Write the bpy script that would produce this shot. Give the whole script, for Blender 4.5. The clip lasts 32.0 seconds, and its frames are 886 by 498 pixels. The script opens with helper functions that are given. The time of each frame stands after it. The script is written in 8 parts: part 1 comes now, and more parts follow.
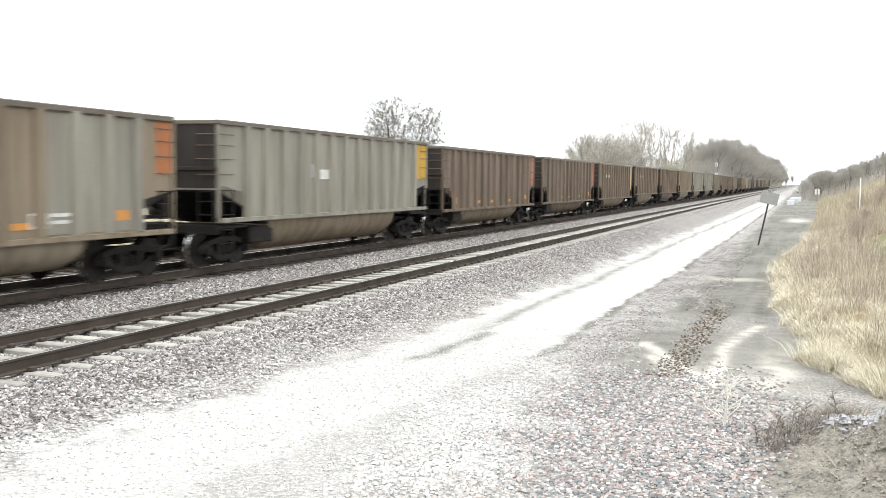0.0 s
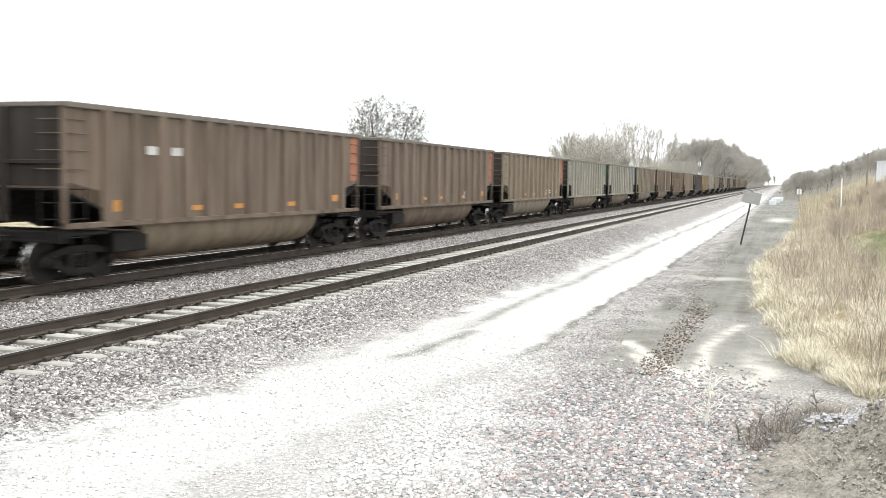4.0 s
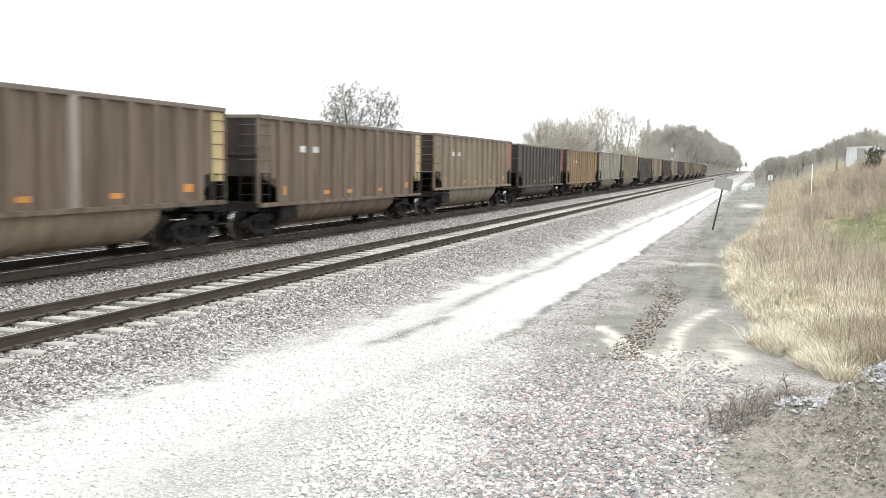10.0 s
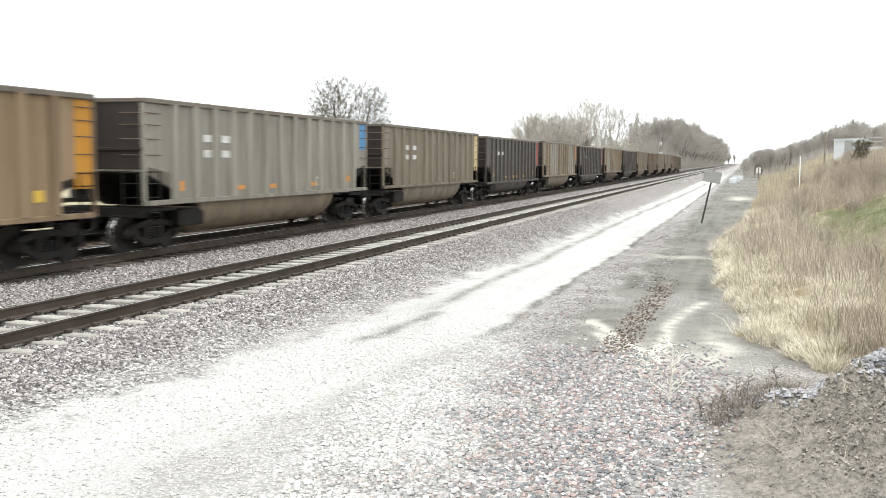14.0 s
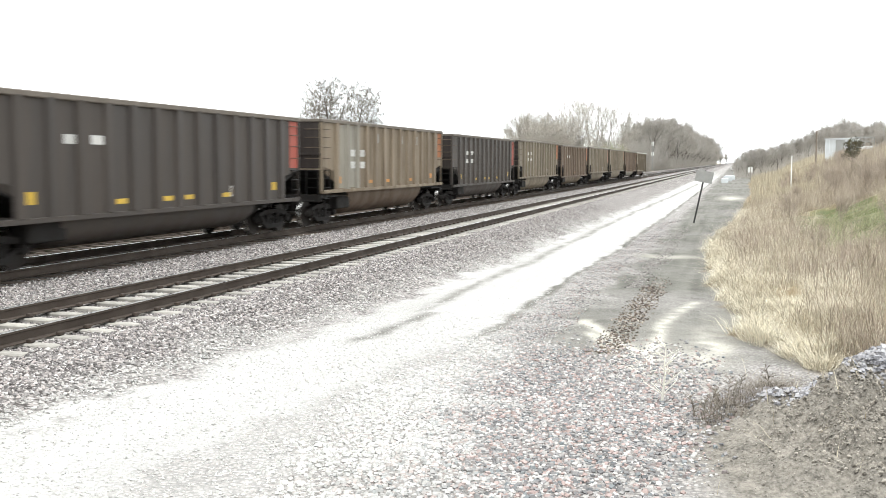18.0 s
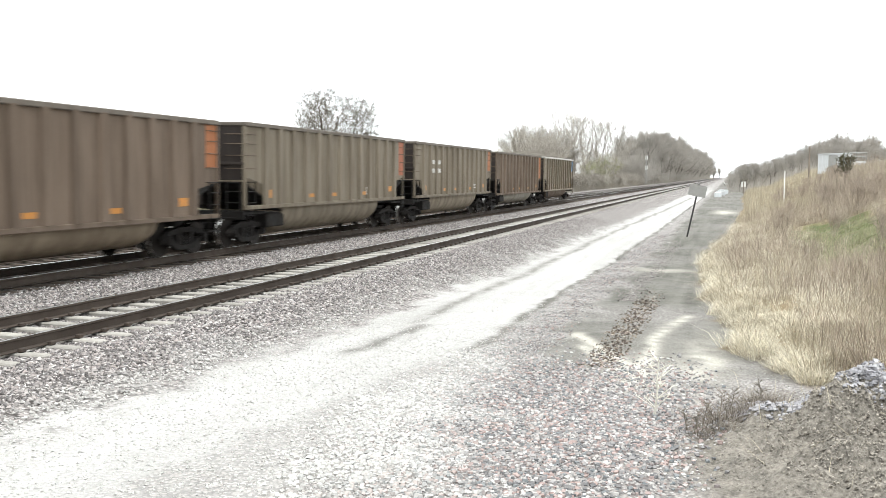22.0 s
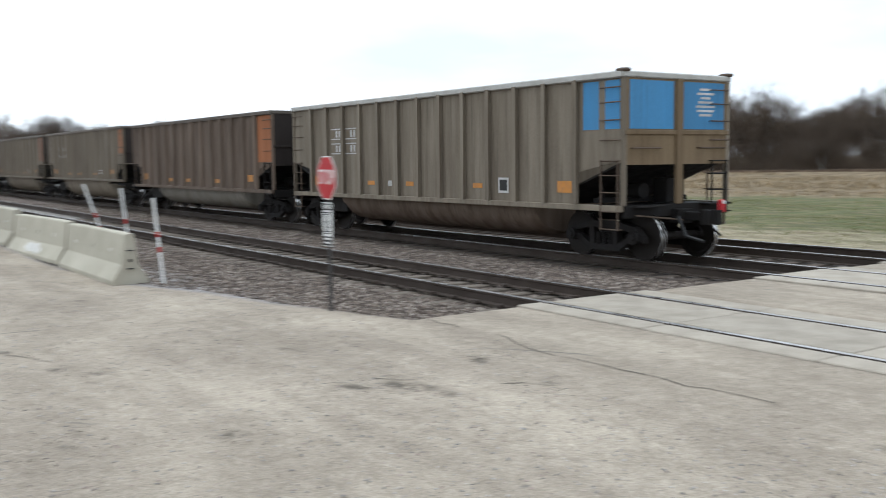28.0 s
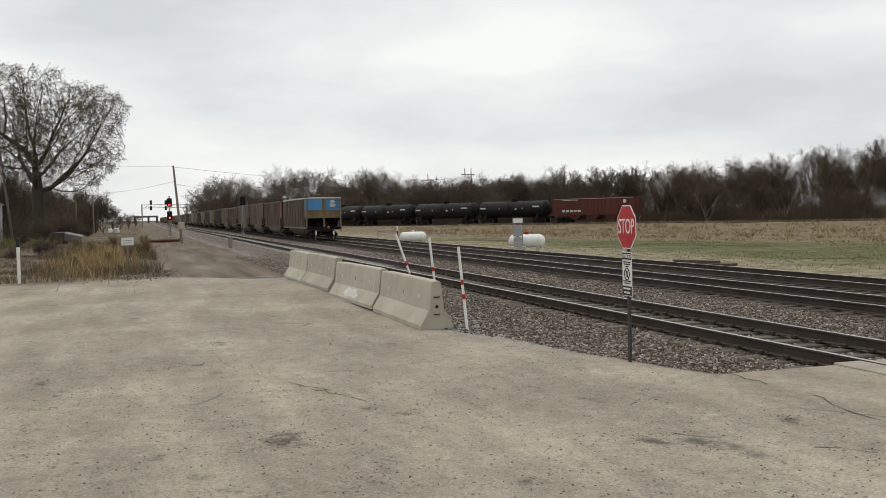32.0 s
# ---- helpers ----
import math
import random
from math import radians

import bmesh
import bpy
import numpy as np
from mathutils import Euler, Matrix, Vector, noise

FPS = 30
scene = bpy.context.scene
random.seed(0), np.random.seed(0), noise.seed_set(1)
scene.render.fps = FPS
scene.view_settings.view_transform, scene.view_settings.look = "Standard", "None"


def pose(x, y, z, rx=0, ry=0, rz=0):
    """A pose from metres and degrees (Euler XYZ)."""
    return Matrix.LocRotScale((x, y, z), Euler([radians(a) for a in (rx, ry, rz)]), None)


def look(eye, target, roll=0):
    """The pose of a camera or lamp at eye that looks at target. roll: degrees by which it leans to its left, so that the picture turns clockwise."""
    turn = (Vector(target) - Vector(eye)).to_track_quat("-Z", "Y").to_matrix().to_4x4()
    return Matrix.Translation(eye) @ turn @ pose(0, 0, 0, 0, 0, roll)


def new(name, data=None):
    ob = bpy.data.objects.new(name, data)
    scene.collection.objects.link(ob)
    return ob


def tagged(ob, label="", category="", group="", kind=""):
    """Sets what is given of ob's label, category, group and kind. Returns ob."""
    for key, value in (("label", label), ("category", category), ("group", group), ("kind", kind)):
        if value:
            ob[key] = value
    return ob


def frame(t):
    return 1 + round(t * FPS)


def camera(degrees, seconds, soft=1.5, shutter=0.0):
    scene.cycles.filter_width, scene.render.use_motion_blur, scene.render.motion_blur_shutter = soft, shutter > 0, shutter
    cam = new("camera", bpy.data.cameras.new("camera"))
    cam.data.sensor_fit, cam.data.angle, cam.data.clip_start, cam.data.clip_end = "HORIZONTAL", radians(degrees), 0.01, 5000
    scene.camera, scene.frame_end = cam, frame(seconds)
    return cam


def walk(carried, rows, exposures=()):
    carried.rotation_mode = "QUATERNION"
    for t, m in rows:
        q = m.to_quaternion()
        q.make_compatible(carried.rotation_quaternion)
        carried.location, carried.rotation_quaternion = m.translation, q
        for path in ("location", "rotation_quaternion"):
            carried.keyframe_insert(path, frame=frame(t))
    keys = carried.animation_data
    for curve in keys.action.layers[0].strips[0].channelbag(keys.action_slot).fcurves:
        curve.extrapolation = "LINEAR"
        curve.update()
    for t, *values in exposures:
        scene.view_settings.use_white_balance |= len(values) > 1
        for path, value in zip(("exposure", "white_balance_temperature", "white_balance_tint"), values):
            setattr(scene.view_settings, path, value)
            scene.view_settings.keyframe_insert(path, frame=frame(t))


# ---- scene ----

# The camera stands on one spot beside a level crossing and turns after the train.
cam = camera(48.7, 32.0, soft=0.86, shutter=0.42)
TURNS = (
    (0.0, -69.92, -4.02, -0.63), (0.5, -70.1, -3.79, -0.52), (1.0, -70.28, -3.71, -0.56), (1.5, -70.47, -3.91, -0.54),
    (2.0, -70.53, -4.05, -0.65), (2.5, -70.59, -3.93, -0.72), (4.5, -70.96, -4.2, -0.91), (5.0, -71.07, -4.3, -0.95),
    (5.5, -71.12, -4.41, -0.96), (6.0, -71.12, -4.21, -0.99), (6.5, -71.29, -4.32, -1.01), (7.0, -71.52, -4.74, -1.05),
    (7.5, -71.66, -5.07, -1.08), (8.0, -71.82, -5.0, -0.97), (8.5, -71.89, -4.73, -0.96), (9.0, -71.98, -4.53, -0.95),
    (9.5, -72.08, -4.65, -0.9), (10.0, -72.37, -4.89, -0.85), (10.5, -72.62, -4.99, -0.67), (11.0, -72.76, -5.01, -0.59),
    (11.5, -72.74, -4.97, -0.6), (12.0, -72.64, -4.69, -0.44), (12.5, -72.71, -4.5, -0.34), (13.0, -72.9, -4.74, -0.32),
    (13.5, -73.04, -5.0, -0.32), (14.0, -73.0, -5.16, -0.4), (14.5, -73.0, -5.34, -0.34), (16.5, -73.12, -5.14, -0.42),
    (17.0, -73.28, -5.06, -0.27), (17.5, -73.34, -5.11, -0.24), (18.0, -73.44, -5.12, -0.23), (18.5, -73.57, -4.89, -0.38),
    (19.0, -73.67, -4.55, -0.59), (19.5, -73.7, -4.65, -0.66), (20.0, -73.77, -4.8, -0.56), (20.5, -73.77, -4.8, -0.51),
    (21.0, -73.85, -4.74, -0.41), (21.5, -73.81, -4.68, -0.53), (22.0, -73.78, -4.41, -0.66), (22.5, -73.8, -4.44, -0.67),
    (23.0, -73.87, -4.68, -0.51), (23.5, -73.94, -4.8, -0.3), (24.0, -73.67, -4.85, -0.21), (24.5, -71.65, -4.83, -0.04),
    (25.0, -67.03, -4.45, 0.24), (25.5, -57.25, -4.43, 0.29), (26.0, -41.0, -4.2, 0.5), (26.5, -15.5, -3.9, 0.8),
    (27.0, 16.5, -3.5, 1.1), (27.5, 40.69, -3.2, 1.26), (28.0, 55.58, -5.24, 0.65), (28.5, 64.67, -3.33, 1.35),
    (29.0, 69.34, -2.93, 1.74), (29.5, 71.31, -3.02, 1.85), (30.0, 72.61, -3.22, 2.23), (30.5, 73.44, -2.97, 2.08),
    (31.0, 73.55, -2.61, 1.55), (31.5, 73.21, -2.3, 1.34), (32.0, 72.96, -2.07, 1.24))


def eye_at(t):
    s = min(1.0, max(0.0, (t - 25.0) / 2.5))
    s = s * s * (3 - 2 * s)
    return -0.70 * s, 0.20 * s, 2.28 - 0.25 * s


EXPOSURES = ((0.0, 1.66, 6380, 6), (1.0, 1.42, 6380, 6), (2.0, 1.68, 6380, 6), (5.0, 1.66, 6380, 6), (6.0, 1.66, 6380, 6), (7.0, 1.63, 6380, 6),
             (8.0, 1.42, 6380, 6), (9.0, 1.42, 6380, 6), (10.0, 1.60, 6380, 6), (11.0, 1.60, 6380, 6), (12.0, 1.60, 6380, 6), (13.0, 1.73, 6380, 6),
             (14.0, 1.55, 6380, 6), (17.0, 1.62, 6380, 6), (18.0, 1.64, 6380, 6), (19.0, 1.65, 6380, 6), (20.0, 1.65, 6380, 6), (21.0, 1.60, 6380, 6),
             (22.0, 1.55, 6380, 6), (23.0, 1.54, 6380, 6), (24.0, 1.62, 6380, 6), (25.0, 1.72, 6380, 6), (25.5, 1.88, 6300, 6),
             (26.5, 1.70, 6000, 6), (27.5, 1.5, 5600, 6), (28.0, 0.76, 5800, 7), (28.5, 0.38, 6250, 7), (29.0, 0.12, 6550, 8),
             (30.0, 0.20, 6550, 8), (32.0, 0.20, 6550, 8))
walk(cam, [(t, pose(*eye_at(t), 90 + p, r, y)) for t, y, p, r in TURNS], EXPOSURES)

# Overcast sky with a soft sun behind the cloud.
world = bpy.data.worlds.new("overcast_sky")
scene.world = world
world.use_nodes = True
wn, wl = world.node_tree.nodes, world.node_tree.links
wn.clear()
w_out = wn.new("ShaderNodeOutputWorld")
w_bg = wn.new("ShaderNodeBackground")
w_sky = wn.new("ShaderNodeTexSky")
w_sky.sky_type = "NISHITA"
w_sky.sun_disc = False
w_sky.sun_elevation = radians(78)
w_sky.sun_rotation = radians(243)
w_hsv = wn.new("ShaderNodeHueSaturation")
w_hsv.inputs["Saturation"].default_value = 0.25
w_hsv.inputs["Value"].default_value = 1.0
w_co = wn.new("ShaderNodeTexCoord")
w_map = wn.new("ShaderNodeMapping")
w_map.inputs["Scale"].default_value = (1.0, 1.0, 3.5)
w_noise = wn.new("ShaderNodeTexNoise")
w_noise.inputs["Scale"].default_value = 2.2
w_noise.inputs["Detail"].default_value = 6
w_noise.inputs["Roughness"].default_value = 0.5
w_ramp = wn.new("ShaderNodeValToRGB")
w_ramp.color_ramp.elements[0].position = 0.36
w_ramp.color_ramp.elements[0].color = (5.9, 6.12, 6.36, 1)
w_ramp.color_ramp.elements[1].position = 0.62
w_ramp.color_ramp.elements[1].color = (8.8, 8.8, 8.75, 1)
w_mix = wn.new("ShaderNodeMix")
w_mix.data_type = "RGBA"
w_mix.inputs["Factor"].default_value = 0.85
w_bg.inputs["Strength"].default_value = 0.1
wl.new(w_co.outputs["Generated"], w_map.inputs["Vector"])
wl.new(w_map.outputs["Vector"], w_noise.inputs["Vector"])
wl.new(w_noise.outputs["Fac"], w_ramp.inputs["Fac"])
wl.new(w_sky.outputs["Color"], w_hsv.inputs["Color"])
wl.new(w_hsv.outputs["Color"], w_mix.inputs["A"])
wl.new(w_ramp.outputs["Color"], w_mix.inputs["B"])
wl.new(w_mix.outputs["Result"], w_bg.inputs["Color"])
wl.new(w_bg.outputs["Background"], w_out.inputs["Surface"])

sun_data = bpy.data.lights.new("sun", "SUN")
sun_data.energy = 0.9
sun_data.angle = radians(25)
sun_data.color = (1.0, 0.97, 0.92)
sun = new("sun", sun_data)
sun.matrix_basis = look((0, 0, 0), (0.18, 0.09, -0.95))

# ---- materials ----
STREAK = (1.0, 1.0, 0.12)      # dirt that runs down upright sheets


def nodes_of(name):
    m = bpy.data.materials.new(name)
    m.use_nodes = True
    return m, m.node_tree.nodes, m.node_tree.links, m.node_tree.nodes["Principled BSDF"]


def mixed(n, l, fac, a, b, mode="MIX"):
    """A colour mix; fac, a and b are sockets or values."""
    x = n.new("ShaderNodeMix")
    x.data_type, x.blend_type = "RGBA", mode
    for key, value in (("Factor", fac), ("A", a), ("B", b)):
        if isinstance(value, bpy.types.NodeSocket):
            l.new(value, x.inputs[key])
        else:
            x.inputs[key].default_value = value if key == "Factor" else (*value, 1)
    return x.outputs["Result"]


def noisy(n, l, co, scale, detail=4.0, lo=0.35, hi=0.65, stretch=(1, 1, 1), rough=0.55):
    mp = n.new("ShaderNodeMapping")
    mp.inputs["Scale"].default_value = stretch
    l.new(co, mp.inputs["Vector"])
    t = n.new("ShaderNodeTexNoise")
    t.inputs["Scale"].default_value, t.inputs["Detail"].default_value = scale, detail
    t.inputs["Roughness"].default_value = rough
    l.new(mp.outputs["Vector"], t.inputs["Vector"])
    r = n.new("ShaderNodeMapRange")
    r.inputs["From Min"].default_value, r.inputs["From Max"].default_value = lo, hi
    l.new(t.outputs["Fac"], r.inputs["Value"])
    return r.outputs["Result"]


def bumped(n, l, bsdf, height, strength=0.3, distance=0.01):
    b = n.new("ShaderNodeBump")
    b.inputs["Strength"].default_value, b.inputs["Distance"].default_value = strength, distance
    l.new(height, b.inputs["Height"])
    l.new(b.outputs["Normal"], bsdf.inputs["Normal"])


def surface(name, base, dirt=None, amount=0.5, scale=3.0, grain=60.0, rough=0.7, metal=0.0, stretch=(1, 1, 1), bump=0.15, vary=0.12, island=False, bump_dist=0.004, spec=0.2):
    """A weathered surface: base colour, dirt in patches, fine grain, and a little change from one object (or island) to the next."""
    m, n, l, bsdf = nodes_of(name)
    co = n.new("ShaderNodeTexCoord").outputs["Object"]
    if stretch == STREAK:
        far = n.new("ShaderNodeVectorMath")
        far.operation = "MULTIPLY_ADD"
        far.inputs[1].default_value = (41.0, 13.0, 0.0)
        l.new(n.new("ShaderNodeObjectInfo").outputs["Random"], far.inputs[0])
        l.new(co, far.inputs[2])
        co = far.outputs[0]
    dirt = dirt or tuple(c * 0.6 for c in base)
    patch = noisy(n, l, co, scale, 5, 0.38, 0.68, stretch)
    gr = noisy(n, l, co, grain, 3, 0.25, 0.75)
    amt = n.new("ShaderNodeMath")
    amt.operation = "MULTIPLY"
    amt.inputs[1].default_value = amount
    l.new(patch, amt.inputs[0])
    c = mixed(n, l, amt.outputs[0], base, dirt)
    if stretch == STREAK:
        runs = noisy(n, l, co, 7.0, 4, 0.55, 0.72, (1.0, 1.0, 0.05), 0.6)
        c = mixed(n, l, mixed(n, l, 0.6, (0, 0, 0), runs), c, tuple(x * 0.45 for x in dirt))
        wash = noisy(n, l, co, 5.0, 4, 0.58, 0.75, (1.0, 1.0, 0.07), 0.6)
        c = mixed(n, l, mixed(n, l, 0.35, (0, 0, 0), wash), c, tuple(min(1, x * 1.5) for x in base))
    c = mixed(n, l, 0.35, c, mixed(n, l, gr, tuple(x * 0.7 for x in base), tuple(min(1, x * 1.25) for x in base)))
    if vary:
        if island:
            rnd = n.new("ShaderNodeNewGeometry").outputs["Random Per Island"]
        else:
            rnd = n.new("ShaderNodeObjectInfo").outputs["Random"]
        h = n.new("ShaderNodeHueSaturation")
        r = n.new("ShaderNodeMapRange")
        r.inputs["To Min"].default_value, r.inputs["To Max"].default_value = 1 - vary, 1 + vary
        l.new(rnd, r.inputs["Value"])
        l.new(r.outputs["Result"], h.inputs["Value"])
        l.new(c, h.inputs["Color"])
        c = h.outputs["Color"]
    l.new(c, bsdf.inputs["Base Color"])
    rr = n.new("ShaderNodeMapRange")
    rr.inputs["To Min"].default_value, rr.inputs["To Max"].default_value = max(0.05, rough - 0.12), min(1, rough + 0.12)
    l.new(patch, rr.inputs["Value"])
    l.new(rr.outputs["Result"], bsdf.inputs["Roughness"])
    bsdf.inputs["Metallic"].default_value = metal
    bsdf.inputs["Specular IOR Level"].default_value = spec
    if bump:
        bumped(n, l, bsdf, gr, bump, bump_dist)
    return m


def glowing(name, colour, strength):
    m, n, l, bsdf = nodes_of(name)
    bsdf.inputs["Base Color"].default_value = (*colour, 1)
    bsdf.inputs["Emission Color"].default_value = (*colour, 1)
    bsdf.inputs["Emission Strength"].default_value = strength
    return m


PAINT = {
    "tan": surface("tan_car_steel", (0.205, 0.163, 0.116), (0.092, 0.068, 0.047), 0.85, 3.2, 40, 0.65, 0.0, STREAK),
    "dusk": surface("brown_olive_car_steel", (0.222, 0.188, 0.141), (0.105, 0.083, 0.061), 0.85, 3.0, 40, 0.65, 0.0, STREAK),
    "olive": surface("olive_tan_car_steel", (0.188, 0.158, 0.118), (0.09, 0.071, 0.051), 0.85, 3.0, 40, 0.65, 0.0, STREAK),
    "grey": surface("grey_aluminium_car", (0.248, 0.23, 0.194), (0.135, 0.117, 0.09), 0.8, 3.2, 40, 0.6, 0.1, STREAK),
    "brown": surface("brown_dusty_car_steel", (0.152, 0.113, 0.084), (0.06, 0.043, 0.032), 0.85, 3.2, 40, 0.7, 0.0, STREAK),
    "umber": surface("dark_brown_car_steel", (0.11, 0.08, 0.058), (0.052, 0.038, 0.03), 0.6, 2.6, 40, 0.7, 0.0, STREAK),
    "black": surface("black_car_paint", (0.05, 0.043, 0.039), (0.10, 0.081, 0.066), 0.6, 2.6, 40, 0.55, 0.0, STREAK),
    "rust": surface("orange_brown_rusty_steel", (0.225, 0.16, 0.098), (0.11, 0.074, 0.046), 0.7, 2.2, 40, 0.75, 0.0, STREAK),
    "ochre": surface("ochre_dusty_end_steel", (0.20, 0.145, 0.085), (0.11, 0.075, 0.045), 0.7, 2.2, 40, 0.7, 0.0, STREAK),
    # dirty end steel, darkened further by the shade of the gap between cars
    "gap_shade": surface("dirty_gap_shaded_end_steel", (0.04, 0.032, 0.028), (0.019, 0.016, 0.015), 0.7, 2.2, 40, 0.75, 0.0, STREAK),
    "red": surface("red_end_paint", (0.302, 0.072, 0.050), (0.144, 0.050, 0.036), 0.45, 3, 40, 0.6, 0, STREAK),
    "salmon": surface("faded_red_end_paint", (0.324, 0.122, 0.072), (0.173, 0.079, 0.050), 0.5, 3, 40, 0.65, 0, STREAK),
    "orange": surface("orange_end_paint", (0.335, 0.128, 0.052), (0.165, 0.075, 0.042), 0.5, 3, 40, 0.65, 0, STREAK),
    "yellow": surface("yellow_end_paint", (0.446, 0.259, 0.022), (0.259, 0.158, 0.036), 0.4, 3, 40, 0.6, 0, STREAK),
    "amber": surface("amber_end_paint", (0.418, 0.194, 0.022), (0.230, 0.115, 0.036), 0.4, 3, 40, 0.6, 0, STREAK),
    "cream": surface("cream_end_paint", (0.5, 0.39, 0.21), (0.3, 0.21, 0.115), 0.5, 3, 40, 0.65, 0, STREAK),
    "green": surface("green_end_paint", (0.06, 0.22, 0.13), (0.1, 0.14, 0.1), 0.4, 3, 40, 0.6, 0, STREAK),
    "blue": surface("blue_end_paint", (0.07, 0.24, 0.46), (0.1, 0.18, 0.26), 0.35, 3, 40, 0.55, 0, STREAK),
}
ALUMINIUM = surface("weathered_aluminium_edge", (0.42, 0.41, 0.38), (0.26, 0.24, 0.2), 0.5, 3, 40, 0.5, 0.4)
CHORD_DARK = surface("dark_top_chord_steel", (0.14, 0.12, 0.10), (0.07, 0.06, 0.05), 0.5, 3, 40, 0.7)
# running gear: the shade beneath the cars is partly put into these near-black colours
UNDER = surface("shade_black_underframe_steel", (0.010, 0.009, 0.0085), (0.022, 0.018, 0.015), 0.6, 4, 50, 0.75)
TRUCK = surface("dusty_shade_dark_cast_steel", (0.012, 0.0105, 0.010), (0.024, 0.02, 0.017), 0.6, 5, 50, 0.8)
TREAD = surface("polished_wheel_tread", (0.55, 0.54, 0.52), (0.34, 0.32, 0.30), 0.3, 5, 50, 0.28, 0.9)
WHEEL = surface("wheel_steel", (0.02, 0.017, 0.015), (0.035, 0.027, 0.022), 0.5, 5, 50, 0.6, 0.4)
MARK_WHITE = surface("white_stencil_paint", (0.56, 0.55, 0.53), (0.28, 0.26, 0.22), 0.8, 6, 80, 0.6)
MARK_BLACK = surface("black_lettering_paint", (0.03, 0.03, 0.03), (0.08, 0.07, 0.06), 0.4, 6, 80, 0.6)
MARK_ORANGE = surface("orange_reflective_sheet", (0.52, 0.22, 0.045), (0.28, 0.17, 0.09), 0.85, 6, 80, 0.45)
MARK_YELLOW = surface("yellow_reflective_sheet", (0.58, 0.38, 0.05), (0.32, 0.23, 0.09), 0.8, 6, 80, 0.45)
RAIL_SIDE = surface("rusty_rail_web", (0.062, 0.048, 0.039), (0.036, 0.028, 0.023), 0.6, 2, 60, 0.8)
RAIL_HEAD = surface("worn_rail_head", (0.42, 0.41, 0.40), (0.25, 0.22, 0.2), 0.4, 1.5, 60, 0.32, 0.9)
TIE = surface("concrete_tie", (0.34, 0.322, 0.294), (0.19, 0.176, 0.157), 0.8, 5, 70, 0.9, vary=0.2)
TIE_STAINED = surface("stained_concrete_tie", (0.15, 0.128, 0.105), (0.075, 0.063, 0.052), 0.8, 5, 70, 0.9, vary=0.25)
TIE_WOOD = surface("old_timber_tie", (0.10, 0.08, 0.065), (0.05, 0.04, 0.034), 0.6, 5, 70, 0.9, vary=0.25)
CLIP = surface("rusty_rail_clip", (0.05, 0.04, 0.034), (0.09, 0.06, 0.04), 0.5, 9, 70, 0.8, vary=0)
PANEL = surface("crossing_panel_concrete", (0.375, 0.335, 0.275), (0.19, 0.168, 0.136), 0.75, 1.8, 60, 0.9, vary=0.08)
CONCRETE = surface("barrier_concrete", (0.44, 0.412, 0.335), (0.25, 0.226, 0.175), 0.55, 1.6, 60, 0.9, bump=0.25, vary=0.08)


def stone_material(name, tones):
    """Broken stone: each piece takes one of the tones, a little lighter or darker."""
    mt, n, l, bsdf = nodes_of(name)
    rnd = n.new("ShaderNodeNewGeometry").outputs["Random Per Island"]
    r = n.new("ShaderNodeValToRGB")
    r.color_ramp.interpolation = "CONSTANT"
    while len(r.color_ramp.elements) < len(tones):
        r.color_ramp.elements.new(0.5)
    for i, (e, t) in enumerate(zip(r.color_ramp.elements, tones)):
        e.position, e.color = i / len(tones), (*t, 1)
    l.new(rnd, r.inputs["Fac"])
    co = n.new("ShaderNodeTexCoord").outputs["Object"]
    patch = noisy(n, l, co, 9.0, 4, 0.3, 0.7)
    c = mixed(n, l, 0.3, r.outputs["Color"], mixed(n, l, patch, tuple(x * 0.6 for x in tones[0]), tones[-1]))
    coat = n.new("ShaderNodeAttribute")
    coat.attribute_name = "coat"
    c = mixed(n, l, coat.outputs["Fac"], c, mixed(n, l, patch, (0.40, 0.39, 0.37), (0.62, 0.61, 0.585)))
    l.new(c, bsdf.inputs["Base Color"])
    bsdf.inputs["Roughness"].default_value, bsdf.inputs["Specular IOR Level"].default_value = 0.9, 0.2
    return mt


STONE = stone_material("crushed_grey_stone", ((0.115, 0.104, 0.101), (0.38, 0.345, 0.33), (0.173, 0.162, 0.162), (0.5, 0.465, 0.445), (0.264, 0.242, 0.233), (0.42, 0.37, 0.35), (0.0864, 0.0792, 0.0756), (0.62, 0.595, 0.575), (0.264, 0.242, 0.238)))
STONE_PINK = stone_material("pink_and_blue_crushed_stone", ((0.162, 0.158, 0.162), (0.373, 0.275, 0.256), (0.243, 0.235, 0.235), (0.470, 0.446, 0.429), (0.154, 0.175, 0.186), (0.348, 0.251, 0.227), (0.105, 0.107, 0.113), (0.535, 0.518, 0.502), (0.292, 0.279, 0.279), (0.178, 0.146, 0.140), (0.405, 0.381, 0.365)))
STONE_BROWN = stone_material("rust_stained_crushed_stone", ((0.0828, 0.0655, 0.0533), (0.229, 0.187, 0.154), (0.119, 0.0972, 0.0814), (0.39, 0.333, 0.28), (0.14, 0.114, 0.095), (0.264, 0.211, 0.172), (0.0504, 0.0403, 0.0338), (0.53, 0.475, 0.415), (0.155, 0.127, 0.106)))
STONE_BLUE = stone_material("blue_grey_tipped_stone", ((0.20, 0.197, 0.21), (0.36, 0.355, 0.375), (0.27, 0.265, 0.28), (0.50, 0.49, 0.50), (0.40, 0.385, 0.39)))
BARK = surface("grey_brown_bark", (0.075, 0.062, 0.051), (0.042, 0.034, 0.028), 0.6, 3, 30, 0.95, stretch=(1, 1, 0.2), bump=0.5)
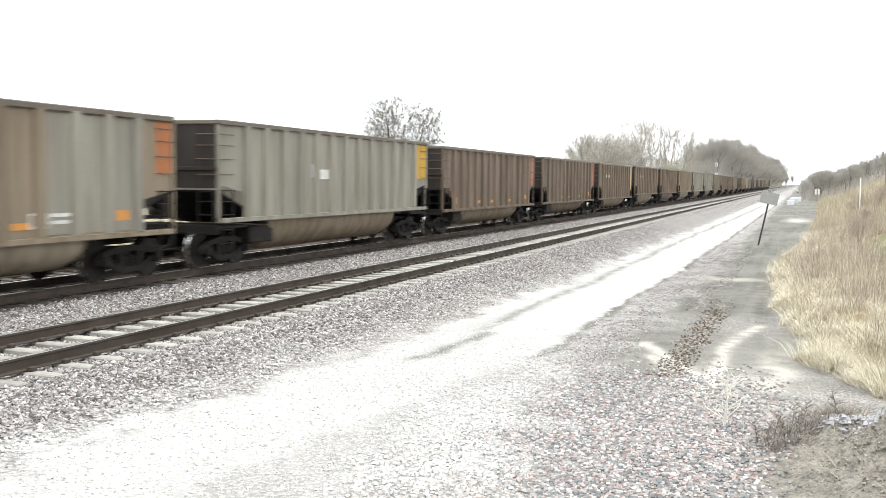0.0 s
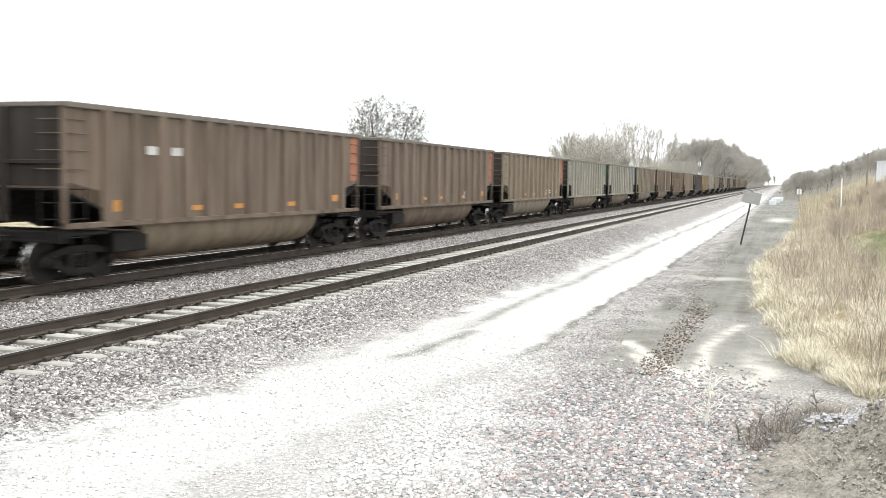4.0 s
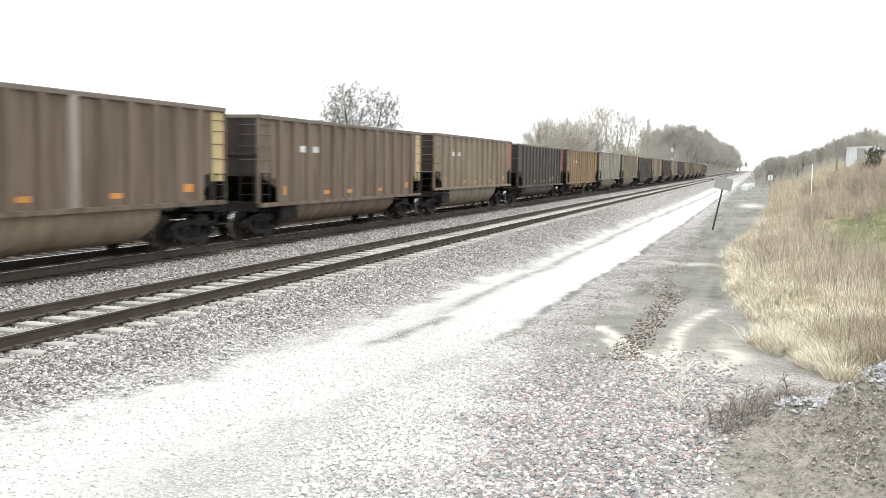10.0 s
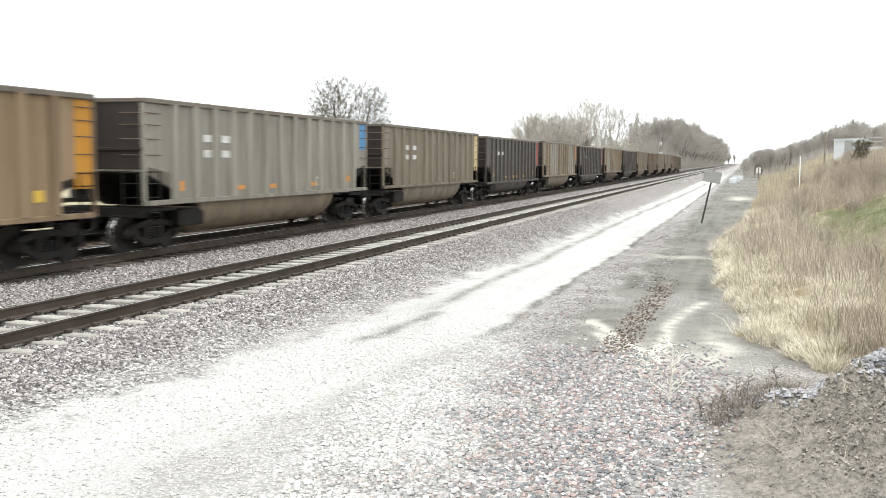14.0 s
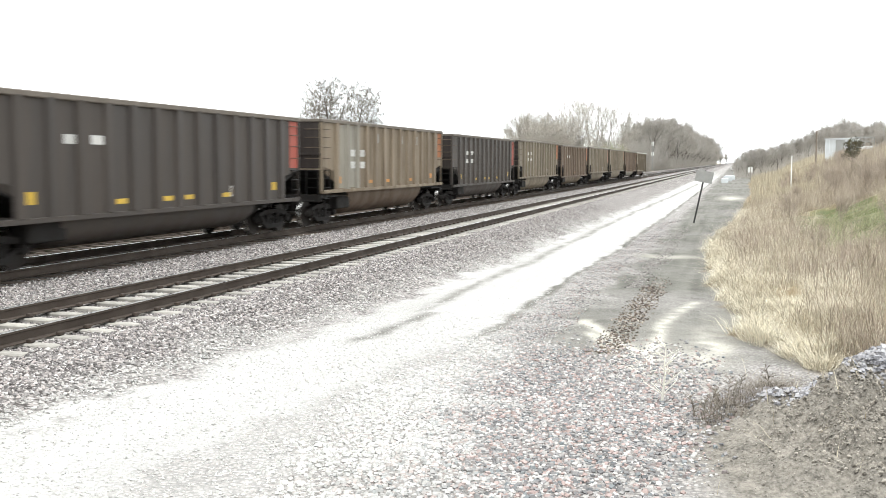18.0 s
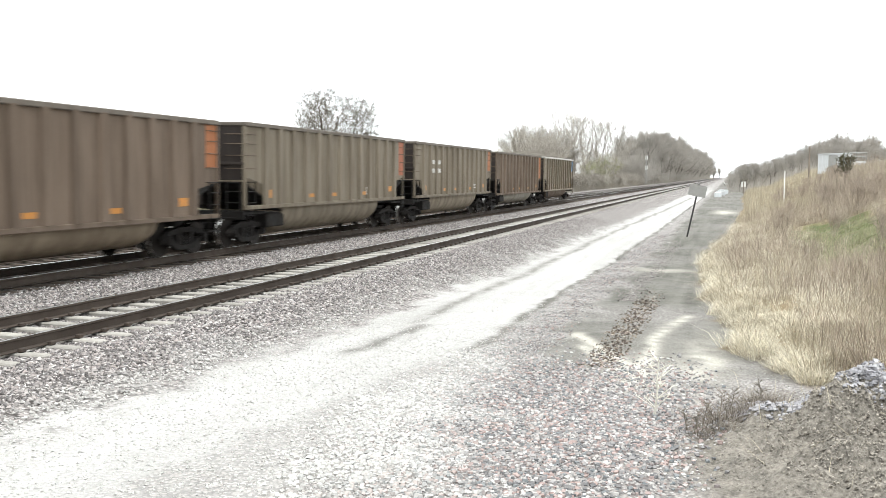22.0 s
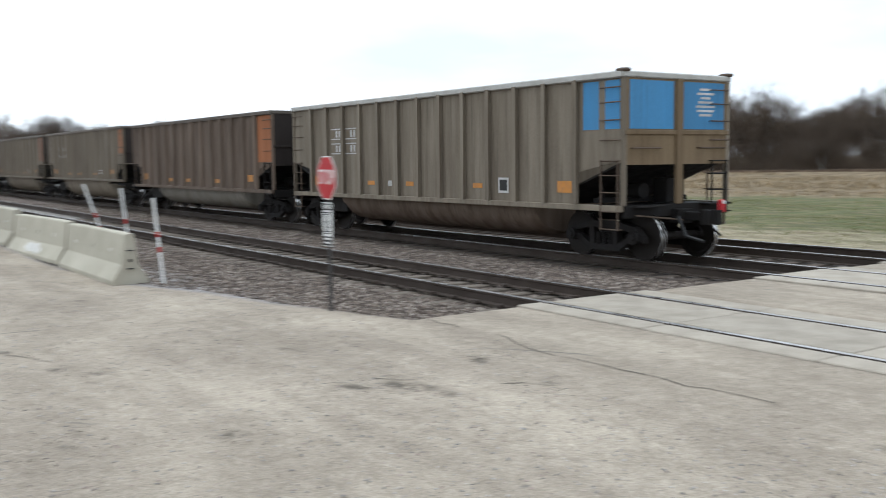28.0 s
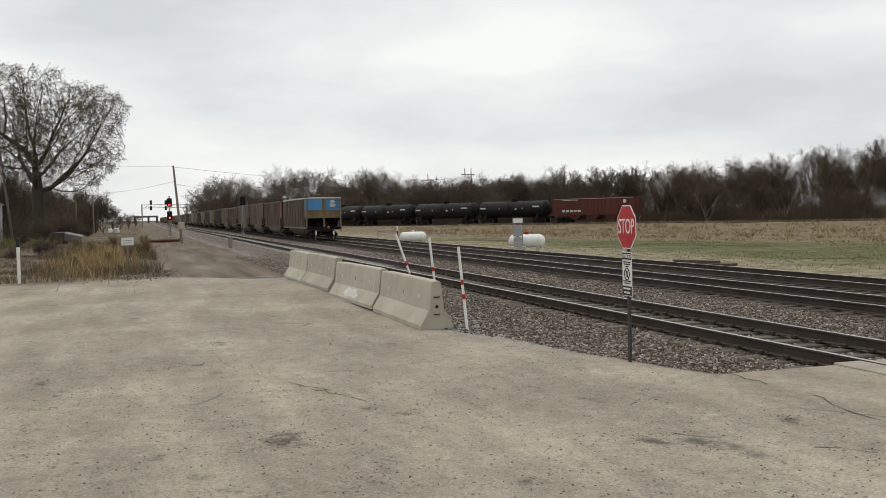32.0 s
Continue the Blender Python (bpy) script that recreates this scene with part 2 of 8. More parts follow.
TWIG = surface("fine_grey_brown_twig", (0.115, 0.088, 0.066), (0.066, 0.05, 0.038), 0.5, 2, 20, 0.95, bump=0, vary=0.2)
# twigs of the far eastern trees: distance haze is put into the colour
TWIG_HAZE = surface("haze_grey_twig", (0.37, 0.345, 0.315), (0.26, 0.24, 0.215), 0.5, 2, 20, 0.95, bump=0, vary=0.15)
BRAMBLE = surface("dry_bramble_stem", (0.19, 0.165, 0.14), (0.11, 0.094, 0.08), 0.5, 2, 20, 0.95, bump=0, vary=0.2)
# pale dry wood, lightened to carry haze on the far eastern trees
TWIG_PALE = surface("pale_dry_hazed_twig", (0.42, 0.385, 0.34), (0.27, 0.245, 0.215), 0.5, 2, 20, 0.95, bump=0, vary=0.2)
BUD = surface("spring_leaf_bud", (0.20, 0.185, 0.085), (0.13, 0.11, 0.06), 0.6, 1.5, 20, 0.9, bump=0, vary=0.3, island=True)
LEAF = surface("yellow_green_spring_leaf", (0.26, 0.30, 0.09), (0.15, 0.19, 0.06), 0.6, 1.5, 20, 0.9, bump=0, vary=0.3, island=True)
STRAW = surface("dry_straw_grass", (0.50, 0.445, 0.34), (0.28, 0.23, 0.165), 0.8, 0.5, 20, 0.95, bump=0, vary=0.35, island=True)
MEADOW = surface("pale_spring_grass", (0.33, 0.335, 0.20), (0.46, 0.43, 0.31), 0.8, 0.8, 20, 0.95, bump=0, vary=0.3, island=True)
STRAW_WHITE = surface("bleached_flat_straw", (0.70, 0.65, 0.53), (0.50, 0.44, 0.33), 0.8, 0.8, 20, 0.95, bump=0, vary=0.3, island=True)
RUSSET = surface("dry_russet_weed_stem", (0.38, 0.32, 0.265), (0.25, 0.20, 0.162), 0.7, 0.6, 20, 0.95, bump=0, vary=0.3, island=True)
GREEN_GRASS = surface("fresh_green_grass", (0.15, 0.168, 0.058), (0.23, 0.20, 0.095), 0.7, 0.5, 20, 0.95, bump=0, vary=0.3, island=True)
DRY_WHITE = surface("bleached_dry_stem", (0.72, 0.69, 0.62), (0.55, 0.5, 0.42), 0.5, 2, 20, 0.95, bump=0, vary=0.1)
SIGN_RED = surface("red_sign_sheet", (0.42, 0.025, 0.03), (0.33, 0.03, 0.035), 0.4, 5, 80, 0.4, vary=0)
SIGN_WHITE = surface("white_sign_sheet", (0.72, 0.72, 0.70), (0.55, 0.54, 0.5), 0.4, 5, 80, 0.45, vary=0)
SIGN_BACK = surface("bare_aluminium_sign_back", (0.32, 0.315, 0.30), (0.25, 0.245, 0.235), 0.4, 5, 80, 0.5, 0.5, vary=0)
SIGN_BLACK = surface("black_sign_sheet", (0.02, 0.02, 0.02), (0.05, 0.05, 0.05), 0.4, 5, 80, 0.5, vary=0)
STEEL_POST = surface("dark_steel_post", (0.045, 0.045, 0.045), (0.09, 0.07, 0.055), 0.4, 6, 80, 0.6)
WOOD_POST = surface("weathered_wood_post", (0.24, 0.20, 0.165), (0.13, 0.105, 0.085), 0.6, 4, 40, 0.9, stretch=(1, 1, 0.15))
WHITE_PAINT = surface("white_painted_metal", (0.78, 0.78, 0.76), (0.55, 0.53, 0.48), 0.4, 2.5, 60, 0.45, vary=0.03)
RED_BAND = surface("red_reflective_band", (0.45, 0.03, 0.03), (0.3, 0.05, 0.04), 0.4, 6, 80, 0.45, vary=0)
GREY_BOX = surface("grey_painted_cabinet", (0.33, 0.34, 0.34), (0.22, 0.22, 0.21), 0.4, 3, 60, 0.5, vary=0)
TANK_BLACK = surface("black_tank_paint", (0.009, 0.009, 0.010), (0.02, 0.018, 0.017), 0.5, 1.5, 50, 0.6, spec=0.2)
HOPPER_RED = surface("oxide_red_hopper_paint", (0.105, 0.034, 0.026), (0.055, 0.024, 0.021), 0.5, 1.5, 50, 0.65, 0, STREAK)
DARK_CONCRETE = surface("dark_bridge_concrete", (0.12, 0.115, 0.11), (0.07, 0.066, 0.06), 0.5, 0.6, 20, 0.9)
SHED = surface("pale_corrugated_shed", (0.58, 0.60, 0.62), (0.42, 0.42, 0.41), 0.4, 1.5, 50, 0.5)
SIGNAL_BLACK = surface("black_signal_housing", (0.015, 0.015, 0.015), (0.03, 0.03, 0.03), 0.4, 5, 60, 0.6, vary=0)
RED_LAMP = glowing("red_signal_lamp", (1.0, 0.05, 0.04), 6.0)
GREY_STEEL = surface("galvanised_grey_steel", (0.32, 0.32, 0.31), (0.2, 0.19, 0.18), 0.4, 3, 60, 0.5, 0.5)

# ---- mesh tools ----
class Shape:
    """Collects vertices and faces of one part."""

    def __init__(self):
        self.v, self.f, self.smooth = [], [], False

    def add(self, verts, faces):
        k = len(self.v)
        self.v += [tuple(p) for p in verts]
        self.f += [tuple(i + k for i in q) for q in faces]
        return self

    def box(self, x0, x1, y0, y1, z0, z1, c=0.0):
        """A box; c chamfers its edges."""
        if not c:
            v = [(x, y, z) for z in (z0, z1) for x, y in ((x0, y0), (x1, y0), (x1, y1), (x0, y1))]
            return self.add(v, [(3, 2, 1, 0), (4, 5, 6, 7), (0, 1, 5, 4), (1, 2, 6, 5), (2, 3, 7, 6), (3, 0, 4, 7)])
        loops = []
        for z, i in ((z0, c), (z0 + c, 0), (z1 - c, 0), (z1, c)):
            a, b, d, e = x0 + i, x1 - i, y0 + i, y1 - i
            loops.append([(a + c, d, z), (b - c, d, z), (b, d + c, z), (b, e - c, z), (b - c, e, z), (a + c, e, z), (a, e - c, z), (a, d + c, z)])
        return self.loft(loops)

    def loft(self, loops, caps=True):
        n = len(loops[0])
        faces = []
        for k in range(len(loops) - 1):
            for i in range(n):
                j = (i + 1) % n
                faces.append((k * n + i, k * n + j, (k + 1) * n + j, (k + 1) * n + i))
        if caps:
            faces.append(tuple(range(n - 1, -1, -1)))
            faces.append(tuple((len(loops) - 1) * n + i for i in range(n)))
        return self.add([p for q in loops for p in q], faces)

    def prism(self, outline, axis, a, b):
        """A flat outline (pairs) carried along an axis from a to b."""
        put = {"x": lambda u, w, s: (s, u, w), "y": lambda u, w, s: (u, s, w), "z": lambda u, w, s: (u, w, s)}[axis]
        return self.loft([[put(u, w, s) for u, w in outline] for s in (a, b)])

    def rod(self, p, q, r, r2=None, n=6):
        p, q = Vector(p), Vector(q)
        d = (q - p).normalized()
        s = d.orthogonal().normalized()
        u = d.cross(s)
        r2 = r if r2 is None else r2
        ring = [(math.cos(i * math.tau / n), math.sin(i * math.tau / n)) for i in range(n)]
        return self.loft([[o + (s * c + u * e) * w for c, e in ring] for o, w in ((p, r), (q, r2))])

    def turned(self, profile, axis_from, axis_to, n=20):
        """A turned body: profile is (distance along the axis, radius)."""
        p, q = Vector(axis_from), Vector(axis_to)
        d = (q - p).normalized()
        s = d.orthogonal().normalized()
        u = d.cross(s)
        ring = [(math.cos(i * math.tau / n), math.sin(i * math.tau / n)) for i in range(n)]
        return self.loft([[p + d * a + (s * c + u * e) * r for c, e in ring] for a, r in profile])

    def mesh(self, name):
        m = bpy.data.meshes.new(name)
        m.from_pydata(self.v, [], self.f)
        m.validate()
        bm = bmesh.new()
        bm.from_mesh(m)
        bmesh.ops.recalc_face_normals(bm, faces=bm.faces)
        bm.to_mesh(m)
        bm.free()
        if self.smooth:
            for p in m.polygons:
                p.use_smooth = True
            m.set_sharp_from_angle(angle=radians(35))
        return m


def part(name, shape, material, parent=None, label="", m=None):
    """Links a shape (or a mesh that is shared) as one mesh object under a thing or part."""
    data = shape if isinstance(shape, bpy.types.Mesh) else shape.mesh(name)
    if not data.materials:
        data.materials.append(material)
    ob = new(name, data)
    if data.materials[0] != material:
        ob.material_slots[0].link = "OBJECT"
        ob.material_slots[0].material = material
    if parent:
        ob.parent = parent
    if m is not None:
        ob.matrix_basis = m
    if label:
        tagged(ob, label)
    return ob


def thing(name, label, category, m=None, group="", kind=""):
    ob = tagged(new(name), label, category, group, kind)
    ob.empty_display_size = 0.3
    if m is not None:
        ob.matrix_basis = m
    return ob


def lettering(name, text, size, material, parent, m, wide=1.0):
    c = bpy.data.curves.new(name, "FONT")
    c.body, c.size, c.align_x, c.align_y, c.extrude = text, size, "CENTER", "CENTER", 0.002
    c.materials.append(material)
    ob = new(name, c)
    ob.parent = parent
    ob.matrix_basis = m @ Matrix.Diagonal((wide, 1, 1, 1))
    return ob


def flat_mesh(name, verts, faces, faceted=False):
    """A large mesh from arrays; faces are all triangles or all quads."""
    m = bpy.data.meshes.new(name)
    verts, faces = np.asarray(verts, np.float32), np.asarray(faces, np.int32)
    k = faces.shape[1]
    m.vertices.add(len(verts))
    m.vertices.foreach_set("co", verts.ravel())
    m.loops.add(faces.size)
    m.loops.foreach_set("vertex_index", faces.ravel())
    m.polygons.add(len(faces))
    m.polygons.foreach_set("loop_start", np.arange(0, faces.size, k, dtype=np.int32))
    m.update(calc_edges=True)
    if faceted:
        m.shade_flat()
    return m


# ---- ground ----
T1, T2, T3 = 9.95, 15.06, 18.75      # track centre lines; rail tops are at z = 0
CROSS_A, CROSS_B = -11.3, 3.0        # the level crossing along x


def step(a, b, x):
    s = np.clip((x - a) / (b - a), 0, 1)
    return s * s * (3 - 2 * s)


def wobble(x, y, scale, seed):
    """Cheap smooth noise between about -1 and 1."""
    rng = np.random.RandomState(seed)
    out = 0
    for i in range(7):
        a, p = rng.uniform(0, math.tau), rng.uniform(0, math.tau)
        k = scale * rng.uniform(0.5, 2.2)
        out = out + np.sin(k * (x * math.cos(a) + y * math.sin(a)) + p + 1.3 * np.sin(0.6 * k * (x * math.sin(a) - y * math.cos(a)) + 2 * p))
    return out / 3.2


def bank_line(x):
    """The centre of the far railway bank, which draws near the main line in the west."""
    u = (x + 210) / 14.0
    return 31.0 + 0.675 * 14.0 * np.logaddexp(0, u)


def pave_edge(x):
    return np.interp(x, (-60, -40, -36, -34, -18, -15.8, -14.1, -12.6, -11.7, -11.3, 3.0, 6.0),
                     (-3, 1.0, 3.6, 4.4, 5.2, 6.0, 6.25, 6.9, 7.7, 8.5, 8.5, 6.5))


def verge_edge(x):
    """Where the grassy bank begins beside the muddy verge."""
    line = np.interp(x, (12, 13, 15, 17, 21, 24, 29, 36, 41, 53, 90, 137, 280, 400), (-1.7, -1.0, -0.35, -0.15, 0.08, 0.42, 0.62, 0.80, 0.35, -0.30, -1.3, -1.9, -4.6, -9.0))
    return line + 0.13 * np.sin(x * 1.7) + 0.09 * np.sin(x * 4.1 + 1.0) + 0.07 * np.sin(x * 7.3) + 0.05 * np.sin(x * 12.9)


def ground_z(x, y):
    x, y = np.asarray(x, float), np.asarray(y, float)
    # level of the land on the camera's side
    zs = np.interp(x, (-400, -120, -60, -38, -12, 4, 12, 30, 60, 400), (-0.5, -0.4, -0.28, -0.14, -0.09, -0.10, -0.32, -0.66, -0.72, -0.7))
    ball = np.full_like(x, -0.235)
    for tc in (T1, T2, T3):
        ball = ball + 0.002 * np.exp(-((y - tc) / 1.15) ** 4)
    ball = ball - 0.03 * (np.abs(y - T1) < 0.69)
    shoulder = step(6.3, 8.15, y)
    z = zs * (1 - shoulder) + ball * shoulder
    z = z + (1 - shoulder) * step(6, 20, x) * (0.045 * wobble(x * 0.35, y, 1.6, 3) + 0.02 * wobble(x, y, 4.0, 4))
    # grassy bank beside the road
    rise = np.clip(verge_edge(x) - y, 0, 30)
    bank = 1.0 * (1 - np.exp(-(rise / 2.6) ** 1.3)) + 0.42 * np.clip(rise - 4, 0, 6.6) + 0.10 * wobble(x, y, 1.1, 5) * np.minimum(rise, 1)
    z = z + bank * step(11.5, 17.5, x + 0.6 * y) + 0.10 * (1 - np.exp(-np.clip(rise, 0, 2) / 0.12)) * step(13, 15, x)
    # mound of dug soil
    mx, my = x - 9.4, y + 2.35
    d = np.sqrt((mx * np.where(mx > 0, 0.34, 0.26)) ** 2 + (my * 0.35) ** 2)
    z = z + 0.68 * (0.42 + 0.20 * wobble(x, y, 2.2, 6) + 0.40 * np.abs(wobble(x, y, 4.0, 7)) + 0.24 * np.abs(wobble(x, y, 9.0, 17)) + 0.15 * np.abs(wobble(x, y, 17.0, 18)) + 0.07 * wobble(x, y, 34.0, 19)) * (1 - step(0.1, 1.1, d))
    # north side: field and the far bank
    field = step(21.6, 25.0, y)
    z = z * (1 - field) + field * (-0.8 + 0.05 * wobble(x, y, 0.5, 8))
    e = np.abs(y - bank_line(x))
    z = np.where(y > 24, z + 0.62 * (1 - step(2.6, 24.0, e)) * (1 - step(60, 160, x)), z)
    # far land on the south-west side
    z = z + 0.5 * step(44, 60, -x) * (1 - step(-3, 1.5, y)) * (0.6 + 0.4 * wobble(x, y, 0.3, 12))
    z = z + 0.15 * np.exp(-((x + 29.5) / 5.0) ** 4 - ((y - 5.0) / 1.6) ** 2)
    # crossing
    inside = (x > CROSS_A) & (x < CROSS_B) & (y > 7.2) & (y < 23)
    near_track = np.minimum(np.minimum(np.abs(y - T1), np.abs(y - T2)), np.abs(y - T3)) < 1.28
    z = np.where(inside, np.where(near_track, -0.26, -0.018), z)
    ramp = step(4.8, 7.3, y)
    z = np.where((x > CROSS_A) & (x < CROSS_B) & (y <= 7.3) & (y > 4.8), -0.095 * (1 - ramp) - 0.018 * ramp, z)
    lot = (x > -37) & (x < 4) & (y < pave_edge(x))
    z = np.where(lot & (y < 6.0), z + 0.012 * wobble(x, y, 0.9, 14), z)
    return z


def road_dust(x, y):
    """How thickly pale road dust lies."""
    lo = np.interp(x, (0, 7, 12, 20, 40, 120), (1.5, 2.6, 3.4, 4.0, 4.35, 4.4))
    return step(-1.2, 0.6, y - lo + 0.3 * wobble(x, y, 2.2, 21)) * (1 - step(6.0, 7.6, y + 0.3 * wobble(x, y, 2.2, 21))) * step(1.5, 5, x)


def graded(pieces):
    out = []
    for a, b, d in pieces:
        out.append(np.arange(a, b, d))
    return np.unique(np.concatenate(out).round(4))


gx = graded([(-3000, -800, 200), (-800, -200, 30), (-200, -70, 4), (-70, -38, 1.0), (-38, -20, 0.3), (-20, -5.5, 0.14), (-5.5, 4, 0.25), (4, 7.2, 0.12), (7.2, 13.4, 0.05), (13.4, 22, 0.1),
             (22, 45, 0.25), (45, 90, 0.7), (90, 200, 3), (200, 800, 30), (800, 3201, 200)])
gy = graded([(-3000, -400, 200), (-400, -60, 25), (-60, -12, 2), (-12, -4, 0.4), (-4, 0.2, 0.05), (0.2, 7.2, 0.07), (7.2, 9, 0.12), (9, 11, 0.1), (11, 24, 0.2), (24, 70, 0.8), (70, 160, 4), (160, 600, 30), (600, 3201, 200)])
GX, GY = np.meshgrid(gx, gy, indexing="ij")
GZ = ground_z(GX, GY)
ni, nj = GX.shape
idx = np.arange(ni * nj).reshape(ni, nj)
quads = np.stack([idx[:-1, :-1], idx[1:, :-1], idx[1:, 1:], idx[:-1, 1:]], -1).reshape(-1, 4)
ground_mesh = flat_mesh("ground", np.stack([GX, GY, GZ], -1).reshape(-1, 3), quads)
ground_mesh.polygons.foreach_set("use_smooth", np.ones(len(quads), bool))


def zone(name, values):
    a = ground_mesh.attributes.new(name, "FLOAT", "POINT")
    a.data.foreach_set("value", np.clip(values, 0, 1).astype(np.float32).ravel())


w1, w2, w3 = wobble(GX, GY, 2.2, 21), wobble(GX, GY, 6.5, 22), wobble(GX, GY, 0.5, 23)
zone("ballast", step(5.95, 7.0, GY + 0.2 * w1 + 0.28 * w2) * (1 - step(22.3, 23.4, GY + 0.3 * w1)))
lot_in = step(-0.15, 0.15, pave_edge(GX) - GY + 0.06 * w2) * step(-41.5, -35.5, GX + 1.6 * w3 + 0.9 * w1 + 0.25 * GY) * (1 - step(0.8, 3.2, GX + 0.5 * w1))
cross_in = ((GX > CROSS_A) & (GX < CROSS_B) & (GY > 7.2) & (GY < 24)).astype(float)
zone("pave", np.maximum(lot_in, cross_in))
lo = np.interp(GX, (0, 6.5, 8.2, 10.2, 13, 20, 30, 53, 145), (4.2, 4.3, 4.25, 4.0, 3.72, 3.72, 3.75, 3.6, 3.3))
hi = np.interp(GX, (0, 7.7, 9, 12, 16, 21, 31, 53, 145), (6.9, 6.6, 6.4, 6.15, 6.25, 6.45, 6.8, 6.85, 6.3))
dust = step(-0.28, 0.22, GY - lo + 0.10 * w1 + 0.10 * w2) * (1 - step(-0.3, 0.25, GY - hi + 0.08 * w1 + 0.10 * w2))
fringe = step(2.0, 4.0, GY + 0.4 * w1 + 0.25 * w2) * (1 - step(12, 24, GX)) * (1 - step(6.2, 7.0, GY + 0.2 * w2))


def trail(points, width):
    """How near the ground is to a line of points: 1 on it, 0 away from it."""
    best = np.full(GX.shape, 9.0)
    for (xa, ya), (xb, yb) in zip(points, points[1:]):
        dx, dy = xb - xa, yb - ya
        s = np.clip(((GX - xa) * dx + (GY - ya) * dy) / (dx * dx + dy * dy), 0, 1)
        best = np.minimum(best, np.hypot((GX - xa - s * dx) * 0.6, GY - ya - s * dy))
    return np.exp(-((best + 0.05 * w2) / width) ** 2)


wet = trail(((13.2, 5.25), (14.4, 5.1), (16.2, 5.0)), 0.17)
seam = trail(((16, 5.35), (18.7, 5.45), (24, 5.6), (30, 5.72), (43, 5.75), (55, 5.72), (92, 5.2), (140, 4.9)), 0.21) * step(15, 18, GX) * np.clip(0.85 + 0.4 * w2, 0, 1)
lane_gap = trail(((11, 4.75), (20, 4.85), (35, 4.8), (60, 4.7), (110, 4.4)), 0.07) * 0.35 * step(10, 14, GX) * np.clip(0.5 + w1, 0, 1)
edge_rut = trail(((13.5, 3.62), (20, 3.66), (30, 3.72), (53, 3.6), (145, 3.3)), 0.10) * step(12, 15, GX)
zone("dust", (np.maximum(dust, 0.45 * fringe) - wet * 0.8 - seam * 0.85 - lane_gap - edge_rut * 0.7) * step(1.5, 6, GX) * (1 - 0.85 * step(160, 300, GX)))
mud = step(-0.3, 0.1, GY - verge_edge(GX)) * (1 - step(2.35, 2.95, GY + 0.25 * w1 + 0.2 * w2)) * step(11.2, 15.5, GX + 1.2 * w1)
lip = np.exp(-((GY - verge_edge(GX) - 0.10) / 0.16) ** 2) * step(12.5, 14, GX)
zone("mud", np.maximum(mud * (0.9 + 0.3 * w3), np.maximum(np.maximum(seam, wet), edge_rut)))
rut = trail(((19.5, 0.68), (17.9, 0.94), (16.6, 1.09), (15.0, 1.04), (13.2, 1.05), (12.1, 1.03)), 0.13)
rut2 = np.maximum(trail(((16.5, 2.4), (15.4, 1.94), (14.3, 1.51), (13.5, 1.19)), 0.12), trail(((15.1, 2.07), (14.0, 1.64), (13.1, 1.23)), 0.10))
pale = np.exp(-((GX - 86) / 5) ** 2 - ((GY - 0.2) / 0.9) ** 2) + 0.7 * np.exp(-((GX - 31) / 0.5) ** 2 - ((GY - 1.9) / 1.0) ** 2)
puddle = np.exp(-((GX + 47) / 3.0) ** 2 - ((GY - 2.75) / 0.45) ** 2) + 0.7 * np.exp(-((GX + 60) / 6.0) ** 2 - ((GY - 2.6) / 0.4) ** 2)
zone("silt", 0.35 * puddle + (1.0 + 0.25 * w2) * (np.clip(0.8 + 0.6 * w2, 0, 1) * rut + rut2) + 0.9 * pale + (0.6 + 0.4 * w2) * np.exp(-((GX - 13.0) / 1.1) ** 2 - ((GY - 1.1) / 0.42) ** 2) + (0.6 + 0.35 * w2) * np.exp(-((GX - 14.4) / 2.0) ** 2 - ((GY - 0.28) / 0.34) ** 2))
ruts = np.maximum(trail(((-37, 3.2), (-44, 3.5), (-56, 3.3), (-75, 3.6), (-100, 4.4)), 0.22), trail(((-37, 1.6), (-44, 2.0), (-56, 1.7), (-75, 2.0), (-100, 2.9)), 0.22)) * step(37, 40, -GX)
zone("soil", 0.75 * lip * np.clip(0.7 + w2, 0, 1) + 0.25 * ruts * (0.8 + 0.3 * w1) + (1 - step(0.85, 1.08, np.sqrt(((GX - 9.4) * np.where(GX > 9.4, 0.34, 0.26)) ** 2 + ((GY + 2.35) * 0.35) ** 2) + 0.07 * w1)))
southwest = step(37.5, 41, -GX + 1.0 * w1 - 0.2 * GY) * (1 - step(-1.2, 0.8, GY + 0.3 * w1))
dry = np.maximum(np.maximum((1 - step(-0.12, 0.10, GY - verge_edge(GX) + 0.08 * w1)) * step(12, 14.5, GX), southwest), step(23.0, 24.2, GY + 0.4 * w1))
zone("grass", np.where((GY < -6) & (GX > -35), 1, dry))


def meadow(x, y):
    """A short green patch high on the bank."""
    return 1 - step(0.75, 1.15, np.hypot((x - 33) / 11.0, (y + 3.3) / 1.7) + 0.1 * wobble(x, y, 2.0, 61))


zone("green", np.maximum(step(0.1, 0.8, w3 + 0.4 * w1) * (1 - step(-2.4, -1.6, GY)) * step(14, 17, GX) * 0.3 + meadow(GX, GY),
                         step(24, 36, GY + 2 * w3 + 2 * w1) * (1 - step(-2, 2, GY - 47 - 0.4 * (GX + 71) + 2.5 * w3)) * (0.75 + 0.35 * w1) * (1 - step(-12, 10, GX))))
